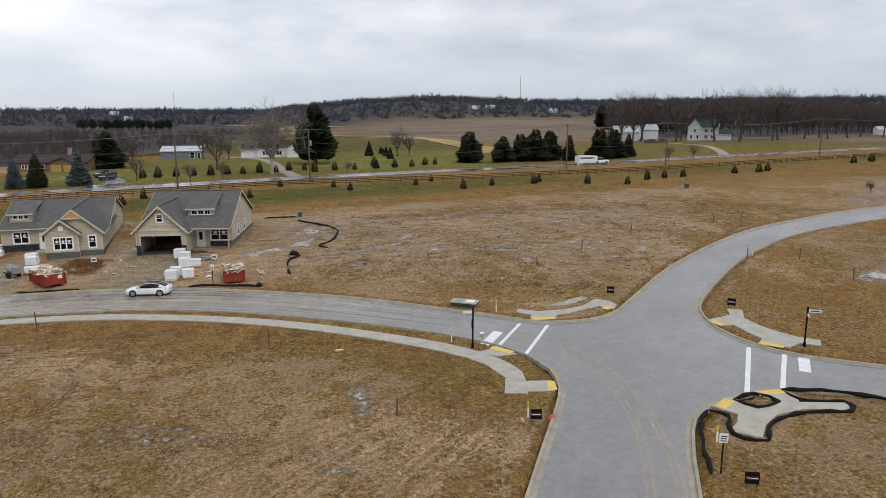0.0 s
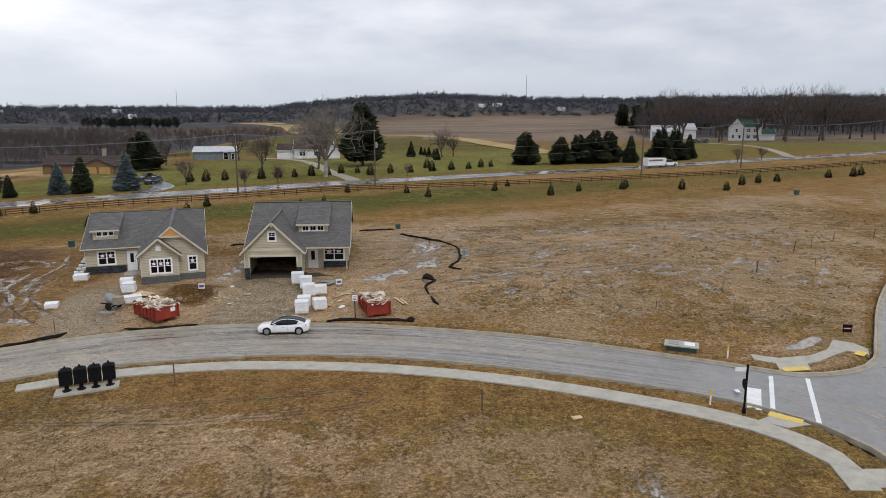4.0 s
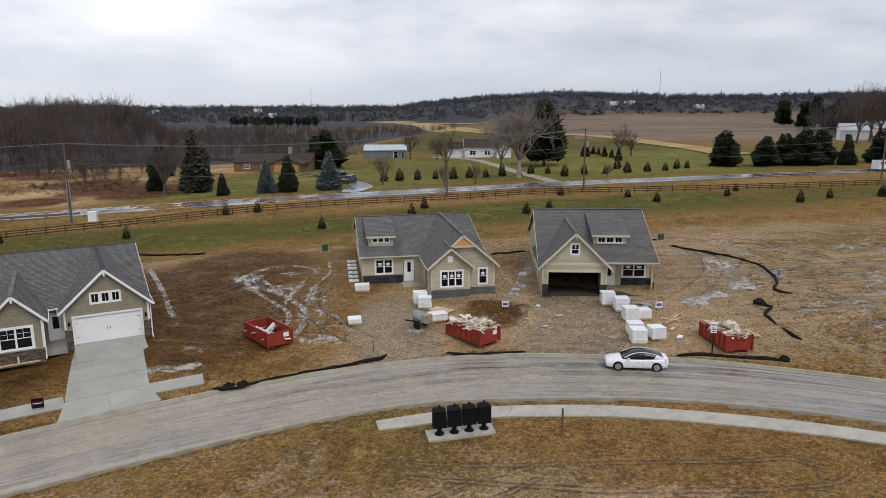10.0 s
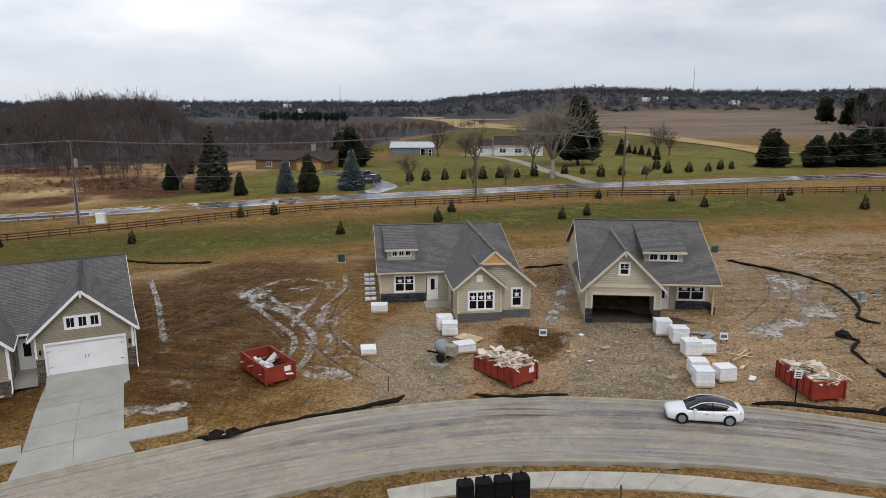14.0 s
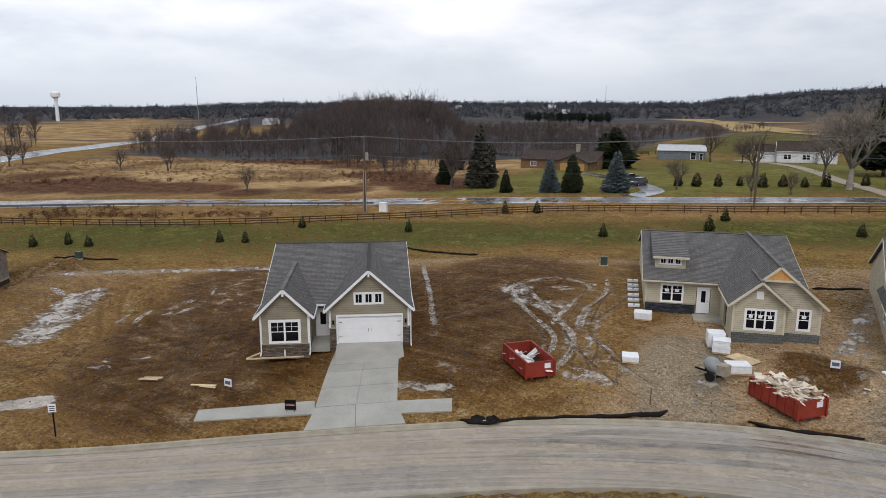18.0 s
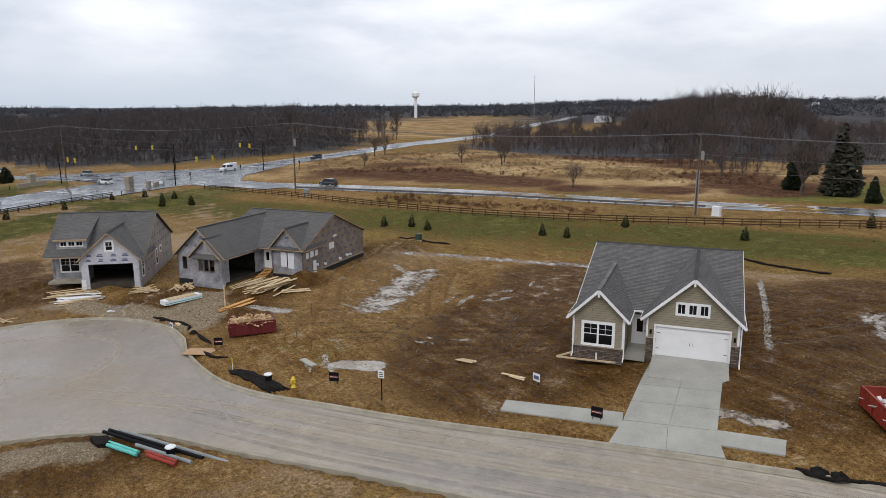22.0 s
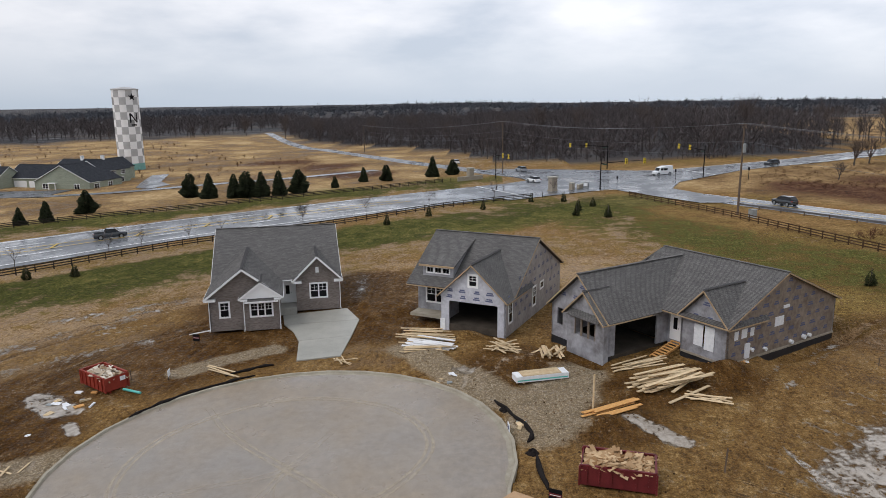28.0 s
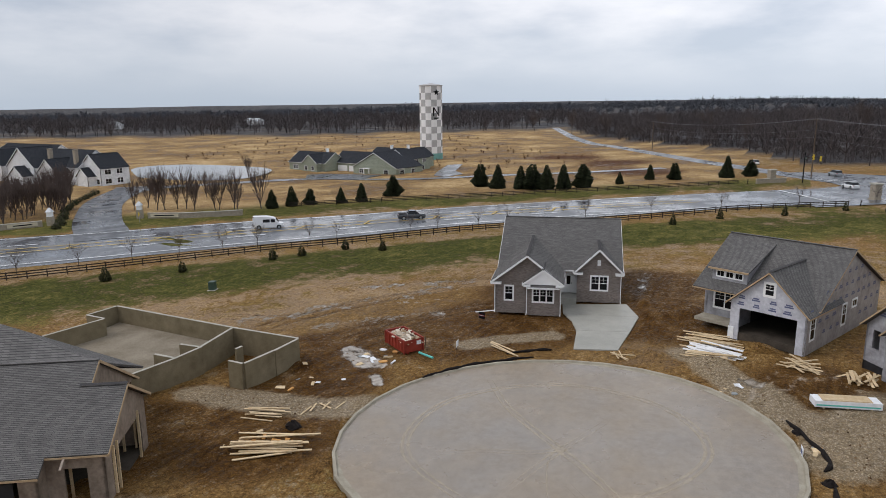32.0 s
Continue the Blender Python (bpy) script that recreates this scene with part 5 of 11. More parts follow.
for pts in ([(-71.5, 76), (-69, 82), (-66.5, 91)], [(-57, 71), (-59, 76), (-62.5, 80), (-67, 84)], [(-56.4, 72), (-57, 76), (-59.2, 80), (-60.6, 86), (-62, 92)], [(-53.6, 70.6), (-55, 74), (-58, 78)], [(-50.5, 71), (-54, 73.4), (-57.5, 77)], [(-61, 78), (-59.5, 84), (-59.2, 90), (-60, 95)],
            [(-112, -10), (-124, -6), (-138, 2)], [(-117.6, -15), (-120.2, -8.2), (-128.3, -4.7), (-135.8, 0.8)], [(-116, 2), (-127, 6), (-136, 14)], [(-24, 86), (-20, 95), (-19, 106)], [(-26, 90), (-10, 95), (8, 101)], [(-22, 82), (-8, 86), (10, 92)]):
    ln = curve(pts, 0.8)
    for o in (-0.95, 0.95):
        rut_line(aside(ln, o), 0.2, M_RUTMARK)
        rut_line(aside(ln, o * 1.28), 0.16, M_LIPMARK, 0.027)
# old loops of wheels on the open turf before the street
for pts in ([(-45.9, 54.7), (-40.9, 55.0), (-32.4, 56.2), (-26.8, 57.0), (-23.5, 57.7), (-21.8, 56.8)], [(-43.2, 50.7), (-40.5, 53.4), (-36.9, 55.6)], [(-41.2, 50.4), (-38.6, 52.6), (-36.1, 55.2)], [(-35.4, 53.3), (-30.5, 53.8), (-25.4, 54.5), (-21.9, 55.6), (-20.3, 57.0)], [(-29.1, 50.7), (-26.9, 48.2), (-26.1, 45.4), (-26.2, 43.0)], [(-44.4, 53.2), (-38.8, 53.4), (-33.8, 53.4)]):
    ln = curve(pts, 0.8)
    for o in (-0.16, 0.2):
        rut_line(aside(ln, o), 0.18, M_RUTMARK)
    rut_line(aside(ln, 0.02), 0.16, M_LIPMARK, 0.027)
east_r = random.Random(17)
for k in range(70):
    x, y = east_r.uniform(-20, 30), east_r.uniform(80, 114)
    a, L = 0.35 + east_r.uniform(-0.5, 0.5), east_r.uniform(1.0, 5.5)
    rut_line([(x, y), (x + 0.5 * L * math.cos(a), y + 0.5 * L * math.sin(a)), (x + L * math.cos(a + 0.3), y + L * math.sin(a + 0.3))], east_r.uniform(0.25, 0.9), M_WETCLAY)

TWIN = (-0.2, 0.2)
AXLE = (-0.85, 0.85)
for pts, offs in (([(4.6, 58.4), (7.2, 56.9), (9.6, 55.2), (11.5, 52.1), (13.1, 47.7), (13.4, 43.1), (13.2, 37.8), (12.3, 32), (9.5, 20)], TWIN), ([(5, 56.4), (7.8, 54.4), (9.7, 52.2), (11, 49.6), (12, 45.1), (12.1, 39.9), (10.9, 33.1), (7.5, 20)], TWIN),
                  ([(-99.1, 28.4), (-95.3, 32.4), (-91.2, 36.5), (-87.1, 39.5), (-84.1, 41.5), (-74, 48)], TWIN), ([(-97.1, 28.7), (-92.4, 33.2), (-87.4, 37.6), (-83.4, 40.2), (-76, 45)], TWIN), ([(-92.4, 29.8), (-92.7, 33.5), (-91.9, 38)], (0,)), ([(-99.5, 32.9), (-96.3, 36), (-93, 38.8)], (0,)),
                  ([(-99.2, 19.5), (-100.9, 22.7), (-102.2, 25.9), (-105.4, 28.7)], TWIN), ([(-97, 25.6), (-99.7, 26.1), (-103.5, 27), (-107.9, 28.3)], TWIN), ([(-96, 28.4), (-98.6, 27.4), (-101.2, 26.6), (-104.4, 26.5)], (0,)), ([(-112, 18), (-107, 22), (-101, 29), (-95, 35)], TWIN),
                  ([(-95, 24), (-99, 32), (-106, 35), (-112, 31), (-113, 23), (-107, 17), (-99, 18), (-94, 26)], TWIN), ([(-82, 42), (-72, 49), (-62, 56.5), (-52, 62.5), (-42, 66)], AXLE), ([(-88, 38.5), (-76, 46.6), (-66, 54.2), (-56, 61)], AXLE), ([(-60, 57), (-50, 63), (-40, 67.5), (-28, 68.4), (-16, 66.6), (-4, 63)], AXLE), ([(-56, 60.4), (-46, 65), (-34, 67), (-22, 66.4)], AXLE)):
    streaks(pts, M_DUST, 0.45 if offs is AXLE else 0.22, offs)
for pts, w in (([(-60, 58.5), (-48, 65), (-36, 69), (-24, 69.3)], 0.8), ([(-44, 68.6), (-36, 70.4), (-26, 70.8), (-16, 68.8)], 1.1), ([(-56, 61), (-50, 65.6), (-44, 68.3)], 0.8)):
    streaks(pts, M_DAMP, w, (-0.85, 0.85), 0.005)
M_MUDWASH = ragged("brown_wash", (0.13, 0.085, 0.05), (0.2, 0.14, 0.09), 0.3, 0.47, 0.7, 0.16, 0.7)
for pts in ([(-44.6, 68.4), (-41.7, 69.1), (-38.7, 69.5)], [(-26.1, 70.2), (-23.4, 69.9), (-20.3, 69.4)]):
    streaks(pts, M_MUDWASH, 0.9, (-0.5, 0.35), 0.01)
LANE = [(-106, 28), (-98, 32.5), (-91, 36.6), (-86, 39.8), (-78, 44.6), (-70, 50.2), (-62, 56.2), (-54, 61.4), (-46, 65.2), (-38, 67.4), (-28, 68.2), (-18, 67), (-8, 64), (3, 59.6)]
lane_r = random.Random(41)
for k in range(30):
    off = -3.1 + 6.1 * (k + lane_r.random()) / 30
    streaks(LANE[lane_r.choice((2, 3, 3, 4, 5)):len(LANE) - lane_r.choice((0, 0, 1, 3))], M_HAUL if k % 2 else M_DAMP, lane_r.uniform(0.12, 0.4), (off,), 0.004)


# ---------------------------------------------------------------- houses
def wall(house, name, p, q, z0, z1, mat, holes=(), t=0.16, label=""):
    """A wall from p to q in the house's plan, seen from outside left to right, with holes (along0, along1, low, high)."""
    p, q = Vector((*p, 0)), Vector((*q, 0))
    L = (q - p).length
    d = (q - p) / L
    n = Vector((-d.y, d.x, 0)) * t
    us = sorted({0.0, L, *[h[0] for h in holes], *[h[1] for h in holes]})
    zs = sorted({z0, z1, *[min(max(h[2], z0), z1) for h in holes], *[min(max(h[3], z0), z1) for h in holes]})
    b = Build()
    nu, nz_ = len(us), len(zs)
    for k in (0, 1):
        b.v += [tuple(p + d * u + n * k + Vector((0, 0, z))) for u in us for z in zs]
    at = lambda i, j, k: k * nu * nz_ + i * nz_ + j
    full = {(i, j) for i in range(nu - 1) for j in range(nz_ - 1) if not any(h[0] < (us[i] + us[i + 1]) / 2 < h[1] and h[2] < (zs[j] + zs[j + 1]) / 2 < h[3] for h in holes)}
    for i, j in full:
        b.f += [(at(i, j, 0), at(i + 1, j, 0), at(i + 1, j + 1, 0), at(i, j + 1, 0)), (at(i, j, 1), at(i, j + 1, 1), at(i + 1, j + 1, 1), at(i + 1, j, 1))]
        for (di, dj), (e, f) in (((-1, 0), ((0, 0), (0, 1))), ((1, 0), ((1, 1), (1, 0))), ((0, -1), ((1, 0), (0, 0))), ((0, 1), ((0, 1), (1, 1)))):
            if (i + di, j + dj) not in full:
                b.f.append((at(i + e[0], j + e[1], 0), at(i + f[0], j + f[1], 0), at(i + f[0], j + f[1], 1), at(i + e[0], j + e[1], 1)))
    return part(name, b, mat, house, label)


def gable(house, p, q, z, rise, mat, t=0.16, peak=0.5, label=""):
    """The triangle of wall under a roof's end."""
    p, q = Vector((*p, z)), Vector((*q, z))
    d = q - p
    n = Vector((-d.y, d.x, 0)).normalized() * t
    return part("gable", Build().prism([p, q, p + d * peak + Vector((0, 0, rise))], n), mat, house, label)


def plane(house, name, pts, mat, t=0.14, label=""):
    """A roof slope as a slab; pts counter-clockwise from above."""
    a = [Vector(p) for p in pts]
    n = (a[1] - a[0]).cross(a[2] - a[0]).normalized()
    return part(name, Build().prism([p - n * t for p in a], n * t), mat, house, label)


def board(house, a, b, mat, w=0.06, h=0.22, name="fascia"):
    return part(name, Build().bar(a, b, w, h), mat, house)


def roof_x(house, u0, u1, vf, vr, vb, ze, zr, mat=None, trim=None, rake=(True, True), raw=False):
    """A ridge along u: eaves at vf and vb at height ze, ridge at vr."""
    mat, trim = mat or M_SHINGLE, trim or M_CREAM
    plane(house, "roof", [(u0, vf, ze), (u1, vf, ze), (u1, vr, zr), (u0, vr, zr)], mat)
    plane(house, "roof", [(u1, vb, ze), (u0, vb, ze), (u0, vr, zr), (u1, vr, zr)], mat)
    for v in (vf - 0.03, vb + 0.03):
        board(house, (u0, v, ze - 0.1), (u1, v, ze - 0.1), trim, 0.05 if raw else 0.1, 0.09 if raw else 0.12, "fascia" if raw else "gutter")
    for u, on in ((u0, rake[0]), (u1, rake[1])):
        if on:
            for v in (vf, vb):
                board(house, (u, v, ze - 0.1), (u, vr, zr - 0.1), trim, 0.05 if raw else 0.07, 0.11 if raw else 0.17, "rake_board")
    part("ridge_cap", Build().bar((u0, vr, zr + 0.02), (u1, vr, zr + 0.02), 0.3, 0.05), mat, house)


def roof_v(house, uc, half, v0, v1, ze, zr, mat=None, trim=None, bracket=None, ends=1, raw=False):
    """A ridge running back from a front gable."""
    mat, trim = mat or M_SHINGLE, trim or M_CREAM
    plane(house, "roof", [(uc - half, v1, ze), (uc - half, v0, ze), (uc, v0, zr), (uc, v1, zr)], mat)
    plane(house, "roof", [(uc + half, v0, ze), (uc + half, v1, ze), (uc, v1, zr), (uc, v0, zr)], mat)
    for s in (-1, 1):
        board(house, (uc + s * half, v0 - 0.02, ze - 0.1), (uc, v0 - 0.02, zr - 0.1), trim, 0.05 if raw else 0.07, 0.11 if raw else 0.18, "rake_board")
        if ends > 1:
            board(house, (uc + s * half, v1 + 0.02, ze - 0.1), (uc, v1 + 0.02, zr - 0.1), trim, 0.07, 0.26, "rake_board")
        board(house, (uc + s * half, v0, ze - 0.1), (uc + s * half, min(v1, v0 + 5), ze - 0.1), trim, 0.05 if raw else 0.1, 0.09 if raw else 0.12, "fascia" if raw else "gutter")
    if bracket:
        part("bracket", Build().bar((uc, v0 + 0.02, zr - 0.55), (uc, v0 + 0.02, zr - 0.2), 0.14, 0.1, (0, 1, 0)).bar((uc, v0 + 0.02, zr - 0.3), (uc, v0 + 0.4, zr - 0.6), 0.1, 0.1), bracket, house)
    part("ridge_cap", Build().bar((uc, v0, zr + 0.02), (uc, v1, zr + 0.02), 0.3, 0.05), mat, house)


STICKERED = set()


def window(house, p, q, a0, a1, z0, z1, panes=1, rows=2, trim=None, out=0.03, grid=2, border=0.13):
    """A trimmed window in the wall from p to q: frame, bars and a pane for each sash."""
    trim = trim or M_WHITE
    p, q = Vector((*p, 0)), Vector((*q, 0))
    d = (q - p).normalized()
    n = Vector((d.y, -d.x, 0))
    m = Matrix((d, Vector((-n.x, -n.y, -n.z)), Vector((0, 0, 1)))).transposed().to_4x4()
    m.translation = p + n * out
    f = Build()
    for y in (0, 0.1):
        f.v += [tuple(m @ Vector(c)) for c in ((a0 - border, y, z0 - border), (a1 + border, y, z0 - border), (a1 + border, y, z1 + border), (a0 - border, y, z1 + border), (a0, y, z0), (a1, y, z0), (a1, y, z1), (a0, y, z1))]
    for k in range(4):
        e = (k + 1) % 4
        f.f += [(k, e, 4 + e, 4 + k), (8 + e, 8 + k, 12 + k, 12 + e), (e, k, 8 + k, 8 + e), (4 + k, 4 + e, 12 + e, 12 + k)]
    win = part("window", f, trim, house)
    w = (a1 - a0) / panes
    for i in range(panes):
        x0, x1 = a0 + i * w, a0 + (i + 1) * w
        if i:
            part("mullion", Build().box(x0 - 0.065, x0 + 0.065, 0.002, 0.1, z0, z1, m), trim, win)
        zm = (z0 + z1) / 2
        if rows > 1:
            part("sash_rail", Build().box(x0 + 0.005, x1 - 0.005, 0.004, 0.09, zm - 0.03, zm + 0.03, m), trim, win)
        e = 0.04 + (0.03 if 0 < i else 0), 0.04 + (0.03 if i < panes - 1 else 0)
        part("sash", Build().box(x0, x0 + e[0], 0.006, 0.09, z0, z1, m).box(x1 - e[1], x1, 0.006, 0.09, z0, z1, m).box(x0, x1, 0.006, 0.09, z0, z0 + 0.05, m).box(x0, x1, 0.006, 0.09, z1 - 0.05, z1, m), trim, win)
        for g in range(1, grid):
            x = x0 + (x1 - x0) * g / grid
            part("muntin", Build().box(x - 0.014, x + 0.014, 0.008, 0.09, zm if rows > 1 else z0, z1, m), trim, win)
        if rows > 1 and grid > 1:
            part("muntin", Build().box(x0, x1, 0.009, 0.088, zm + (z1 - zm) * 0.5 - 0.012, zm + (z1 - zm) * 0.5 + 0.012, m), trim, win)
        if house.name in STICKERED and x1 - x0 > 0.5 and z1 - z0 > 1.0:
            part("sticker", Build().box(x0 + 0.28 * (x1 - x0), x0 + 0.7 * (x1 - x0), 0.004, 0.008, zm + 0.12, zm + 0.38, m), M_PLASTIC, win, "white paper sticker on new glass")
        part("pane", Build().box(x0 + 0.01, x1 - 0.01, 0.016, 0.027, z0, z1, m), M_GLASS, win)
    return win


def door(house, p, q, a0, a1, z0, z1, mat, lights=True, out=0.02):
    p, q = Vector((*p, 0)), Vector((*q, 0))
    d = (q - p).normalized()
    n = Vector((d.y, -d.x, 0))
    m = Matrix((d, -n, Vector((0, 0, 1)))).transposed().to_4x4()
    m.translation = p + n * out
    dr = part("door", Build().box(a0, a1, 0, 0.06, z0, z1, m).box(a0 + 0.12, a1 - 0.12, -0.015, 0, z0 + 0.12, z0 + 0.75, m), mat, house)
    part("door_frame", Build().box(a0 - 0.1, a0, -0.01, 0.1, z0, z1 + 0.1, m).box(a1, a1 + 0.1, -0.01, 0.1, z0, z1 + 0.1, m).box(a0, a1, -0.01, 0.1, z1, z1 + 0.1, m), M_WHITE, dr)
    if lights:
        part("door_light", Build().box(a0 + 0.25, a1 - 0.25, -0.012, 0.02, z0 + 0.95, z1 - 0.2, m), M_GLASS, dr)
    part("door_handle", Build().tube([m @ Vector((a1 - 0.1, -0.06, z0 + 1.0)), m @ Vector((a1 - 0.1, -0.06, z0 + 1.15))], 0.02, 6), M_BLACK, dr)
    return dr


def downpipe(house, x, y, z0, z1, mat=None):
    part("downpipe", Build().bar((x, y, z0 + 0.15), (x, y, z1), 0.08, 0.07, (0, 1, 0)).bar((x, y, z0 + 0.18), (x, y - 0.5, z0 + 0.08), 0.08, 0.07), mat or M_WHITE, house)


def wainscot(house, p, q, z0, z1, mat, out=0.09, cap=None):
    p, q = Vector((*p, 0)), Vector((*q, 0))
    d = (q - p).normalized()
    n = Vector((d.y, -d.x, 0))
    part("stone_facing", Build().prism([p + Vector((0, 0, z0)), q + Vector((0, 0, z0)), q + Vector((0, 0, z1)), p + Vector((0, 0, z1))], n * out), mat, house)
    if cap:
        part("stone_cap", Build().prism([p + Vector((0, 0, z1)), q + Vector((0, 0, z1)), q + Vector((0, 0, z1 + 0.07)), p + Vector((0, 0, z1 + 0.07))], n * (out + 0.04)), cap, house)


def house_at(x, y, z, th, label):
    return thing("house", label, "house", pose(x, y, z, 0, 0, th), "houses on the new street")


def prints(house, p, q, z0, z1, seed, rows=4, avoid=(), top=None):
    """Printed bars on wrapped sheathing."""
    rng = random.Random(seed)
    p, q = Vector((*p, 0)), Vector((*q, 0))
    L = (q - p).length
    d = (q - p) / L
    n = Vector((d.y, -d.x, 0))
    for r in range(rows):
        z = z0 + (z1 - z0) * (r + 0.5) / rows
        u = 0.3 + rng.random() * 0.8
        while u < L - 0.9:
            w = 0.55 + 0.3 * rng.random()
            lim = top(u + w / 2) if top else 99
            if z + 0.35 < lim and u + w < L - 0.1 and not any(a[0] - w < u < a[1] and a[2] - 0.2 < z < a[3] + 0.1 for a in avoid):
                for k in range(2):
                    o = p + d * (u + 0.1 * k) + n * 0.006
                    ww = w * (1 - 0.25 * k)
                    part("printed_bar", Build().poly([o + Vector((0, 0, z + 0.17 * k)), o + d * ww + Vector((0, 0, z + 0.17 * k)), o + d * ww + Vector((0, 0, z + 0.13 + 0.17 * k)), o + Vector((0, 0, z + 0.13 + 0.17 * k))]), M_PRINT, house)
            u += w + 0.55 + 0.35 * rng.random()


def shell(house, u0, u1, v0, v1, z1, mat, low=-0.7, skip=()):
    """Side and back walls of the main body."""
    if "left" not in skip:
        wall(house, "wall", (u0, v1), (u0, v0), low, z1, mat)
    if "right" not in skip:
        wall(house, "wall", (u1, v0), (u1, v1), low, z1, mat)
    wall(house, "wall", (u1 - 0.16, v1), (u0 + 0.16, v1), low, z1, mat)
    part("floor", Build().box(u0 + 0.1, u1 - 0.1, v0 + 0.1, v1 - 0.1, low, 0.0), M_CONC, house)


def dormer(house, u0, u1, vf, ze, vb, zb, mat, trim, wmat, wz):
    """A shed dormer with three small windows."""
    zs = ze + (zb - ze) * (vb - 1 - vf + 0.35) / (vb - vf + 0.35) - 0.17
    plane(house, "dormer_roof", [(u0 - 0.25, vf - 0.35, ze), (u1 + 0.25, vf - 0.35, ze), (u1 + 0.25, vb, zb), (u0 - 0.25, vb, zb)], mat)
    board(house, (u0 - 0.25, vf - 0.38, ze - 0.1), (u1 + 0.25, vf - 0.38, ze - 0.1), trim, 0.08, 0.18)
    part("dormer_wall", Build().prism([(u0, vf, ze - 1.5), (u1, vf, ze - 1.5), (u1, vf, ze - 0.08), (u0, vf, ze - 0.08)], (0, 0.15, 0)).prism([(u0, vf + 0.15, ze - 1.5), (u0, vb - 1, ze - 1.5), (u0, vb - 1, zs), (u0, vf + 0.15, ze - 0.12)], (0.12, 0, 0)).prism([(u1 - 0.12, vf + 0.15, ze - 1.5), (u1 - 0.12, vb - 1, ze - 1.5), (u1 - 0.12, vb - 1, zs), (u1 - 0.12, vf + 0.15, ze - 0.12)], (0.12, 0, 0)), wmat, house)
    w = (u1 - u0 - 0.7) / 3
    for i in range(3):
        a = u0 + 0.35 + i * w
        window(house, (0, vf), (1, vf), a + 0.08, a + w - 0.08, wz, wz + 0.55, 1, 1, None, 0.03, 2, 0.08)


def garage_door(house, p, q, a0, a1, z1):
    p, q = Vector((*p, 0)), Vector((*q, 0))
    d = (q - p).normalized()
    n = Vector((d.y, -d.x, 0))
    m = Matrix((d, -n, Vector((0, 0, 1)))).transposed().to_4x4()
    m.translation = p
    b = Build()
    for i in range(4):
        b.box(a0, a1, 0.1, 0.15, i * z1 / 4 + 0.002, (i + 1) * z1 / 4 - 0.002, m)
        for k in range(8):
            w = (a1 - a0) / 8
            b.box(a0 + k * w + 0.06, a0 + (k + 1) * w - 0.06, 0.088, 0.1, i * z1 / 4 + 0.07, (i + 1) * z1 / 4 - 0.07, m)
    g = part("garage_door", b, M_WHITE, house, "closed white panelled garage door")
    for a in (a0 + 0.05, a1 - 0.3):
        for z in (0.5, 1.65):
            part("hinge", Build().box(a, a + 0.25, 0.075, 0.09, z, z + 0.03, m), M_BLACK, g)
    for k in (-0.12, 0.09):
        part("door_handle", Build().box((a0 + a1) / 2 + k, (a0 + a1) / 2 + k + 0.03, 0.05, 0.09, 0.9, 1.12, m), M_BLACK, g)
    for box in ((a0 - 0.14, a0, -0.03, 0.12, 0, z1 + 0.16, m), (a1, a1 + 0.14, -0.03, 0.12, 0, z1 + 0.16, m), (a0, a1, -0.03, 0.12, z1, z1 + 0.16, m)):
        part("trim", Build().box(*box), M_WHITE, house)


def lantern(house, x, y, z):
    l = part("wall_lamp", Build().box(x - 0.07, x + 0.07, y - 0.18, y - 0.04, z, z + 0.28).box(x - 0.04, x + 0.04, y - 0.04, y, z + 0.1, z + 0.2), M_BLACK, house)
    return l


# house with the closed white garage door
A = house_at(-77.97, 63.48, 2.6, 38.2, "finished taupe-sided house with white trim, stone base and white garage door")
ZE = 2.85
shell(A, 0, 11.13, 1.9, 20.0, ZE, M_SIDING_TAUPE)
wall(A, "wall", (0, -1.32), (3.56, -1.32), -0.6, ZE, M_SIDING_TAUPE, [(0.75, 2.8, 0.75, 2.3)])
gable(A, (0, -1.32), (3.56, -1.32), ZE, 1.85, M_SIDING_TAUPE)
wall(A, "wall", (0, 1.9), (0, -1.16), -0.6, ZE, M_SIDING_TAUPE)
wall(A, "wall", (3.56, -1.16), (3.56, 1.9), -0.6, ZE, M_SIDING_TAUPE)
wall(A, "wall", (3.56, 1.9), (5.0, 1.9), -0.6, ZE, M_SIDING_TAUPE)
wall(A, "wall", (5.0, 0), (11.13, 0), -0.6, ZE, M_SIDING_TAUPE, [(0.65, 5.5, -0.6, 2.15)])
gable(A, (5.0, 0), (11.13, 0), ZE, 2.9, M_SIDING_TAUPE)
wall(A, "wall", (5.0, 1.9), (5.0, 0.16), -0.6, ZE, M_SIDING_TAUPE)
wall(A, "wall", (11.13, 0.16), (11.13, 1.9), -0.6, ZE, M_SIDING_TAUPE)
garage_door(A, (5.0, 0), (11.13, 0), 0.65, 5.5, 2.15)
roof_x(A, -0.3, 11.43, 1.3, 10.9, 20.5, ZE, 5.85, trim=M_WHITE)
gable(A, (11.13, 1.9), (11.13, 20.0), ZE, 2.75, M_SIDING_TAUPE)
gable(A, (0, 20.0), (0, 1.9), ZE, 2.75, M_SIDING_TAUPE)
roof_v(A, 1.78, 2.2, -1.75, 7.6, ZE - 0.1, 4.9, trim=M_WHITE, bracket=M_WHITE)
roof_v(A, 8.06, 3.45, -0.45, 10.6, ZE - 0.1, 5.9, trim=M_WHITE, bracket=M_WHITE)
window(A, (0, -1.32), (3.56, -1.32), 0.75, 2.8, 0.75, 2.3, 2, 2, border=0.16)
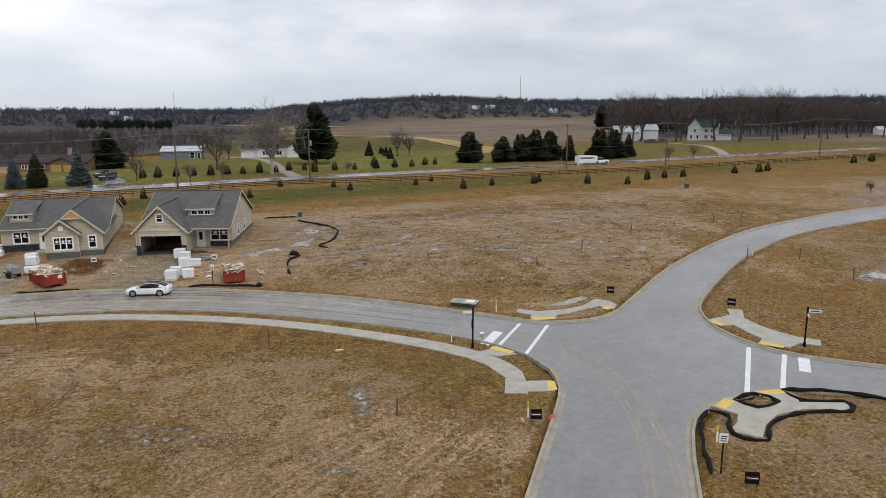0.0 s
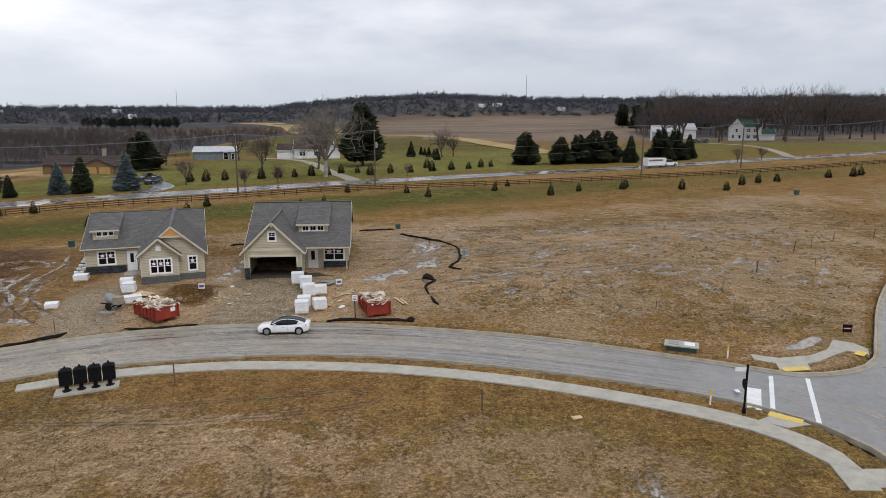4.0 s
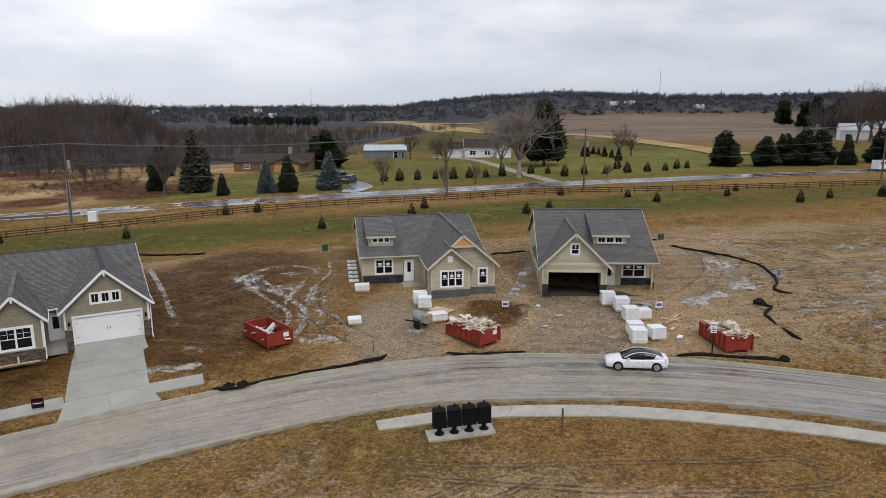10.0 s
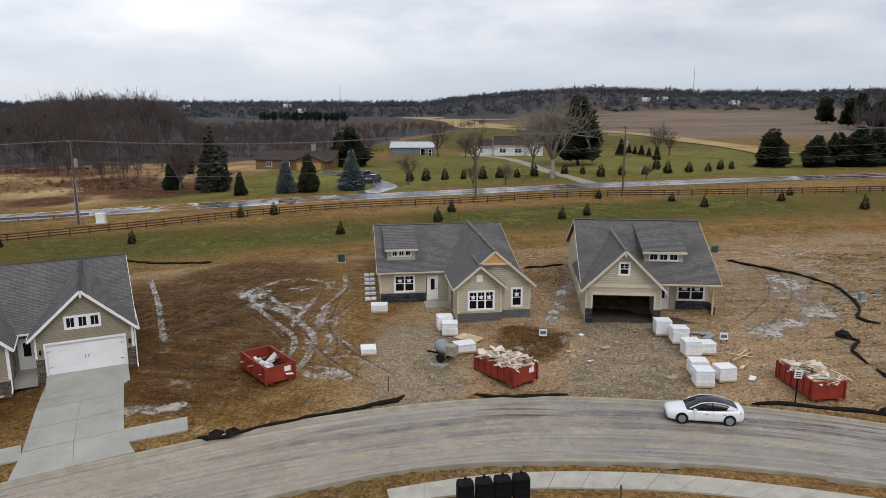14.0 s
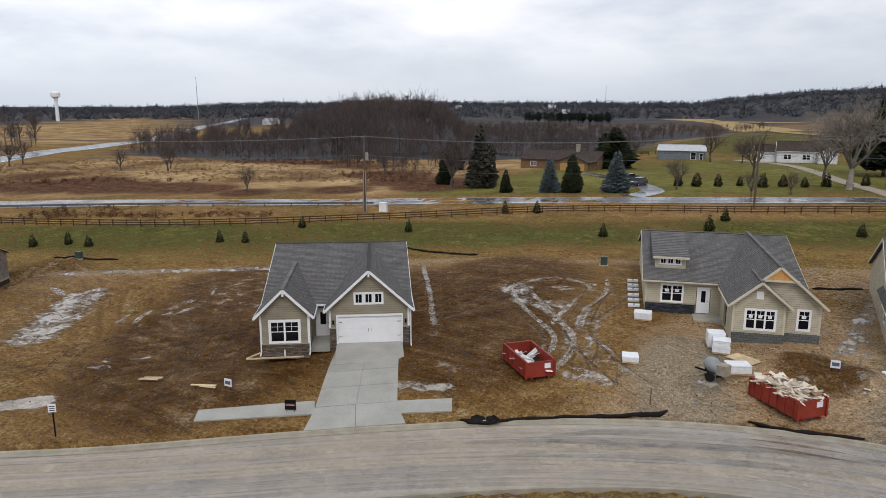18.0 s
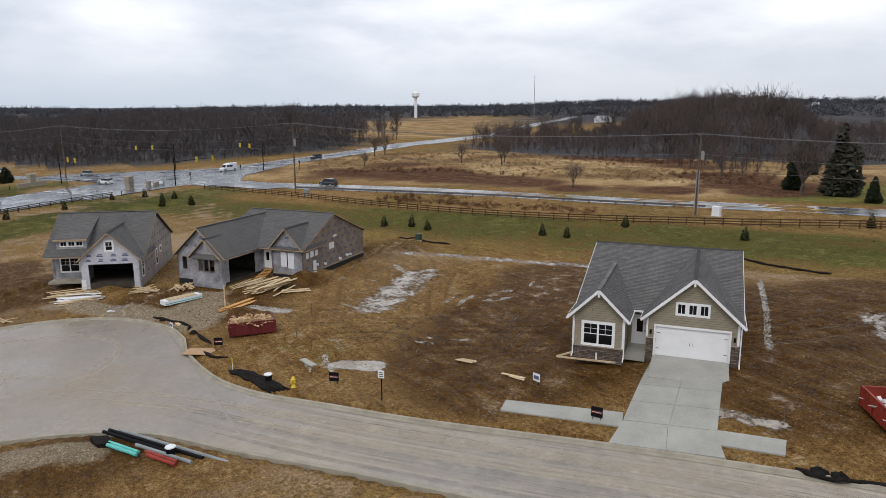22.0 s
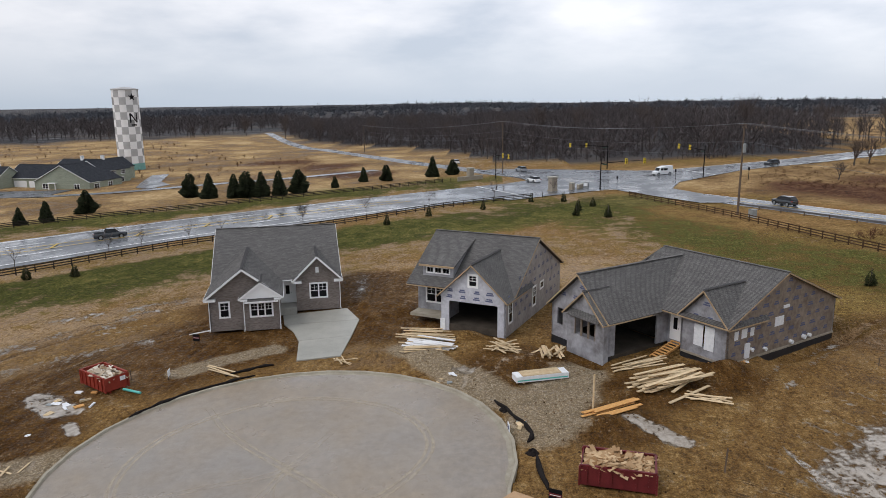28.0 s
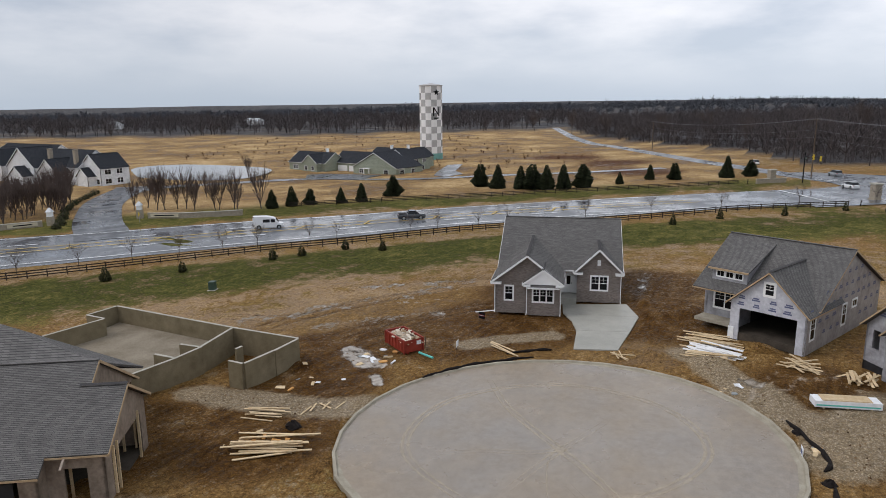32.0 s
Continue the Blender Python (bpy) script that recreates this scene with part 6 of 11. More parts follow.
for i in range(3):
    window(A, (5.0, 0), (11.13, 0), 2.0 + i * 0.75, 2.55 + i * 0.75, 3.2, 3.95, 1, 1, border=0.12)
wainscot(A, (-0.02, -1.32), (3.58, -1.32), -0.6, 0.55, M_STONE, cap=M_STONEY)
wainscot(A, (5.0, 0), (5.5, 0), -0.6, 1.25, M_STONE, cap=M_STONEY)
wainscot(A, (10.65, 0), (11.13, 0), -0.6, 1.25, M_STONE, cap=M_STONEY)
wainscot(A, (11.13, 0), (11.13, 1.0), -0.6, 1.25, M_STONE, cap=M_STONEY)
door(A, (3.56, 1.9), (5.0, 1.9), 0.35, 1.3, 0.05, 2.2, M_WHITE)
for box in ((-0.03, 0.1, -1.36, -1.32, -0.4, ZE - 0.1), (3.46, 3.6, -1.36, -1.32, -0.4, ZE - 0.1), (4.97, 5.1, -0.04, 0, 1.3, ZE - 0.1), (11.0, 11.16, -0.04, 0, 1.3, ZE - 0.1)):
    part("trim", Build().box(*box), M_WHITE, A)
lantern(A, 5.3, 0, 1.6)
lantern(A, 10.85, 0, 1.6)
downpipe(A, 0.02, -1.45, -0.2, ZE - 0.1)
downpipe(A, 3.62, -1.45, -0.2, ZE - 0.1)
downpipe(A, 11.25, -0.1, -0.2, ZE - 0.1)
part("doorstep", Build().box(3.6, 5.0, -0.6, 1.9, -0.4, 0.02), M_CONC_NEW, A)
part("garage_apron", Build().prism([(5.5, 0.13, 0.004), (5.5, -3.4, -0.36), (5.5, -3.4, -0.6), (5.5, 0.13, -0.6)], (5.1, 0, 0)), M_CONC_NEW, A, "sloping concrete apron before the garage door")
part("drain_pipe", Build().bar((-0.9, -2.5, -0.1), (3.2, -2.3, -0.1), 0.1, 0.1).bar((0, -1.5, 0.0), (-0.9, -2.5, -0.08), 0.1, 0.1), M_LUMBER, A, "pale drain pipe on the soil")
part("vent_pipe", Build().tube([(1.8, -1.9, -0.2), (1.8, -1.9, 0.3)], 0.06, 8), M_WHITE, A)
part("meter", Build().box(11.14, 11.4, 2.5, 3.0, 0.6, 1.5).box(11.14, 11.32, 3.4, 3.7, 0.8, 1.4), M_GREY, A)

# house with stone base and a strand-board gable top
B = house_at(-53.65, 80.49, 3.3, 18.6, "nearly finished beige-sided house with an uncovered orange board in its gable")
STICKERED.add(B.name)
shell(B, 0, 12.32, 6.39, 23.7, ZE, M_SIDING, skip=("right",))
wall(B, "wall", (12.32, 0.76), (12.32, 23.7), -0.7, ZE, M_SIDING)
wall(B, "wall", (0, 6.39), (6.1, 6.39), -0.7, ZE, M_SIDING, [(1.35, 3.0, 0.95, 2.35), (4.15, 5.3, 0.0, 2.25)])
wall(B, "wall", (6.1, 6.39), (6.1, 0.16), -0.7, ZE, M_SIDING, [(2.2, 3.6, 0.0, 2.2)])
wall(B, "wall", (6.1, 0), (9.75, 0), -0.7, ZE, M_SIDING, [(0.95, 2.95, 0.95, 2.4)])
wall(B, "wall", (9.75, 0.16), (9.75, 0.6), -0.7, ZE, M_SIDING)
wall(B, "wall", (9.75, 0.6), (12.32, 0.6), -0.7, ZE, M_SIDING, [(1.05, 1.8, 0.95, 2.4)])
gable(B, (6.1, 0.6), (12.32, 0.6), ZE, 2.95, M_SIDING)
gable(B, (6.1, 0), (9.75, 0), ZE, 1.75, M_SIDING)
part("board_panel", Build().prism([(8.05, 0.2, 4.72), (10.35, 0.2, 4.72), (9.2, 0.2, 5.66)], (0, 0.4, 0)), M_OSB, B, "bare orange strand board")
board(B, (7.85, 0.18, 4.66), (10.55, 0.18, 4.66), M_CREAM, 0.05, 0.16)
roof_x(B, -0.3, 12.62, 5.9, 15.05, 24.2, ZE, 5.55)
gable(B, (12.32, 6.39), (12.32, 23.7), ZE, 2.55, M_SIDING)
gable(B, (0, 23.7), (0, 6.39), ZE, 2.55, M_SIDING)
roof_v(B, 9.2, 3.5, 0.15, 14.9, ZE - 0.1, 5.8)
roof_v(B, 7.92, 2.25, -0.45, 3.6, ZE - 0.05, 4.7)
window(B, (0, 6.39), (6.1, 6.39), 1.35, 3.0, 0.95, 2.35, 2, 2)
door(B, (0, 6.39), (6.1, 6.39), 4.3, 5.15, 0.05, 2.2, M_WHITE)
window(B, (6.1, 0), (9.75, 0), 0.95, 2.95, 0.95, 2.4, 3, 2)
window(B, (9.75, 0.6), (12.32, 0.6), 1.05, 1.8, 0.95, 2.4, 1, 2)
part("vent", Build().box(7.65, 8.15, -0.05, 0, 3.25, 3.85), M_WHITE, B)
wainscot(B, (0, 6.39), (4.1, 6.39), -0.7, 0.75, M_STONE_DARK, cap=M_STONEY)
wainscot(B, (6.1, 0), (9.75, 0), -0.7, 0.6, M_BLOCK, 0.05)
wainscot(B, (9.75, 0.6), (12.32, 0.6), -0.7, 0.6, M_BLOCK, 0.05)
wainscot(B, (12.32, 0.6), (12.32, 23.7), -0.7, 0.5, M_BLOCK, 0.04)
dormer(B, 0.75, 3.3, 8.0, 4.55, 14.6, 5.5, M_SHINGLE, M_CREAM, M_SIDING, 3.85)
part("porch_slab", Build().box(3.9, 6.1, 4.4, 6.39, -0.7, -0.02), M_CONC, B)
for box in ((-0.03, 0.1, 6.34, 6.39, 0.8, ZE - 0.1), (6.07, 6.2, -0.04, 0, 0.6, ZE - 0.1), (9.62, 9.78, -0.04, 0, 0.6, ZE - 0.1), (12.2, 12.35, 0.56, 0.6, 0.6, ZE - 0.1)):
    part("trim", Build().box(*box), M_CREAM, B)

# house with the open garage and the railless porch
C = house_at(-37.59, 84.07, 3.45, 5.7, "beige-sided house with open garage, dark stone piers and bare porch")
STICKERED.add(C.name)
wall(C, "wall", (0, 19.2), (0, 0.0), -0.7, ZE, M_SIDING, [(13.0, 13.9, 0.9, 2.2)])
wall(C, "wall", (10.79, 3.8), (10.79, 19.2), -0.7, ZE, M_SIDING, [(4.0, 5.0, 0.9, 2.2), (8.6, 9.6, 0.9, 2.2)])
wall(C, "wall", (10.63, 19.2), (0.16, 19.2), -0.7, ZE, M_SIDING)
part("floor", Build().box(0.2, 10.6, 0.1, 19.0, -0.7, -0.02), M_GARAGE, C)
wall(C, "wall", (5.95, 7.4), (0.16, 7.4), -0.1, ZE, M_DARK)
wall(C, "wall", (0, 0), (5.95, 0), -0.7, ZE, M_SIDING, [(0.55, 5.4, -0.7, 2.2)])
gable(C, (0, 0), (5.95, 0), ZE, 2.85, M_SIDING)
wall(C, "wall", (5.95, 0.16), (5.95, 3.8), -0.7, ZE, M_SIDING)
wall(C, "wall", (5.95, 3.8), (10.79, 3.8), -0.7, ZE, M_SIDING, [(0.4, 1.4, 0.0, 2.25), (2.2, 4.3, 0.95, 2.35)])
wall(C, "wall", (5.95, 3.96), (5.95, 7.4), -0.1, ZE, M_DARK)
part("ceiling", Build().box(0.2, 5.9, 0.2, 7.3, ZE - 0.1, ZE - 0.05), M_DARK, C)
roof_x(C, -0.3, 11.09, 1.65, 10.36, 19.6, ZE, 6.7)
gable(C, (10.79, 1.9), (10.79, 19.2), ZE, 3.55, M_SIDING)
gable(C, (0, 19.2), (0, 1.9), ZE, 3.55, M_SIDING)
roof_v(C, 2.97, 3.4, -0.45, 9.0, ZE - 0.2, 6.0, bracket=M_CREAM)
for u in (0.25, 5.7):
    part("bracket", Build().bar((u, -0.4, 3.0), (u, -0.4, 3.35), 0.12, 0.1, (0, 1, 0)), M_CREAM, C)
for box in ((-0.05, 6.0, -0.05, 0, 2.85, 3.1), (0.4, 0.55, -0.04, 0, 1.05, 2.35), (5.4, 5.55, -0.04, 0, 1.05, 2.35), (0.4, 5.55, -0.04, 0, 2.2, 2.4), (-0.04, 0.1, -0.04, 0, 1.1, 2.85), (5.85, 5.99, -0.04, 0, 1.1, 2.85)):
    part("trim", Build().box(*box), M_CREAM, C)
window(C, (0, 0), (5.95, 0), 2.62, 3.3, 3.95, 4.85, 1, 2, border=0.13)
window(C, (5.95, 3.8), (10.79, 3.8), 2.2, 4.3, 0.95, 2.35, 2, 2)
door(C, (5.95, 3.8), (10.79, 3.8), 0.45, 1.35, 0.05, 2.2, M_WHITE)
window(C, (0, 19.2), (0, 0), 13.0, 13.9, 0.9, 2.2, 1, 2)
for a in (4.0, 8.6):
    window(C, (10.79, 3.8), (10.79, 19.2), a, a + 1.0, 0.9, 2.2, 1, 2)
wainscot(C, (0, 0), (0.55, 0), -0.7, 1.05, M_STONE_DARK)
wainscot(C, (5.4, 0), (5.95, 0), -0.7, 1.05, M_STONE_DARK)
wainscot(C, (8.0, 3.8), (10.79, 3.8), -0.05, 0.8, M_STONE_DARK)
wainscot(C, (10.79, 2.1), (10.79, 19.2), -0.7, 0.75, M_BLOCK, 0.05)
part("porch_slab", Build().box(5.98, 10.85, 2.0, 3.8, -0.75, -0.02), M_CONC, C)
part("porch_post", Build().box(10.55, 10.7, 2.15, 2.3, -0.02, ZE - 0.1), M_LUMBER, C)
part("porch_beam", Build().box(5.95, 10.75, 2.05, 2.25, ZE - 0.35, ZE - 0.1), M_CREAM, C)
dormer(C, 5.3, 8.5, 4.4, 5.0, 10.0, 6.55, M_SHINGLE, M_CREAM, M_SIDING, 4.2)
part("panel_stack", Build().box(8.4, 10.6, 1.4, 1.95, -0.35, -0.28).box(8.5, 10.5, 1.45, 1.9, -0.28, -0.24), M_PLASTIC, C)

# unfinished house with a side-entry garage
D = house_at(-125.37, 43.87, 0.5, 36.7, "unfinished house wrapped in grey sheathing with a shingled roof")
low = -1.4
wall(D, "wall", (0, 0), (6.86, 0), -0.25, ZE, M_WRAP, [(0.7, 1.4, 0.9, 2.4), (3.5, 5.9, 0.9, 2.4)])
wall(D, "wall", (6.86, 0.0), (6.86, 6.9), -0.25, ZE, M_WRAP, [(0.7, 5.6, -0.25, 2.3)])
wall(D, "wall", (6.86, 6.9), (8.8, 6.9), -0.25, ZE, M_WRAP, [(0.35, 1.35, 0.1, 2.3)])
wall(D, "wall", (8.8, 6.9), (8.8, 6.27), -0.25, ZE, M_WRAP)
wall(D, "wall", (8.8, 6.27), (13.19, 6.27), -0.25, ZE, M_WRAP, [(1.3, 3.2, 0.6, 2.4)])
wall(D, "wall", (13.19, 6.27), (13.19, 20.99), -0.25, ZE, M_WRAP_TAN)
wall(D, "wall", (13.19, 20.99), (0, 20.99), -0.25, ZE, M_WRAP)
wall(D, "wall", (0, 20.99), (0, 0), -0.25, ZE, M_WRAP)
for p, q in (((0, 0), (6.86, 0)), ((6.86, 6.9), (8.8, 6.9)), ((8.8, 6.27), (13.19, 6.27)), ((13.19, 6.27), (13.19, 20.99)), ((13.19, 20.99), (0, 20.99)), ((0, 20.99), (0, 0))):
    wall(D, "foundation_wall", p, q, low, -0.26, M_BLACK_FND, t=0.2)
part("floor", Build().box(0.2, 6.7, 0.2, 6.7, low, -0.3), M_GARAGE, D)
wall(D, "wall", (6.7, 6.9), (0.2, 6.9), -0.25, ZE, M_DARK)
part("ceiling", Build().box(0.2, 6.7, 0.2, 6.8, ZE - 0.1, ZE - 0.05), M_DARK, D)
roof_x(D, 0.82, 13.5, 5.8, 13.16, 21.4, ZE, 6.3, trim=M_RAW, raw=True)
plane(D, "roof", [(-0.3, 21.4, ZE), (-0.3, 5.8, ZE), (0.82, 13.16, 6.3)], M_SHINGLE)
gable(D, (13.19, 6.27), (13.19, 20.99), ZE, 3.3, M_WRAP_TAN)
gable(D, (0, 0), (6.86, 0), ZE, 3.0, M_WRAP, peak=0.513)
roof_v(D, 3.52, 3.75, -0.45, 12.6, ZE - 0.2, 6.0, trim=M_RAW, raw=True)
gable(D, (8.8, 6.27), (13.19, 6.27), ZE, 2.35, M_WRAP)
roof_v(D, 11.0, 2.5, 5.85, 11.0, ZE - 0.1, 5.35, trim=M_RAW, raw=True)
part("bay", Build().box(2.6, 6.86, -0.55, -0.01, -0.9, 0.9).box(2.6, 3.5, -0.55, -0.01, 0.9, 2.7).box(5.9, 6.86, -0.55, -0.01, 0.9, 2.7), M_WRAP, D)
gable(D, (2.6, -0.55), (6.86, -0.55), 2.7, 2.0, M_WRAP)
roof_v(D, 4.73, 2.4, -0.95, 2.0, 2.6, 4.85, trim=M_RAW, raw=True)
plane(D, "pent_roof", [(2.9, -1.0, 2.55), (6.6, -1.0, 2.55), (6.6, -0.5, 3.1), (2.9, -0.5, 3.1)], M_SHINGLE, 0.08)
for a in (3.5, 4.32, 5.14):
    for box in ((a, a + 0.08, -0.58, -0.5, 0.9, 2.4), (a + 0.7, a + 0.78, -0.58, -0.5, 0.9, 2.4)):
        part("window_opening", Build().box(*box), M_WRAP_TAN, D)
for box in ((10.1, 10.95, 6.2, 6.24, 0.6, 2.4), (11.1, 12.0, 6.2, 6.24, 0.45, 2.4)):
    part("window_sheet", Build().box(*box), M_PLASTIC, D, "white plastic sheet over a window opening")
door(D, (6.86, 6.9), (8.8, 6.9), 0.4, 1.3, 0.1, 2.25, M_WHITE)
prints(D, (0, 0), (6.86, 0), 0.0, 5.2, 3, 5, [(0.5, 6.86, 0.7, 3.0)], lambda u: 2.85 + 3 * (1 - abs(u - 3.5) / 3.5))
prints(D, (13.19, 6.27), (13.19, 20.99), -0.1, 5.8, 4, 7, (), lambda u: 2.85 + 3.3 * (1 - abs(u - 7.36) / 7.36))
prints(D, (8.8, 6.27), (13.19, 6.27), 0, 4.6, 5, 4, [(1.2, 3.3, 0.3, 2.5)], lambda u: 2.85 + 2.3 * (1 - abs(u - 2.2) / 2.2))
for box in ((13.19, 13.21, 7.0, 7.5, 1.6, 2.3), (13.19, 13.21, 7.9, 8.6, 1.6, 2.35), (13.19, 13.21, 9.0, 9.5, 1.6, 2.3), (13.19, 13.21, 12.2, 13.4, 1.8, 2.6), (13.19, 13.25, 13.2, 14.0, 3.2, 3.45)):
    part("patch", Build().box(*box), M_PLASTIC, D, "pale patch of covering sheet")
for y_, z_, r_ in ((9.2, 0.5, 0.16), (11.0, 0.2, 0.16), (14.6, 0.1, 0.18), (16.4, 0.2, 0.2), (17.2, 0.2, 0.16)):
    part("pipe_sleeve", Build().tube([(13.1, y_, z_), (13.45, y_, z_)], r_, 8), M_PLASTIC, D)
part("sill_board", Build().box(13.2, 13.26, 6.3, 21.0, -0.34, -0.16), M_STONEY, D, "pale sill board over the foundation")
part("sill_board", Build().box(8.85, 13.25, 6.2, 6.26, -0.34, -0.16), M_STONEY, D)
part("meter_box", Build().box(13.19, 13.35, 8.4, 8.9, -0.1, 1.1), M_PLASTIC, D)
for x_ in (7.7, 8.6):
    part("step_stringer", Build().bar((x_, 6.7, 0.05), (x_ + 0.3, 3.6, -0.6), 0.06, 0.2), M_OSB, D, "orange wooden stringer of the temporary steps")
for i in range(8):
    t = (i + 0.5) / 8
    part("step_tread", Build().bar((7.65 + 0.3 * t, 6.7 - 3.1 * t, 0.17 - 0.65 * t), (8.7 + 0.3 * t, 6.7 - 3.1 * t, 0.17 - 0.65 * t), 0.22, 0.04), M_OSB, D, "orange wooden tread of the temporary steps")

# unfinished house with an open front garage
E = house_at(-129.97, 29.77, 0.2, 68.3, "unfinished house wrapped in pale sheathing with an open garage")
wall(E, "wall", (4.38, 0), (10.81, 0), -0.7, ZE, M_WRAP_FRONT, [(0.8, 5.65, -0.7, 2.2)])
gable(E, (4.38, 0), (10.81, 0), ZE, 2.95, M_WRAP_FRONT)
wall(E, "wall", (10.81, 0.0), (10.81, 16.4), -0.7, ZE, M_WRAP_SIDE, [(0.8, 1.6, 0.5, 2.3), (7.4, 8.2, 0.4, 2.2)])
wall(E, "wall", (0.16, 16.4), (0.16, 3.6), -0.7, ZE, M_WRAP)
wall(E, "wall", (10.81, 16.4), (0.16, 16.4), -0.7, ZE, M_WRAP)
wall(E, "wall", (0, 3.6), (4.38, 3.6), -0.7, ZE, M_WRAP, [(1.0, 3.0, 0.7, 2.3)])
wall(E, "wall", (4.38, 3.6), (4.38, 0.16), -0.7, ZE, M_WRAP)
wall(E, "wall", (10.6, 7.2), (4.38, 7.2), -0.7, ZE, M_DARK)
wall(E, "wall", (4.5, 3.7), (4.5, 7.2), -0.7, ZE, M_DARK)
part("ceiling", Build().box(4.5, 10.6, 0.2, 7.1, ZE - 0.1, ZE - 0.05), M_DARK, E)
part("floor", Build().box(4.4, 10.7, 0.1, 16.3, -0.7, -0.05), M_GARAGE, E)
roof_x(E, -0.3, 11.11, 1.7, 8.39, 16.8, ZE, 7.05, trim=M_RAW, raw=True)
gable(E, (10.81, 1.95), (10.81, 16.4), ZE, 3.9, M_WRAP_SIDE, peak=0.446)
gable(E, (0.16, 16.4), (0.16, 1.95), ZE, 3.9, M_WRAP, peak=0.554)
roof_v(E, 7.6, 3.55, -0.4, 6.8, ZE - 0.2, 5.9, trim=M_RAW, raw=True)
window(E, (4.38, 0), (10.81, 0), 2.85, 3.6, 3.8, 4.8, 1, 2, border=0.16)
window(E, (0, 3.6), (4.38, 3.6), 1.0, 3.0, 0.7, 2.3, 2, 2, border=0.14)
window(E, (10.81, 0.0), (10.81, 16.4), 0.8, 1.6, 0.5, 2.3, 1, 2, border=0.14)
window(E, (10.81, 0.0), (10.81, 16.4), 7.4, 8.2, 0.4, 2.2, 1, 2, border=0.14)
window(E, (10.81, 0.0), (10.81, 16.4), 9.6, 10.6, 1.6, 2.2, 1, 1, border=0.14)
dormer(E, 1.0, 4.3, 2.85, 4.75, 7.6, 6.62, M_SHINGLE, M_RAW, M_WRAP, 3.9)
part("porch_slab", Build().box(0, 4.38, 1.9, 3.6, -0.42, -0.14), M_KERB, E)
prints(E, (4.38, 0), (10.81, 0), 2.2, 5.7, 7, 6, [(2.6, 3.9, 3.6, 5.0)], lambda u: 2.85 + 3.0 * (1 - abs(u - 3.2) / 3.2))
prints(E, (10.81, 0.0), (10.81, 16.4), 0, 5.6, 8, 5, [(0.5, 2, 0.3, 2.5), (7, 11, 0.2, 2.5)], lambda u: 2.85 + 4.0 * (1 - abs(u - 8.4) / 8.4))
part("corner_block", Build().box(4.3, 4.8, -0.06, 0.0, -0.7, 0.4), M_PLASTIC, E)

# finished brick house
F = house_at(-128.58, 11.28, -0.7, 106.7, "finished brown-brick house with white trim and a dark shingled roof")
wall(F, "wall", (0, 0), (6.6, 0), -0.6, ZE, M_BRICK, [(1.05, 1.85, 0.8, 2.25)])
gable(F, (0, 0), (6.6, 0), ZE, 2.7, M_BRICK)
wall(F, "wall", (0, 21.0), (0, 0.0), -0.6, ZE, M_BRICK)
wall(F, "wall", (6.6, 0.16), (6.6, 6.4), -0.6, ZE, M_BRICK)
wall(F, "wall", (6.6, 6.4), (8.3, 6.4), -0.6, ZE, M_WHITE, [(0.3, 1.3, 0.0, 2.2)])
wall(F, "wall", (8.3, 6.4), (8.3, 5.27), -0.6, ZE, M_BRICK)
wall(F, "wall", (8.3, 5.11), (12.83, 5.11), -0.6, ZE, M_BRICK, [(1.5, 3.2, 0.8, 2.3)])
gable(F, (8.3, 5.11), (12.83, 5.11), ZE, 2.4, M_BRICK)
wall(F, "wall", (12.83, 5.27), (12.83, 21.0), -0.6, ZE, M_BRICK)
wall(F, "wall", (12.83, 21.0), (0.16, 21.0), -0.6, ZE, M_BRICK)
roof_x(F, -0.3, 13.13, 5.4, 13.56, 21.5, ZE, 7.2, trim=M_WHITE)
gable(F, (12.83, 6.0), (12.83, 21.0), ZE, 4.1, M_BRICK)
gable(F, (0, 21.0), (0, 6.0), ZE, 4.1, M_BRICK)
roof_v(F, 3.3, 3.7, -0.45, 10.2, ZE - 0.1, 5.6, trim=M_WHITE)
roof_v(F, 10.57, 2.65, 4.65, 9.8, ZE - 0.1, 5.35, trim=M_WHITE)
part("bay", Build().box(3.35, 6.6, -0.5, -0.01, -0.6, 0.8).box(3.35, 3.85, -0.5, -0.01, 0.8, 2.7).box(6.05, 6.6, -0.5, -0.01, 0.8, 2.7).box(3.85, 6.05, -0.5, -0.01, 2.2, 2.7), M_BRICK, F)
gable(F, (3.1, -0.88), (6.85, -0.88), 2.72, 1.5, M_WHITE)
roof_v(F, 4.97, 2.1, -0.95, 2.4, 2.75, 4.3, trim=M_WHITE)
plane(F, "pent_roof", [(3.4, -1.1, 2.45), (6.6, -1.1, 2.45), (6.6, -0.5, 2.85), (3.4, -0.5, 2.85)], M_SHINGLE, 0.08)
board(F, (3.4, -1.12, 2.4), (6.6, -1.12, 2.4), M_WHITE, 0.06, 0.14)
window(F, (0, 0), (6.6, 0), 1.05, 1.85, 0.8, 2.25, 1, 2)
window(F, (0, -0.5), (6.6, -0.5), 3.95, 5.95, 0.85, 2.15, 3, 2)
window(F, (8.3, 5.11), (12.83, 5.11), 1.5, 3.2, 0.8, 2.3, 2, 2)
door(F, (6.6, 6.4), (8.3, 6.4), 0.35, 1.25, 0.05, 2.15, M_WHITE)
part("vent", Build().box(10.4, 10.75, 5.04, 5.11, 3.5, 4.1), M_WHITE, F)
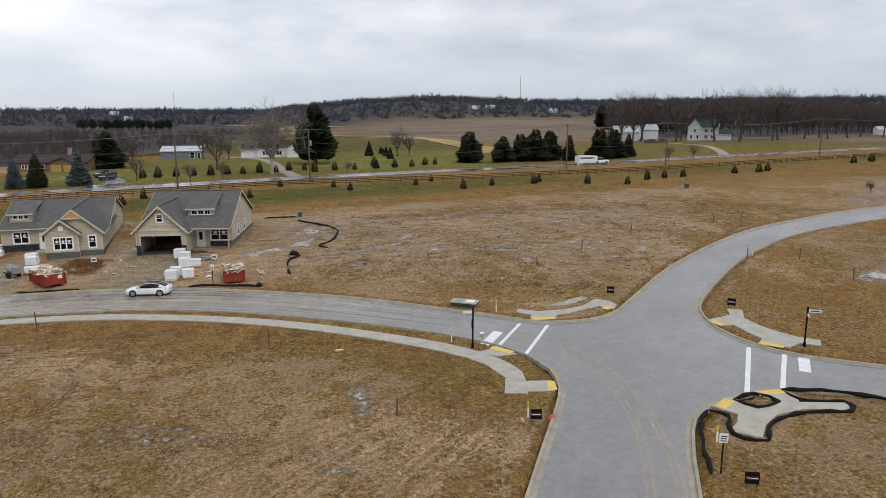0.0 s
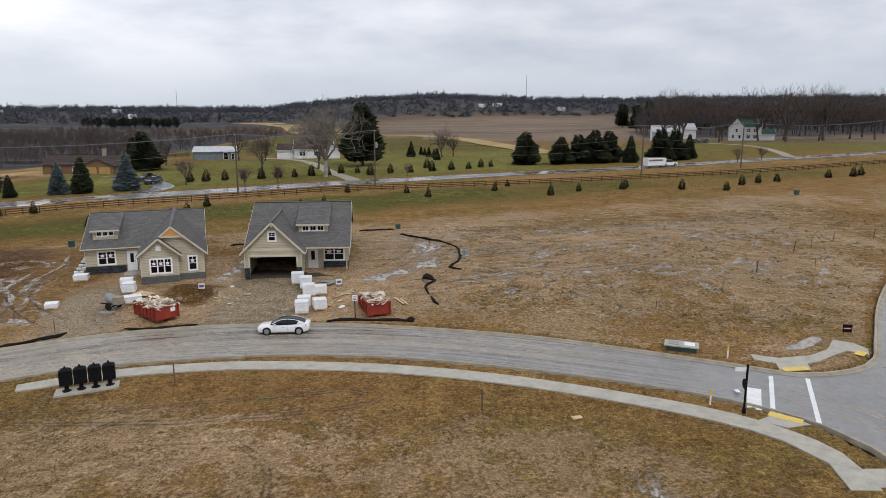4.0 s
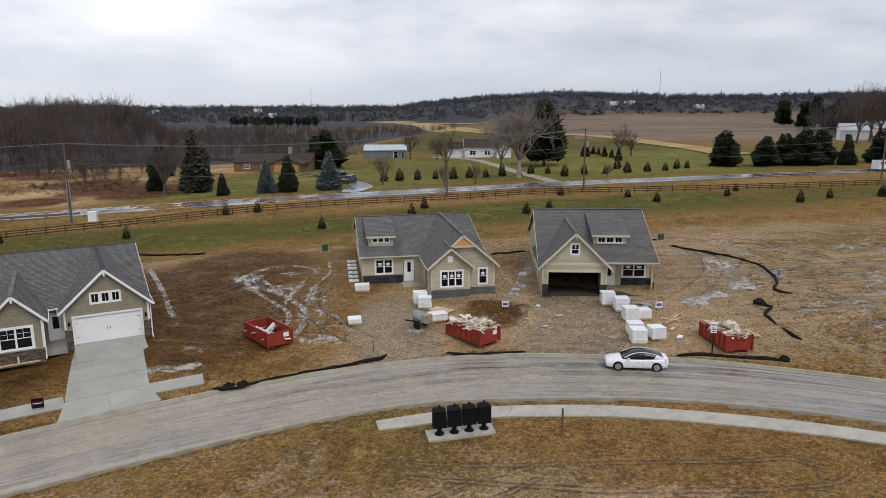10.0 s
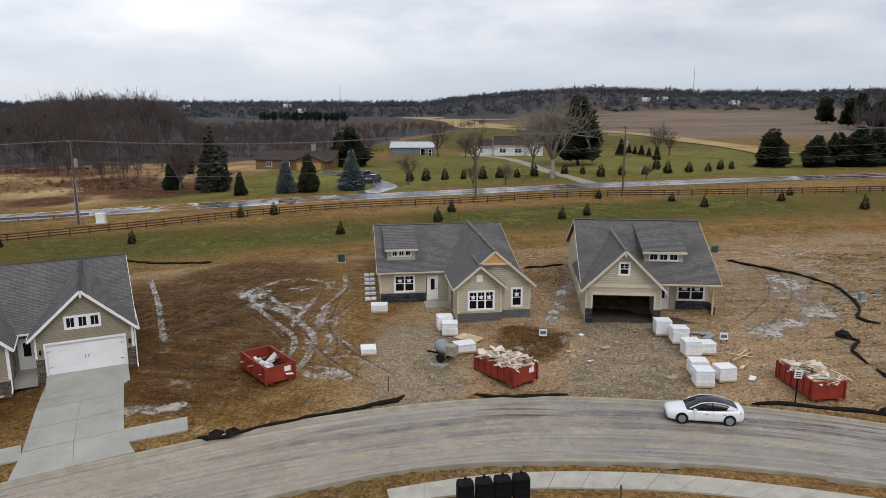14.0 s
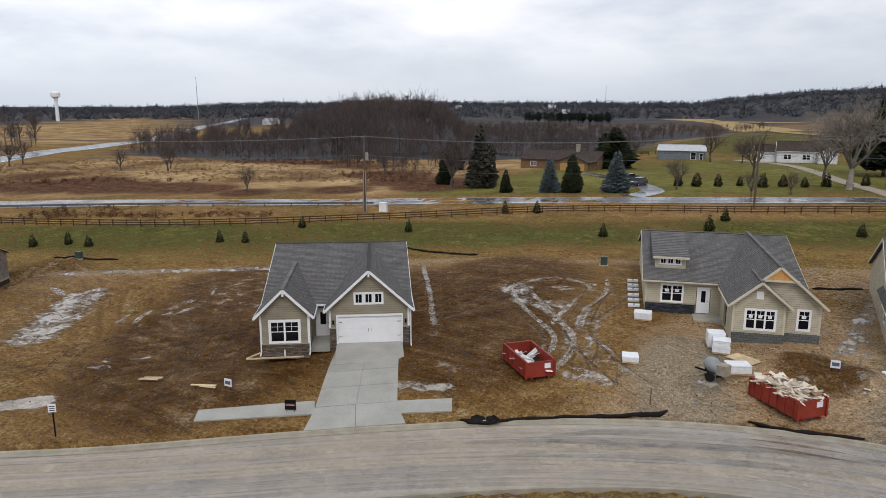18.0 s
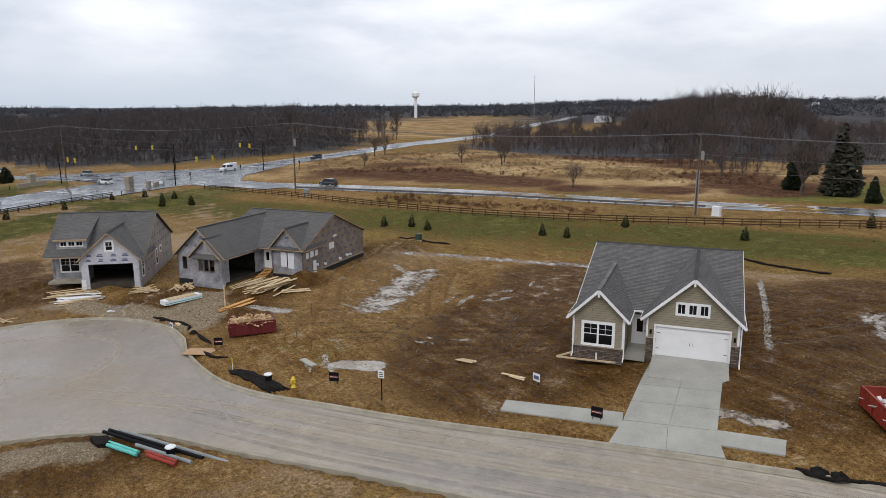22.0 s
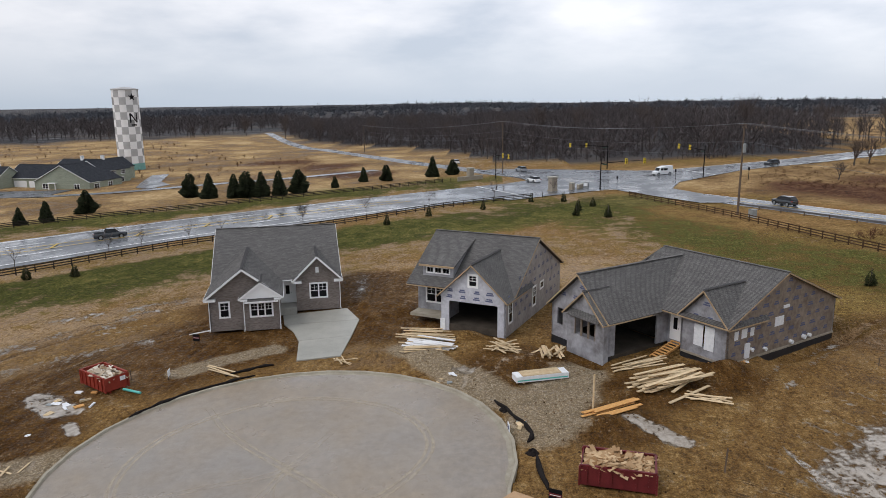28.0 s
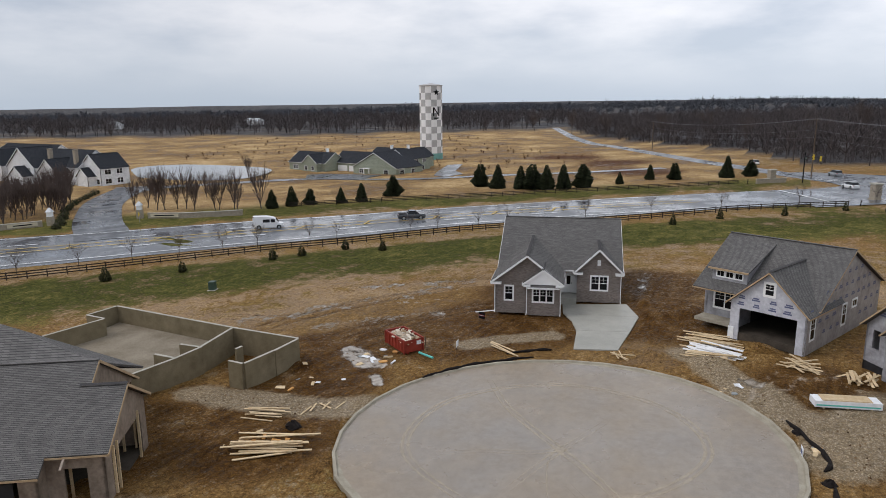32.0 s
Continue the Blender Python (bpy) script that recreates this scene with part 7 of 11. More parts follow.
for box in ((-0.4, 0.7, -0.5, 0.0, 2.5, 2.72), (8.0, 8.9, 4.6, 5.1, 2.5, 2.72), (12.3, 13.2, 4.6, 5.1, 2.5, 2.72), (3.0, 3.7, -1.0, -0.5, 2.5, 2.68), (6.2, 6.9, -1.0, -0.5, 2.5, 2.68)):
    part("eave_return", Build().box(*box), M_WHITE, F)
for x, y in ((0.02, -0.12), (3.3, -0.62), (6.7, -0.6), (12.9, 4.95)):
    downpipe(F, x, y, -0.5, ZE - 0.2)
part("drain_pipe", Build().bar((0, -0.3, -0.35), (-1.9, -0.7, -0.5), 0.09, 0.09), M_WHITE, F)
part("porch_slab", Build().box(6.6, 8.3, 4.2, 6.4, -0.7, 0.0), M_CONC_NEW, F)

# unfinished house close by, seen from its roof side
G = house_at(-86.5, 7.27, -1.05, 124.8, "unfinished grey-sheathed house with a shingled roof and open garage end")
wall(G, "wall", (-3.4, 0.35), (-0.35, 0.35), -0.5, 3.25, M_WRAP_TAN, [(0.9, 2.1, -0.5, 2.3)])
wall(G, "wall", (-18, -0.6), (-3.4, -0.6), -0.5, 2.75, M_WRAP_TAN, [(8.5, 13.6, -0.3, 2.3)])
wall(G, "wall", (-3.4, -0.6), (-3.4, 0.35), -0.5, 2.75, M_WRAP_TAN)
wall(G, "wall", (-0.35, 0.35), (-0.35, 7.55), -0.5, 3.25, M_WRAP_TAN, [(1.0, 6.2, -0.5, 2.45)])
wall(G, "wall", (-0.35, 7.55), (-3.0, 7.55), -0.5, 3.25, M_WRAP_TAN)
wall(G, "wall", (-2.6, 7.55), (-2.6, 11.8), -0.5, 2.75, M_WRAP_TAN)
wall(G, "wall", (-2.6, 11.8), (-18, 11.8), -0.5, 2.75, M_WRAP_TAN)
wall(G, "wall", (-18, 11.8), (-18, -0.6), -0.5, 2.75, M_WRAP_TAN)
part("sheet", Build().box(-18, -4.6, -0.68, -0.64, -0.4, 2.2), M_BLACK_FND, G, "dark window wall sheeted in black")
gable(G, (-0.35, 0.35), (-0.35, 7.55), 3.25, 2.05, M_WRAP_TAN)
part("gable", Build().prism([(-2.2, -0.6, 2.75), (-2.2, 11.8, 2.75), (-2.2, 5.6, 6.3)], (-0.12, 0, 0)), M_WRAP_TAN, G)
# the wing's roof and the main roof share their near slope
plane(G, "roof", [(-3.2, 0, 3.23), (0, 0, 3.23), (0, 3.96, 5.53), (-3.2, 3.96, 5.53)], M_SHINGLE)
plane(G, "roof", [(0, 7.92, 3.23), (-3.2, 7.92, 3.23), (-3.2, 3.96, 5.53), (0, 3.96, 5.53)], M_SHINGLE)
plane(G, "roof", [(-18.4, -1, 2.62), (-3.2, -1, 2.62), (-3.2, 3.9, 5.46), (-2.0, 3.9, 5.46), (-2.0, 5.6, 6.45), (-18.4, 5.6, 6.45)], M_SHINGLE)
plane(G, "roof", [(-2.0, 12.2, 2.62), (-18.4, 12.2, 2.62), (-18.4, 5.6, 6.45), (-2.0, 5.6, 6.45)], M_SHINGLE)
plane(G, "roof", [(-18.4, 5.6, 6.3), (-2.2, 5.6, 6.3), (-9.9, 10.8, 7.4), (-18.4, 10.8, 7.4)], M_SHINGLE)
plane(G, "roof", [(-2.2, 5.6, 6.3), (-2.2, 14, 2.7), (-9.9, 10.8, 7.4)], M_SHINGLE)
plane(G, "roof", [(-2.2, 14, 2.7), (-18.4, 16, 2.7), (-18.4, 10.8, 7.4), (-9.9, 10.8, 7.4)], M_SHINGLE)
for a_, b_ in (((0, 0, 3.12), (0, 3.96, 5.42)), ((0, 7.92, 3.12), (0, 3.96, 5.42)), ((-2.0, 3.9, 5.36), (-2.0, 5.6, 6.35)), ((-2.0, 12.2, 2.52), (-2.0, 5.6, 6.35))):
    board(G, a_, b_, M_RAW, 0.06, 0.16, "rake_board")
for a_, b_ in (((-3.2, 0, 3.1), (0, 0, 3.1)), ((-18.4, -1, 2.5), (-3.2, -1, 2.5)), ((0, 7.92, 3.1), (-3.2, 7.92, 3.1))):
    board(G, a_, b_, M_RAW, 0.05, 0.1, "fascia")
part("ridge_cap", Build().bar((-18.4, 5.6, 6.47), (-2.0, 5.6, 6.47), 0.3, 0.05), M_SHINGLE, G)
part("ridge_cap", Build().bar((-2.6, 3.96, 5.55), (0, 3.96, 5.55), 0.3, 0.05), M_SHINGLE, G)
for x_, y_ in ((-0.3, 1.5), (-0.3, 2.1), (-0.3, 5.9), (-2.6, 1.4), (-1.5, 6.6), (-0.9, 7.0)):
    part("stud", Build().box(x_ - 0.07, x_ + 0.07, y_ - 0.05, y_ + 0.05, -0.3, 2.9), M_LUMBER, G)
part("floor", Build().box(-17.8, -0.5, 0.5, 7.4, -0.5, -0.1), M_GARAGE, G)

# ---------------------------------------------------------------- drives
def drive(label, quads):
    d = thing("driveway", label, "driveway", kind="structure")
    for q in quads:
        part("slab", slab(q, 0.06, 0.3), M_CONC_NEW, d)


def lerp2(a, b, t):
    return np.array(a, float) * (1 - t) + np.array(b, float) * t


qa = []
for i in range(4):
    l0, l1, r0, r1 = lerp2((-68.6, 59.0), (-73.75, 67.0), i / 4), lerp2((-68.6, 59.0), (-73.75, 67.0), (i + 1) / 4 - 0.004), lerp2((-64.4, 62.2), (-69.95, 70.0), i / 4), lerp2((-64.4, 62.2), (-69.95, 70.0), (i + 1) / 4 - 0.004)
    m0, m1 = (l0 + r0) / 2, (l1 + r1) / 2
    g = (r0 - l0) * 0.0012
    qa += [[l0, m0 - g, m1 - g, l1], [m0 + g, r0, r1, m1 + g]]
qa += [[(-67.3, 56.55), (-64.83, 58.48), (-66.53, 60.53), (-68.55, 58.95)], [(-64.82, 58.49), (-62.4, 60.35), (-64.45, 62.1), (-66.52, 60.54)]]
drive("damp new concrete driveway up to the white garage door", qa)
drive("new curved concrete driveway beside the brick house", [[(-121.1, 22.0), (-122.2, 25.6), (-127.6, 25.4), (-126.3, 20.7)], [(-126.35, 20.66), (-127.65, 25.4), (-132.7, 25.1), (-131.3, 17.8), (-129.2, 19.3)], [(-131.35, 17.75), (-132.75, 25.1), (-137.0, 22.9), (-134.7, 16.6)]])

# ---------------------------------------------------------------- vehicles
def loft(b, secs):
    """Joins rings of equal length."""
    k, n = len(b.v), len(secs[0])
    for s in secs:
        b.v += [tuple(p) for p in s]
    for i in range(len(secs) - 1):
        for j in range(n):
            b.f.append((k + i * n + j, k + i * n + (j + 1) % n, k + (i + 1) * n + (j + 1) % n, k + (i + 1) * n + j))
    b.f += [tuple(k + j for j in reversed(range(n))), tuple(k + (len(secs) - 1) * n + j for j in range(n))]
    return b


def ring(x, w, z0, z1, crown=0.04, tuck=0.9):
    zm = z0 + (z1 - z0) * 0.55
    return [(x, -w * tuck, z0), (x, -w, z0 + 0.16), (x, -w, zm), (x, -w * 0.93, z1 - 0.02), (x, -w * 0.5, z1 + crown * 0.8), (x, 0, z1 + crown), (x, w * 0.5, z1 + crown * 0.8), (x, w * 0.93, z1 - 0.02), (x, w, zm), (x, w, z0 + 0.16), (x, w * tuck, z0)]


def wheel(car, x, y, r, w=0.22):
    m = Matrix.Translation((x, y, r)) @ Matrix.Rotation(radians(90), 4, "X")
    t = part("wheel", Build().lathe([(r * 0.7, -w / 2), (r * 0.94, -w / 2), (r, -w / 4), (r, w / 4), (r * 0.94, w / 2), (r * 0.7, w / 2)], 20, m), M_TYRE, car, smooth=True)
    rim = Build().lathe([(r * 0.7, -w / 2 - 0.005), (r * 0.72, -w / 2 - 0.01), (r * 0.72, w / 2 + 0.01), (r * 0.7, w / 2 + 0.005)], 20, m)
    part("rim", rim, M_GREY, t)
    for k in range(5):
        a = 2 * math.pi * k / 5
        for s in (-1, 1):
            p, q = m @ Vector((0, 0, s * (w / 2 + 0.014))), m @ Vector((r * 0.66 * math.cos(a), r * 0.66 * math.sin(a), s * (w / 2 + 0.014)))
            part("spoke", Build().bar(p, q, 0.06, 0.02, (0, 1, 0)), M_GALV, t)


def vehicle(name, label, m, stations, cabin, paint, glassy, wheels, wr, roof=None, lamps=True, half=0.9):
    """Body lofted from stations (x, half width, low, high), cabin from (x, half width, base, top)."""
    v = thing(name, label, "car" if name != "van" else "van", m, "vehicles")
    body = part("body", loft(Build(), [ring(*s) for s in stations]), paint, v, smooth=False)
    cab = part("cabin_glass", loft(Build(), [[(x, -w, z0), (x, -w * tw, z1), (x, -w * tw * 0.5, z1 + 0.03), (x, w * tw * 0.5, z1 + 0.03), (x, w * tw, z1), (x, w, z0)] for x, w, z0, z1, tw in cabin]), glassy, v)
    if roof:
        part("roof_panel", loft(Build(), [[(x, -w, z), (x, -w, z + 0.03), (x, 0, z + 0.05), (x, w, z + 0.03), (x, w, z)] for x, w, z in roof]), paint, v)
    for x in wheels:
        for s in (-1, 1):
            wheel(v, x, s * (half - 0.055), wr)
        for s in (-1, 1):
            # Black disc puts the dark of the arch hollow on the flat body side.
            part("wheel_arch", Build().lathe([(wr * 1.2, -0.02), (wr * 1.2, 0.02)], 20, Matrix.Translation((x, s * (half + 0.012), wr + 0.02)) @ Matrix.Rotation(radians(90), 4, "X")), M_BLACK, v)
    if lamps:
        x0, x1 = stations[0][0], stations[-1][0]
        zf, zb = stations[1][3] - 0.08, stations[-2][3] - 0.12
        for s in (-1, 1):
            part("headlight", Build().box(x0 + 0.05, x0 + 0.32, s * half * 0.78 - 0.12, s * half * 0.78 + 0.12, zf - 0.08, zf + 0.05), M_GLASS, v)
            part("tail_light", Build().box(x1 - 0.22, x1 + 0.01, s * half * 0.8 - 0.14, s * half * 0.8 + 0.14, zb - 0.08, zb + 0.06), M_CARRED, v)
            part("mirror", Build().box(cabin[0][0] + 0.35, cabin[0][0] + 0.55, s * (half + 0.04) - 0.09, s * (half + 0.04) + 0.09, cabin[0][2] + 0.02, cabin[0][2] + 0.16), paint, v)
    return v


def glide(rows, k=4):
    """Rounds a list of stations off into k times as many."""
    r = [rows[0]] + list(rows) + [rows[-1]]
    out = []
    for i in range(1, len(r) - 2):
        for j in range(k):
            t = j / k
            out.append(tuple(0.5 * (2 * p1 + (p2 - p0) * t + (2 * p0 - 5 * p1 + 4 * p2 - p3) * t * t + (3 * p1 - p0 - 3 * p2 + p3) * t ** 3) for p0, p1, p2, p3 in zip(r[i - 1], r[i], r[i + 1], r[i + 2])))
    return out + [tuple(rows[-1])]


def sedan(m, paint, label):
    """Saloon with a smooth lofted body and an all-glass roof."""
    v = thing("car", label, "car", m, "vehicles")
    secs = glide([(-2.34, 0.5, 0.36, 0.56), (-2.26, 0.74, 0.24, 0.66), (-2.0, 0.86, 0.2, 0.76), (-1.45, 0.91, 0.19, 0.85), (-0.8, 0.92, 0.18, 0.9), (0.4, 0.92, 0.18, 0.93), (1.4, 0.92, 0.19, 0.97), (2.0, 0.88, 0.24, 1.0), (2.26, 0.78, 0.32, 0.98), (2.34, 0.66, 0.42, 0.88)])
    rings = []
    for x, w, z0, z1 in secs:
        h = z1 - z0
        left = [(x, -w * 0.86, z0), (x, -w * 0.97, z0 + 0.08 * h), (x, -w, z0 + 0.3 * h), (x, -w * 0.995, z0 + 0.55 * h), (x, -w * 0.97, z0 + 0.78 * h), (x, -w * 0.91, z0 + 0.92 * h), (x, -w * 0.8, z1), (x, -w * 0.45, z1 + 0.03)]
        rings.append(left + [(x, 0, z1 + 0.045)] + [(a_, -b_, c_) for a_, b_, c_ in reversed(left)])
    part("body", loft(Build(), rings), paint, v, smooth=True)
    cab = glide([(-1.15, 0.74, 0.86, 0.9, 0.95), (-0.75, 0.79, 0.88, 1.12, 0.86), (-0.25, 0.82, 0.9, 1.34, 0.77), (0.3, 0.83, 0.92, 1.41, 0.74), (0.9, 0.82, 0.94, 1.37, 0.74), (1.5, 0.77, 0.96, 1.22, 0.78), (1.95, 0.68, 0.98, 1.03, 0.9)])
    shape = [[(x, -w, z0), (x, -w * (1 + tw) / 2 - 0.01, (z0 + z1) / 2), (x, -w * tw, z1 - 0.03), (x, -w * tw * 0.8, z1 + 0.01), (x, 0, z1 + 0.04), (x, w * tw * 0.8, z1 + 0.01), (x, w * tw, z1 - 0.03), (x, w * (1 + tw) / 2 + 0.01, (z0 + z1) / 2), (x, w, z0)] for x, w, z0, z1, tw in cab]
    part("cabin_glass", loft(Build(), shape), M_CARGLASS, v, "black glass roof and windows", smooth=True)
    for s in (-1, 1):
        rail = Build()
        tops = [(x, s * (w * tw + 0.005), z1 - 0.025) for x, w, z0, z1, tw in cab]
        for p, q in zip(tops[2:-1], tops[3:]):
            rail.bar(p, q, 0.06, 0.045)
        part("roof_rail", rail, paint, v)
        part("rear_pillar", Build().prism([(1.25, s * 0.74, 1.0), (1.9, s * 0.7, 1.0), (1.72, s * 0.66, 1.12), (1.42, s * 0.62, 1.22)], (0, s * 0.05, 0)), paint, v)
        part("middle_pillar", Build().bar((0.36, s * 0.835, 0.93), (0.42, s * 0.64, 1.39), 0.06, 0.03, (0, 1, 0)), M_BLACK, v)
        for x in (-0.72, 0.42, 1.3):
            part("door_seam", Build().box(x, x + 0.012, s * 0.918 - 0.006, s * 0.918 + 0.006, 0.32, 0.74), M_GREY, v)
        for x in (-0.05, 1.0):
            part("door_handle", Build().box(x, x + 0.2, s * 0.912 - 0.012, s * 0.912 + 0.012, 0.7, 0.73), M_GREY, v)
        part("mirror", Build().box(-0.78, -0.6, s * 0.95 - 0.09, s * 0.95 + 0.09, 0.9, 1.02), paint, v)
        part("headlight", Build().prism([(-2.2, s * 0.56, 0.645), (-1.85, s * 0.76, 0.755), (-1.86, s * 0.82, 0.7), (-2.16, s * 0.72, 0.61)], (0, 0, 0.02)), M_GLASS, v)
        part("tail_light", Build().prism([(2.05, s * 0.86, 0.78), (2.31, s * 0.72, 0.78), (2.29, s * 0.66, 0.9), (2.03, s * 0.8, 0.92)], (0, 0, 0.05)), M_CARRED, v)
        part("sill", Build().box(-1.05, 1.05, s * 0.86 - 0.03, s * 0.86 + 0.03, 0.15, 0.24), M_BLACK, v)
        for x in (-1.44, 1.43):
            # Black lip and disc paint the dark hollow round each wheel.
            part("wheel_arch", Build().lathe([(0.36, -0.02), (0.385, -0.02), (0.385, 0.02), (0.36, 0.02)], 24, Matrix.Translation((x, s * 0.905, 0.345)) @ Matrix.Rotation(radians(90), 4, "X")), M_BLACK, v)
            part("arch_shade_disc", Build().lathe([(0.05, -0.012), (0.37, -0.012), (0.37, 0.012), (0.05, 0.012)], 24, Matrix.Translation((x, s * 0.915, 0.345)) @ Matrix.Rotation(radians(90), 4, "X")), M_BLACK, v)
            wheel(v, x, s * 0.83, 0.335)
    part("front_intake", Build().box(-2.34, -2.2, -0.5, 0.5, 0.24, 0.32), M_BLACK, v)
    return v


def at(x, y, rz=0.0, dz=0.0, rx=0.0, ry=0.0):
    return pose(x, y, (H(x, y) if inside(STREET, [x], [y])[0] else GZ(x, y)) + dz, rx, ry, rz)


sedan(at(-30.45, 70.1, 3, -0.12) @ Matrix.Scale(0.95, 4), M_CARWHITE, "white electric saloon with a dark glass roof parked at the kerb")

# ---------------------------------------------------------------- skips, pallets, heaps
def debris(parent, L, W, z, seed, mat, n=90, big=1.0, name="debris"):
    rng, b = random.Random(seed), Build()
    for i in range(n):
        x, y = rng.uniform(-L, L) * 0.46, rng.uniform(-W, W) * 0.44
        heap = z + 0.35 * (1 - (2 * x / L) ** 2) * rng.random()
        m = Matrix.Translation((x, y, heap)) @ Euler((rng.uniform(-0.5, 0.5), rng.uniform(-0.5, 0.5), rng.uniform(0, 6.3))).to_matrix().to_4x4()
        a, c = rng.uniform(0.1, 0.6) * big, rng.uniform(0.04, 0.25) * big
        b.box(-a, a, -c, c, -0.02, 0.02, m)
    ob = part(name, b, mat, parent, "heaped building waste")
    ob["kind"] = "stuff"
    return ob


M_DEBRIS = island("mixed_debris", (0.3, 0.2, 0.11), (0.78, 0.72, 0.62))
M_DEBRIS_T = island("timber_offcuts", (0.26, 0.14, 0.06), (0.62, 0.45, 0.27))
M_DEBRIS_W = island("pale_bags", (0.5, 0.5, 0.48), (0.85, 0.85, 0.85))


def skip(x, y, rz, mat, label, L=3.9, W=2.1, hgt=1.25, fill=M_DEBRIS, seed=1, lvl=0.95, n=110):
    s = thing("dumpster", label, "dumpster", at(x, y, rz, 0.04), "site dumpsters")
    for k in (-1, 1):
        part("side_panel", Build().box(-L / 2, L / 2, k * W / 2 - 0.03, k * W / 2 + 0.03, 0.16, hgt), mat, s)
        part("end_panel", Build().box(k * L / 2 - 0.03, k * L / 2 + 0.03, -W / 2 + 0.03, W / 2 - 0.03, 0.16, hgt), mat, s)
        part("skid", Build().box(-L / 2 - 0.1, L / 2 + 0.1, k * W * 0.3 - 0.06, k * W * 0.3 + 0.06, 0.0, 0.16), mat, s)
        part("top_rail", Build().box(-L / 2 - 0.04, L / 2 + 0.04, k * W / 2 - 0.06, k * W / 2 + 0.06, hgt, hgt + 0.09), mat, s)
        for i in range(6):
            u = -L / 2 + L * (i + 0.5) / 6
            part("rib", Build().box(u - 0.04, u + 0.04, k * (W / 2 + 0.065) - 0.035, k * (W / 2 + 0.065) + 0.035, 0.2, hgt), mat, s)
        for u in (-L / 2 - 0.06, L / 2 + 0.06):
            part("corner_post", Build().box(u - 0.05, u + 0.05, k * W / 2 - 0.06, k * W / 2 + 0.06, 0.1, hgt), mat, s)
    part("floor_plate", Build().box(-L / 2 + 0.03, L / 2 - 0.03, -W / 2 + 0.03, W / 2 - 0.03, 0.14, 0.2), mat, s)
    part("end_rail", Build().box(L / 2 - 0.06, L / 2 + 0.06, -W / 2, W / 2, hgt + 0.002, hgt + 0.09), mat, s)
    part("notice", Build().box(-L / 2 - 0.05, -L / 2 - 0.035, -0.75, -0.3, 0.75, 1.1), M_PLASTIC, s, "white notice plate")
    if fill:
        part("fill", Build().box(-L / 2 + 0.05, L / 2 - 0.05, -W / 2 + 0.05, W / 2 - 0.05, 0.2, lvl - 0.1), M_DARK, s)
        debris(s, L, W, lvl, seed, fill, n)
    return s


skip(-59.0, 70.4, 140, M_RED, "open rusty red dumpster part-filled with white bags", fill=M_DEBRIS_W, seed=2, lvl=0.55, n=26)
skip(-42.9, 73.6, 140, M_RED, "red dumpster heaped with pale boards and plaster waste", seed=3, lvl=1.2, n=230)
skip(-23.1, 75.2, -72, M_RED, "red dumpster full of timber offcuts beside the kerb", seed=4, lvl=1.15, n=200)
skip(-101.6, 45.8, 79, M_MAROON, "maroon dumpster full of timber and cardboard on mud", fill=M_DEBRIS_T, seed=5, lvl=1.1, n=170)
skip(-115.9, 7.9, 239, M_RED, "small red dumpster of rubbish on bare earth", seed=6, lvl=1.0, n=90, L=3.5, W=1.9)


def pallet(x, y, rz, label, w=1.15, d=1.0, layers=5, seed=0, h=0.17):
    """A wrapped stack on a pallet, in uneven layers."""
    rng = random.Random(seed)
    p = thing("pallet_stack", label, "pallet", at(x, y, rz, 0.03), "wrapped stacks")
    base = Build()
    for k in (-1, 0, 1):
        base.box(-w / 2, w / 2, k * d * 0.42 - 0.05, k * d * 0.42 + 0.05, 0, 0.1)
    part("pallet_base", base.box(-w / 2, w / 2, -d / 2, d / 2, 0.1, 0.13), M_LUMBER, p)
    for i in range(layers):
        e = [rng.uniform(-0.03, 0.03) for _ in range(4)]
        part("layer", Build().box(-w / 2 + e[0], w / 2 + e[1], -d / 2 + e[2], d / 2 + e[3], 0.13 + i * h + 0.008, 0.13 + (i + 1) * h - 0.008), M_PLASTIC, p)
    part("wrap", Build().box(-w / 2 - 0.01, w / 2 + 0.01, -d / 2 - 0.01, d / 2 + 0.01, 0.13 + layers * h - 0.004, 0.15 + layers * h), M_PLASTIC, p)
    return p


for i, (x, y, rz, n) in enumerate(((-31.7, 82.4, 8, 6), (-30.6, 81.1, 10, 6), (-30.0, 79.2, 14, 6), (-28.9, 79.7, 14, 4), (-29.9, 76.3, 8, 5), (-29.8, 74.6, 8, 6), (-28.3, 75.6, 20, 5))):
    pallet(x, y, rz, "white-wrapped stack of stone veneer on a pallet", 1.2, 1.1, n, i)
for i, (x, y, rz, n, w) in enumerate(((-48.6, 80.6, 20, 6, 1.2), (-48.0, 79.7, 12, 5, 1.2), (-46.3, 76.6, 30, 3, 1.5), (-55.2, 84.5, 15, 3, 1.4), (-53.2, 75.0, 20, 2, 1.1))):
    pallet(x, y, rz, "white-wrapped stack of siding material on a pallet", w, 1.1, n, 20 + i)
for i, (x, y) in enumerate(((-56.9, 87.4), (-57.4, 88.9), (-57.9, 90.4), (-58.4, 91.9), (-58.9, 93.4), (-59.4, 94.9))):
    b = thing("shingle_bundle", "small white bundle laid beside the house wall", "bundle", at(x, y, 20, 0.03), "bundles in a row")
    part("wrapper", Build().box(-0.5, 0.5, -0.25, 0.25, 0, 0.2), M_PLASTIC, b)
    part("strap", Build().box(-0.08, 0.08, -0.255, 0.255, 0.201, 0.208), M_GREY, b)

BOARDS = {}


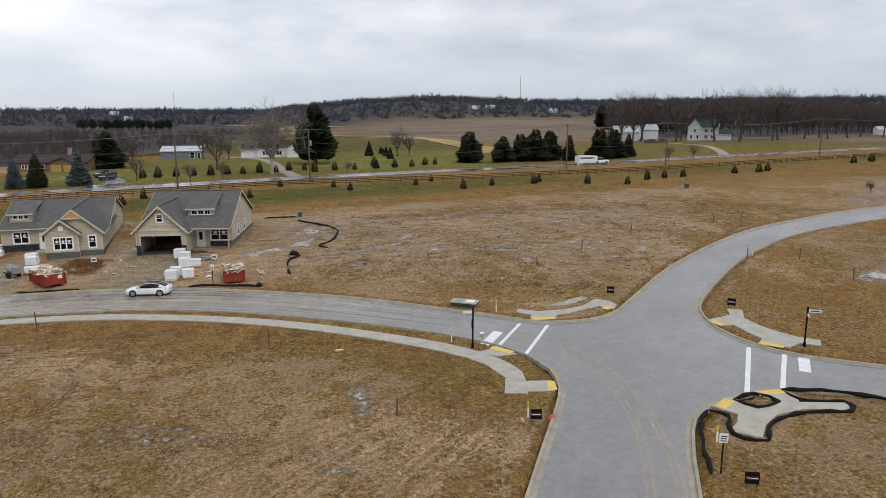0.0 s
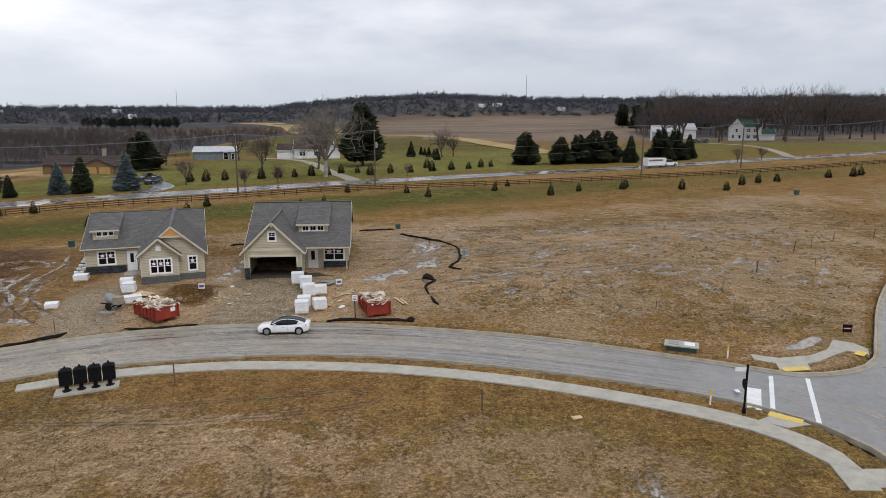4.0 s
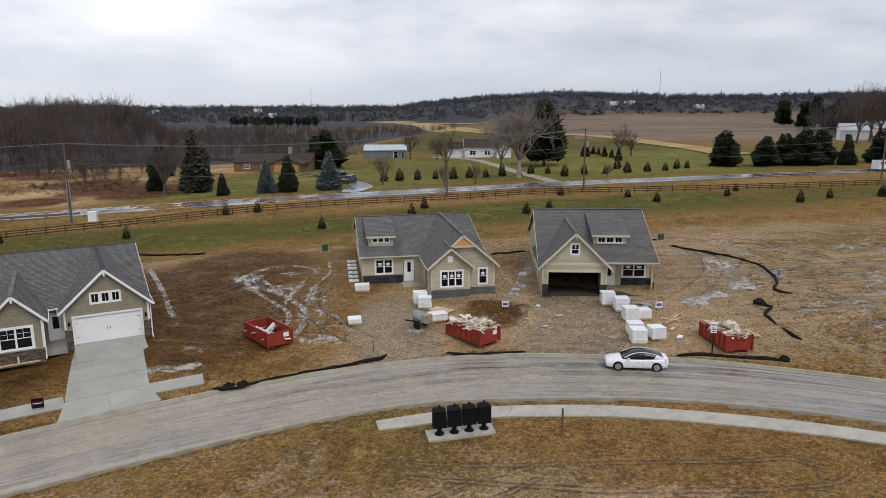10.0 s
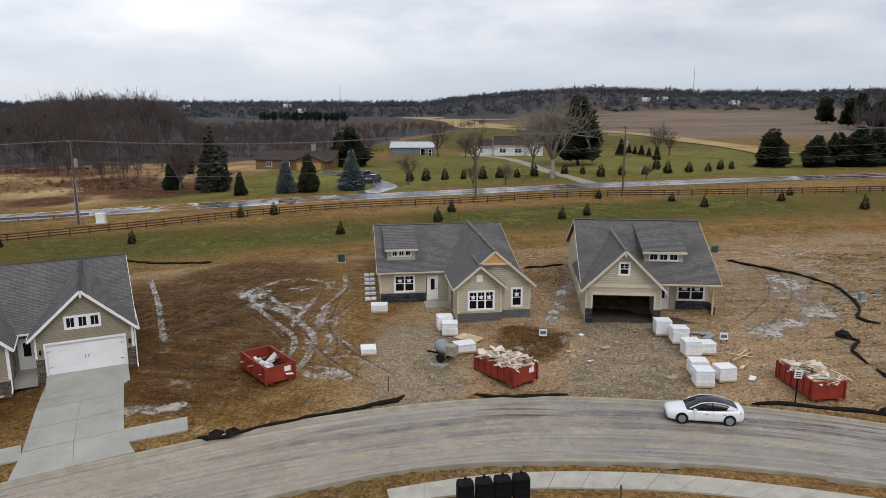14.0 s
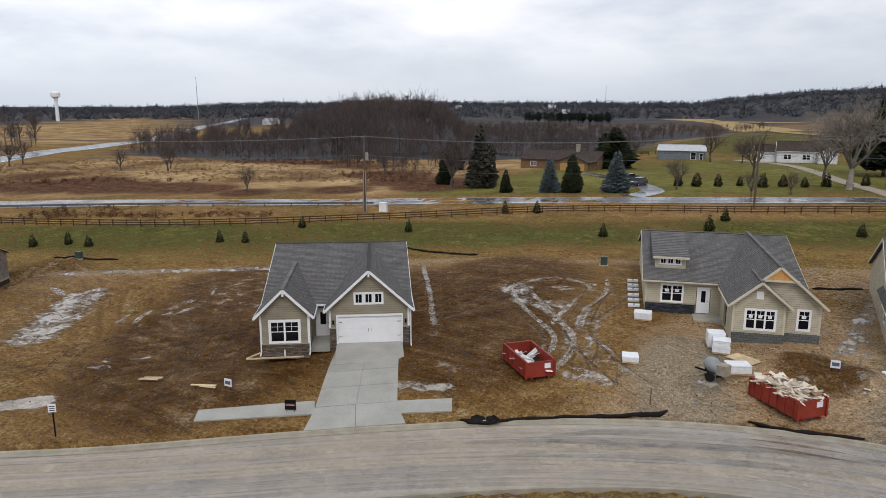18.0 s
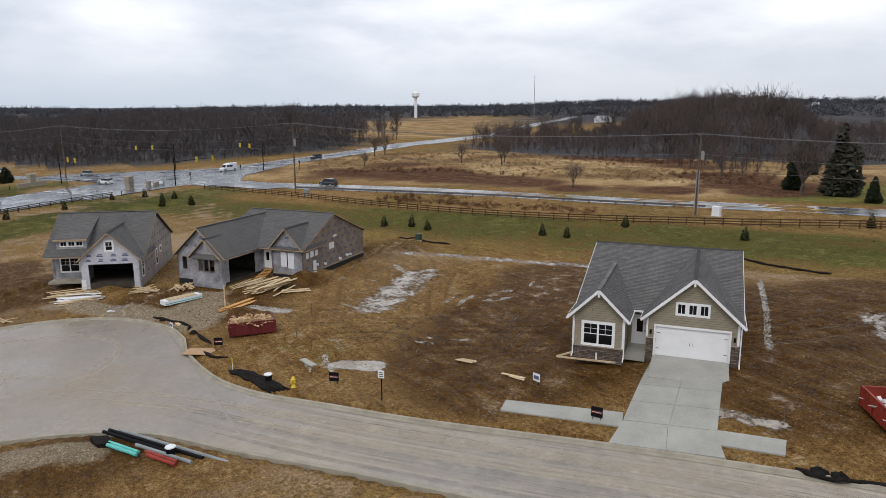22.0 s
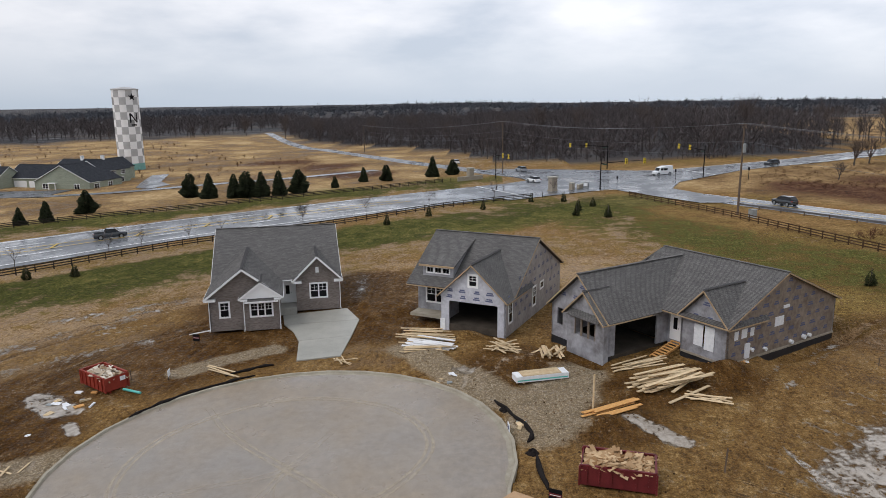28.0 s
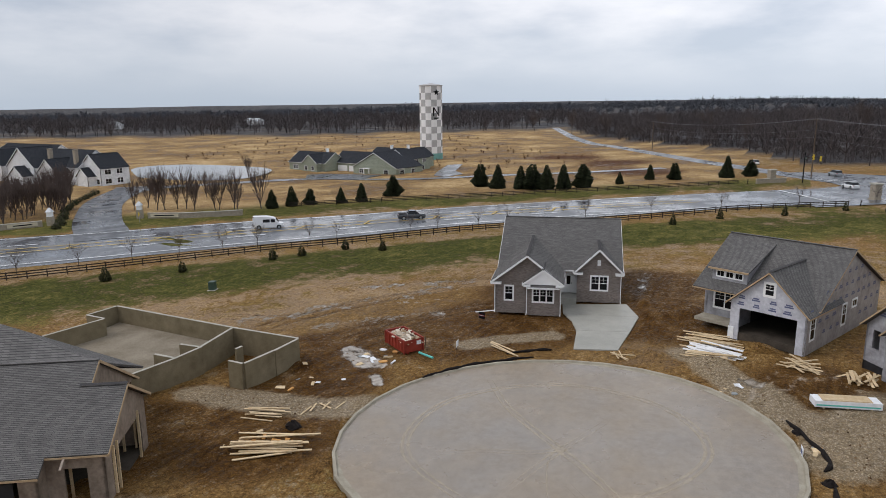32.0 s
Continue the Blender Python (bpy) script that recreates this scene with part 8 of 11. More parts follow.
def boards(label, x, y, rz, L, n, fan=25, seed=0, w=0.17, rise=0.045, category="lumber", mat=None, name="lumber_pile", spread=0.8):
    rng = random.Random(seed)
    p = thing(name, label, category, at(x, y, rz, 0.06), "timber on the site")
    key = (round(L, 1), w, rise, mat)
    if key not in BOARDS:
        BOARDS[key] = [Build().box(-L * k / 2, L * k / 2, -w / 2, w / 2, -rise / 2, rise / 2).mesh("board", mat or M_LUMBER) for k in (1.0, 0.82, 0.65)]
    for i in range(n):
        stray = 2.4 if i % 7 == 3 else 1.0
        m = pose(rng.uniform(-0.14, 0.14) * L, rng.uniform(-spread, spread) * stray, 0.03 + i * rise * 0.55 * (0.3 if stray > 1 else 1), 0, rng.uniform(-1.5, 1.5), rng.uniform(-fan, fan) * stray)
        share("board", rng.choice(BOARDS[key]), p, m)
    return p


boards("stack of pale pine boards and primed trim on mud", -125.9, 32.6, 82, 4.8, 26, 6, 1, spread=1.2)
boards("stack of white primed boards beside the pine stack", -124.0, 33.6, 74, 4.4, 14, 7, 31, 0.28, 0.06, mat=M_WHITE, spread=0.9)
boards("long pine boards fanned on mud", -122.6, 33.2, 98, 4.0, 8, 9, 32, spread=0.5)
boards("loose frame of crossed pine studs", -122.6, 39.6, 80, 3.4, 14, 65, 2, 0.16)
boards("bundle of short pine studs dropped on mud", -121.6, 43.6, 170, 2.9, 16, 18, 3, 0.18)
boards("pair of long boards lying on mud", -118.9, 50.4, 118, 4.6, 9, 9, 4, spread=0.5)
boards("heap of long pine boards spilled over earth", -114.6, 51.6, 121, 5.6, 30, 9, 5, 0.24, spread=1.1)
boards("long boards slid off a heap over earth", -112.2, 53.2, 75, 3.8, 5, 22, 33, 0.16)
boards("long orange planks laid end to end", -110.4, 46.8, 121, 4.8, 8, 6, 6, 0.25, mat=M_OSB)
boards("scattered long pine studs on mud", -95.4, 10.4, 121, 5.0, 20, 6, 7, 0.16, spread=0.9)
boards("few short offcuts on dark earth", -99.4, 6.4, 112, 3.0, 9, 10, 8, 0.12)
boards("planks crossed on the mud near the dumpster", -26.4, 79.5, 5, 2.6, 3, 60, 9, 0.12)
boards("long plank leaning over the mud", -20.6, 77.5, 115, 3.0, 2, 6, 10, 0.16)
boards("loose offcuts of board by the pallets", -28.9, 77.8, 130, 1.1, 4, 25, 11, 0.2, mat=M_OSB)
boards("grey sheet offcuts near the porch", -28.6, 82.8, 30, 1.6, 3, 30, 12, 0.5, mat=M_GREY)
boards("pale offcuts lying on mud", -120.6, 25.9, 40, 2.0, 5, 30, 13, 0.1)
boards("long board along the edge of the turf", -118.6, 16.5, 62, 4.0, 3, 3, 14, 0.14)
boards("scattered offcuts beside the skip", -101.8, 9.0, 40, 1.5, 5, 50, 15, 0.12)
boards("wooden stakes lying on disturbed earth", -118.7, 6.4, 50, 1.8, 4, 30, 16, 0.1)
boards("sheet of pale plywood over wrapped stacks", -46.6, 78.7, -22, 2.6, 2, 4, 17, 1.2, 0.03)["category"] = "plywood"
# Grey plank added in place of a bright strip of wet ground.
boards("flat grey plank standing in for a wet strip by the puddle", -90.3, 46.9, 10, 2.3, 1, 2, 18, 0.5, 0.1, mat=M_CONC)
boards("small pallet of grey boards on mud", -83.0, 57.0, 30, 1.4, 6, 3, 20, 0.14, spread=0.5)
boards("lone weathered board on the ground", -77.6, 65.0 - 7.5, 30, 1.8, 2, 12, 21, 0.2)

lw = thing("lumber_pack", "long wrapped pack of lumber with green-striped white cover", "lumber", at(-116.3, 42.4, 108, 0.05), "timber on the site")
part("pack", Build().box(-2.1, 2.1, -0.55, 0.55, 0.1, 0.55), M_PLASTIC, lw)
part("top_sheet", Build().box(-1.6, 1.5, -0.5, 0.5, 0.552, 0.62), M_LUMBER, lw)
M_TEAL = surf("teal_pipe", (0.08, 0.45, 0.4), (0.16, 0.6, 0.53), 2, 0.4, 0.05)
part("stripe", Build().box(-2.0, 2.0, -0.558, -0.552, 0.2, 0.3), M_TEAL, lw, "pale green stripe")
for u in (-1.5, 0, 1.5):
    part("bearer", Build().box(u - 0.05, u + 0.05, -0.5, 0.5, -0.02, 0.1), M_LUMBER, lw)

cb = solid("cardboard_sheet", Build().prism([(-1.3, -0.7, 0), (0.9, -0.9, 0), (1.4, 0.1, 0), (0.9, 0.8, 0), (-1.0, 0.75, 0)], (0, 0, 0.03)), surf("cardboard", (0.4, 0.25, 0.14), (0.52, 0.35, 0.21), 2, 0.8, 0.15), "flattened brown cardboard lying across the kerb", "cardboard", at(-99.2, 40.6, 60, 0.07))

# cement mixer
mx = thing("cement_mixer", "dusty grey towable mortar mixer on gravel", "cement mixer", at(-47.6, 75.0, 160, 0.02))
part("drum", Build().lathe([(0.2, -0.6), (0.42, -0.45), (0.5, 0), (0.42, 0.35), (0.3, 0.55)], 14, Matrix.Translation((0, 0, 0.95)) @ Matrix.Rotation(radians(70), 4, "Y")), M_GREY, mx, smooth=True)
part("frame", Build().bar((-0.9, 0, 0.45), (1.3, 0, 0.4), 0.1, 0.1).bar((-0.6, -0.5, 0.4), (-0.6, 0.5, 0.4), 0.1, 0.1).bar((0.5, 0.0, 0.4), (0.5, 0, 1.0), 0.08, 0.08), M_BLACK, mx)
part("engine_box", Build().box(-1.1, -0.45, -0.35, 0.35, 0.5, 1.2), M_STONEY, mx)
for s in (-1, 1):
    part("wheel", Build().lathe([(0.2, -0.08), (0.33, -0.08), (0.33, 0.08), (0.2, 0.08)], 14, Matrix.Translation((-0.2, s * 0.62, 0.33)) @ Matrix.Rotation(radians(90), 4, "X")), M_TYRE, mx)

# buckets, bins, sign boards
for x, y, lab in ((-40.7, 79.5, "blue-and-white job board on short legs"), (-27.3, 81.6, "white job board on a short stand"), (-117.2, 12.6, "leaning white job board stuck in soil"), (-107.9, 39.9, "white board lying by the silt sock"), (-75.7, 58.0, "white lot board tipped over on bare earth")):
    s = thing("lot_board", lab, "sign", at(x, y, 10, 0.0))
    part("panel", Build().box(-0.3, 0.3, -0.02, 0.02, 0.25, 0.8), M_PLASTIC, s)
    part("print", Build().box(-0.22, 0.22, -0.03, -0.022, 0.4, 0.65), M_PRINT, s)
    for u in (-0.22, 0.22):
        part("leg", Build().box(u - 0.02, u + 0.02, -0.015, 0.015, -0.05, 0.25), M_BLACK, s)


def lot_sign(x, y, rz, label="small dark red lot sign on wire legs"):
    s = thing("lot_sign", label, "sign", at(x, y, rz, 0.0), "lot signs")
    part("panel", Build().box(-0.36, 0.36, -0.015, 0.015, 0.25, 0.92), M_BLACK, s)
    part("red_band", Build().box(-0.33, 0.33, -0.024, -0.018, 0.5, 0.68), M_MAROON, s)
    part("text_bar", Build().box(-0.28, 0.28, -0.03, -0.026, 0.56, 0.6), M_PLASTIC, s)
    for u in (-0.25, 0.25):
        part("wire_leg", Build().box(u - 0.012, u + 0.012, -0.01, 0.01, -0.1, 0.25), M_BLACK, s)


for x, y, rz in ((5.9, 40.6, 0), (16.1, 33.0, -10), (27.3, 63.1, -20), (16.9, 67.3, -10), (-99.1, 42.2, 70), (-85.4, 47.2, 50), (-69.6, 57.8, 30), (-126.0, 11.0, 80)):
    lot_sign(x, y, rz)
orange = solid("warning_marker", Build().prism([(-0.35, -0.02, 0.1), (0.3, -0.02, 0.15), (0.1, -0.02, 0.7), (-0.2, -0.02, 0.5)], (0, 0.05, 0)).box(-0.03, 0.03, -0.01, 0.04, -0.1, 0.2), surf("orange_cloth", (0.6, 0.12, 0.06), (0.75, 0.2, 0.1), 3, 0.7, 0.1), "crumpled orange marker flag at the kerb", "marker", at(7.0, 41.3, 20))


def marker_post(x, y, top=M_YELLOW, base=M_WHITE, h=1.0, label="slim white marker post with yellow top"):
    s = thing("marker_post", label, "marker post", at(x, y, 0, -0.05), "marker posts")
    part("stem", Build().box(-0.05, 0.05, -0.02, 0.02, 0, h * 0.7), base, s)
    part("tip", Build().box(-0.055, 0.055, -0.022, 0.022, h * 0.7, h * 1.15), top, s)


for x, y in ((5.5, 41.4), (16.2, 37.9), (0.8, 54.9), (5.1, 62.7), (-92.8, 41.8), (37.5, 82.0)):
    marker_post(x, y)


def stake(x, y, h=1.0, w=0.06, mat=None, label="thin wooden survey stake", name="stake", category="stake"):
    s = thing(name, label, category, at(x, y, random.uniform(0, 90), -0.1, random.uniform(-3, 3), random.uniform(-3, 3)), "survey stakes")
    part("shaft", Build().box(-w / 2, w / 2, -w / 2, w / 2, 0, h), mat or M_POLE, s)
    part("point", Build().prism([(-w / 2, -w / 2, h), (w / 2, -w / 2, h), (0, -w / 2, h + 0.06)], (0, w, 0)), mat or M_POLE, s)


for x, y, h in ((-2.9, 41.9, 1.3), (-35.8, 58.9, 1.8), (-14.2, 54.5, 1.5), (36.7, 81.6, 1.4), (17.7, 86, 1.4), (26.3, 95.1, 1.5), (34.2, 100.7, 1.2), (40.6, 102.5, 1.4), (25.8, 89.1, 0.9), (42.1, 79.8, 1.5), (3.1, 74.2, 0.9), (33.5, 110.6, 0.8), (22.4, 97.3, 0.8), (72.4, 130.3, 1.0),
                (30.0, 98.0, 1.0), (11.0, 78.5, 1.1), (46.5, 106.5, 1.1), (44.0, 72.0, 1.3), (-62.8, 66.0, 1.1), (-50.2, 69.8, 1.2), (-102.6, 51.8, 1.5), (-93.5, 48.5, 1.0), (-88.0, 54.0, 0.9), (-110.6, 45.6, 2.6), (-97.5, 48.6, 0.8), (-118.5, 68.0, 0.7), (-112.0, 73.0, 0.8), (-104.0, 67.0, 0.7), (-98.0, 60.0, 0.7), (-117.0, 9.5, 0.9)):
    stake(x, y, h, 0.09 if h > 1.2 else 0.05, M_LUMBER if h > 2 else None)

# street sign posts
def sign_post(x, y, rz, arm, label):
    s = thing("street_sign", label, "street sign", at(x, y, rz, -0.02), "black street sign posts")
    part("post", Build().tube([(0, 0, 0), (0, 0, 3.15)], 0.07, 10), M_BLACK, s)
    part("base_collar", Build().lathe([(0.13, 0), (0.13, 0.25), (0.08, 0.4)], 12), M_BLACK, s)
    bl = part("name_blade", Build().box(0.08, 0.08 + arm, -0.015, 0.015, 2.85, 3.1), M_WHITE, s, "pale street name blade")
    part("text_bar", Build().box(0.2, arm - 0.05, -0.022, -0.017, 2.93, 3.02), M_GREEN_BOX, bl)
    bl2 = part("name_blade", Build().box(-0.015, 0.015, -0.08 - arm * 0.7, -0.08, 2.6, 2.8), M_WHITE, s, "pale street name blade")
    part("finial", Build().lathe([(0.07, 3.15), (0.1, 3.2), (0.06, 3.28), (0.01, 3.34)], 10), M_BLACK, s)
    return s


sp = sign_post(2.5, 53.7, 180, 0.7, "black post with street name blades and a stop sign back")
part("stop_sign_back", Build().lathe([(0.36, -0.01), (0.36, 0.01)], 8, Matrix.Translation((0.1, 0, 2.0)) @ Matrix.Rotation(radians(90), 4, "Y")), M_BLACK, sp)
sign_post(29.1, 53.1, -15, 0.9, "black post with a white street name blade beside the path")
for x, y, rz, h in ((15.1, 34.5, -10, 2.4), (-80.6, 48.7, 40, 2.2), (-24.6, 72.6, 0, 2.4)):
    s = thing("site_sign", "white notice on a slim black post", "sign", at(x, y, rz, -0.03), "notice posts")
    part("post", Build().tube([(0, 0, 0), (0, 0, h)], 0.045, 8), M_BLACK, s)
    pn = part("panel", Build().box(-0.23, 0.23, -0.06, -0.045, h - 0.55, h), M_WHITE, s)
    for k in range(3):
        part("text_bar", Build().box(-0.16, 0.16, -0.068, -0.062, h - 0.45 + 0.13 * k, h - 0.4 + 0.13 * k), M_BLACK, pn)

# cluster mailboxes
pad = solid("mailbox_pad", slab([(-43.5, 57.1), (-39.7, 58.6), (-40.1, 59.75), (-43.95, 58.35)], 0.12, 0.35), M_CONC, "pale concrete pad under the mailboxes", "concrete pad")
for i in range(4):
    t = (i + 0.5) / 4
    x, y = -43.45 + 3.4 * t, 57.85 + 1.35 * t
    c = thing("mailbox_cabinet", "black pedestal cluster mailbox with closed doors", "mailbox", at(x, y, 20, 0.12), "four mailboxes in a row")
    part("pedestal", Build().lathe([(0.3, 0), (0.3, 0.05), (0.15, 0.1), (0.13, 0.42), (0.24, 0.46)], 12), M_BLACK, c)
    bd = part("cabinet", Build().box(-0.4, 0.4, -0.24, 0.24, 0.46, 1.52), M_BLACK, c)
    part("cap", Build().lathe([(0.5, 1.52), (0.45, 1.58), (0.2, 1.68), (0.06, 1.72), (0.08, 1.8), (0.01, 1.86)], 4, Matrix.Rotation(radians(45), 4, "Z")), M_BLACK, c)
    for k in range(2):
        for r in range(5):
            part("box_door", Build().box(-0.37 + 0.38 * k, -0.02 + 0.38 * k, -0.258, -0.243, 0.5 + 0.2 * r, 0.68 + 0.2 * r), M_BLACK, bd)

# storm inlet slab beside the street, hydrant, bins, pipes
inlet = thing("inlet_trailer", "low dark-sided box with a white top at the kerb", "equipment box", at(2.2, 64.6, -20, -0.02))
part("base", Build().box(-1.15, 1.15, -0.55, 0.55, 0.0, 0.42), M_GREEN_BOX, inlet)
part("lid", Build().box(-1.3, 1.3, -0.7, 0.7, 0.42, 0.52), M_CONC, inlet, "pale lid")
part("hatch", Build().box(-1.0, -0.2, -0.4, 0.4, 0.521, 0.55), M_GREY, inlet)
part("hatch", Build().box(0.2, 1.0, -0.4, 0.4, 0.521, 0.55), M_PLASTIC, inlet)

hy = thing("fire_hydrant", "yellow fire hydrant on the verge", "fire hydrant", at(-86.7, 44.6, 20, -0.02))
part("barrel", Build().lathe([(0.2, 0), (0.2, 0.06), (0.13, 0.08), (0.13, 0.55), (0.19, 0.57), (0.19, 0.62), (0.14, 0.66), (0.1, 0.78), (0.04, 0.84)], 14), M_YELLOW, hy, smooth=True)
for s in (-1, 1):
    part("nozzle", Build().tube([(s * 0.12, 0, 0.45), (s * 0.24, 0, 0.45)], 0.07, 10), M_YELLOW, hy)
part("nozzle", Build().tube([(0, -0.12, 0.42), (0, -0.25, 0.42)], 0.09, 10), M_YELLOW, hy)

for x, y in ((-88.8, 43.4), (-81.0, 35.2)):
    bn = thing("bucket", "black plastic bucket with a pale lid", "bucket", at(x, y, 0, 0.0))
    part("tub", Build().lathe([(0.22, 0), (0.3, 0.6)], 14), M_BLACK, bn)
    part("lid", Build().lathe([(0.31, 0.6), (0.31, 0.66)], 14), M_PLASTIC, bn)


def heap(name, label, x, y, rz, pts, r, mat, category, n=8):
    """A limp tube that lies on the ground."""
    line = curve(pts, 0.6)
    p = [Vector((a + random.uniform(-0.07, 0.07), b + random.uniform(-0.07, 0.07), max(GZ(a, b), H(a, b) - 0.05) + r * 0.55)) for a, b in line]
    rad = [r * (0.6 + 0.75 * random.random()) for _ in p]
    rad[0] = rad[-1] = r * 0.4
    return solid(name, Build().tube(p, rad, n), mat, label, category, None, "silt socks" if name == "silt_sock" else "", smooth=True)


SOCK = "black filter sock laid on the ground to hold silt"
for pts in ([(-59.8, 62.4), (-58.6, 62.6), (-57.0, 63.9), (-54.3, 65.8), (-51.4, 67.6), (-49.4, 68.9), (-49.0, 69.6)], [(-44.6, 70.6), (-42, 70.9), (-39.6, 71.6), (-38.6, 71.9)], [(-27.2, 72.3), (-25, 72.6), (-22.7, 72.3), (-20.6, 72.3), (-19.3, 71.9)],
            [(-22.5, 107.4), (-18, 103), (-15.0, 98.2), (-14.6, 92), (-15.8, 88.2), (-14.6, 87.2)], [(-18.6, 84.1), (-17.5, 83.3), (-18.4, 81.5), (-18.1, 79.6)], [(-17.9, 78.6), (-17.1, 76.4)],
            [(-110.0, 13.0), (-114.0, 15.2), (-117.0, 18.4), (-117.8, 19.6)], [(-112.5, 38.9), (-110, 40.3), (-107.5, 41.4), (-106.2, 41.0)], [(-104.6, 41.5), (-102.6, 41.6), (-100.6, 42.0)], [(-98.8, 40.9), (-97.2, 41.2), (-96.0, 42.2)],
            [(-120.2, 20.4), (-119.4, 18.9), (-117.6, 17.2)], [(-93.8, 100.8), (-88, 99.5), (-80, 100)], [(-131, 76), (-127, 77.5), (-122, 79.5)], [(-28.5, 110.6), (-23.5, 111.6)], [(-44, 100.4), (-40, 102.6)],
            [(17.2, 42.0), (18.2, 41.3), (17.6, 39.6), (17.9, 38.3), (19.4, 38.0)], [(19.4, 38.0), (20.0, 39.5), (21.2, 40.7), (23.4, 41.6), (26.2, 41.6), (26.8, 42.3), (26.5, 43.0), (24.6, 43.2), (23.9, 43.3), (23.3, 44.9)],
            [(23.3, 45.0), (26.8, 44.6), (30.5, 42.9), (38, 39.2)], [(19.4, 43.5), (20.6, 42.3), (22.3, 43.1), (21.2, 44.4), (19.6, 43.6)], [(17.2, 42.0), (16.5, 41.0), (15.3, 37.8), (14.6, 34.4)]):
    heap("silt_sock", SOCK, 0, 0, 0, pts, 0.14, M_SOCK, "silt sock")
for x, y, r in ((-58.8, 63.1, 0.45), (-57.9, 63.3, 0.4), (-19.6, 72.2, 0.4), (-18.2, 84.2, 0.55), (-110.9, 39.6, 0.3), (-98.4, 9.6, 0.5), (-104.9, 41.3, 0.35)):
    rng = random.Random(int(x * 10))
    b = Build()
    b.lathe([(r * 0.3, -0.05), (r * 1.1, 0.02), (r * 0.9, r * 0.45), (r * 0.4, r * 0.8), (0.03, r * 0.85)], 9)
    b.v = [(a * (1 + rng.uniform(-0.3, 0.3)), c * (1 + rng.uniform(-0.3, 0.3)), z * (1 + rng.uniform(-0.25, 0.25))) for a, c, z in b.v]
    solid("plastic_sheet", b, M_SOCK, "crumpled black plastic sheet on mud", "plastic sheet", at(x, y, 0))
for k in range(5):
    heap("silt_sock", "long roll of black filter sock lying by the kerb", 0, 0, 0, [(-93.0 + 0.1 * k, 41.5 + 0.16 * k), (-91.0, 42.0 + 0.22 * k), (-89.1 + 0.08 * k, 42.5 + 0.24 * k), (-86.8 + 0.1 * k, 42.9 + 0.3 * k)], 0.15, M_SOCK, "silt sock")

# pipes on the island of earth by the circle
pp = thing("pipe_pile", "drain pipes in grey, teal and red lying on earth", "pipes", at(-82.2, 34.4, 33, 0.16))
for k, (y, L, mat, x) in enumerate(((0.9, 9.0, M_GREY, 0.6), (0.6, 8.0, M_BLACK, -0.5), (0.25, 6.0, M_BLACK, -1.6), (-0.1, 4.6, M_GREY, 1.0), (-0.6, 2.6, M_TEAL, -1.7), (-0.9, 2.6, M_TEAL, -1.5), (-0.5, 2.6, M_RED, 1.3), (-0.8, 2.4, M_RED, 1.6))):
    part("pipe", Build().tube([(x - L / 2, y, 0.02 * k), (x + L / 2, y - 0.1, 0.02 * k)], 0.11, 8), mat, pp)
solid("plastic_sheet", Build().prism([(-0.9, -0.3, 0), (0.5, -0.5, 0), (0.9, 0.2, 0), (-0.2, 0.5, 0)], (0, 0, 0.35)), M_SOCK, "bundled black sheet on earth", "plastic sheet", at(-84.9, 31.9, 20))
tq = thing("pipe", "short teal drain pipe on bare earth", "pipe", at(-114.5, 10.9, 70, 0.12))
part("barrel", Build().tube([(-0.9, 0, 0), (0.9, 0, 0)], 0.1, 8), M_TEAL, tq)
# rubbish scattered by the small skip
rng = random.Random(31)
for cx, cy, n, sp_ in ((-112.8, 7.0, 14, 2.2), (-105.6, 5.5, 8, 2.5), (-96.5, 9.4, 8, 1.4), (-119.6, 57.8, 8, 1.6), (-27.5, 77.5, 7, 2.0), (-108.5, 40.7, 4, 1.0), (-37, 78, 4, 2), (-4, 50, 3, 10), (-116.6, 35.6, 5, 1.2)):
    for i in range(n):
        x, y, a, c = cx + rng.gauss(0, sp_ * 0.5), cy + rng.gauss(0, sp_ * 0.5), rng.uniform(0.12, 0.4), rng.uniform(0.08, 0.22)
        b = Build().box(-a, a, -c, c, 0, rng.uniform(0.03, 0.12))
        b.v = [(p + rng.uniform(-0.05, 0.05), q + rng.uniform(-0.05, 0.05), z + rng.uniform(0, 0.05)) for p, q, z in b.v]
        solid("litter", b, rng.choice((M_PLASTIC, M_PLASTIC, M_LUMBER, M_OSB, M_GREY)), "scrap of building waste on mud", "litter", at(x, y, rng.uniform(0, 180), 0.0), "scattered litter")

# utility cabinets on the lots
for x, y, mat, s in ((-64.3, 100.2, M_GREEN_BOX, 0.6), (-110.6, 121.0, M_PLASTIC, 1.0), (-23.0, 111.8, M_GREEN_BOX, 0.5), (50.4, 142.3, M_GREEN_BOX, 0.6), (-127.0, 77.2, M_GREEN_BOX, 0.6), (-13.8, 93.4, M_GREY, 0.4), (-126.0, -26.0, M_GREEN_BOX, 0.7), (-188, 82.5, M_GREY, 0.9)):
    u = thing("utility_cabinet", "small metal utility cabinet on a pad", "utility box", at(x, y, 20, 0.0), "utility cabinets")
    part("pad", Build().box(-s * 0.8, s * 0.8, -s * 0.7, s * 0.7, -0.1, 0.06), M_CONC, u)
    part("cabinet", Build().box(-s * 0.6, s * 0.6, -s * 0.5, s * 0.5, 0.06, s * 1.5), mat, u)
    part("lid", Build().box(-s * 0.64, s * 0.64, -s * 0.54, s * 0.54, s * 1.5, s * 1.5 + 0.06), mat, u)

# concrete foundation, open to the sky
fd = thing("foundation", "bare poured-concrete house foundation, open above", "foundation", at(-107.9, 2.0, 0, 0.0))

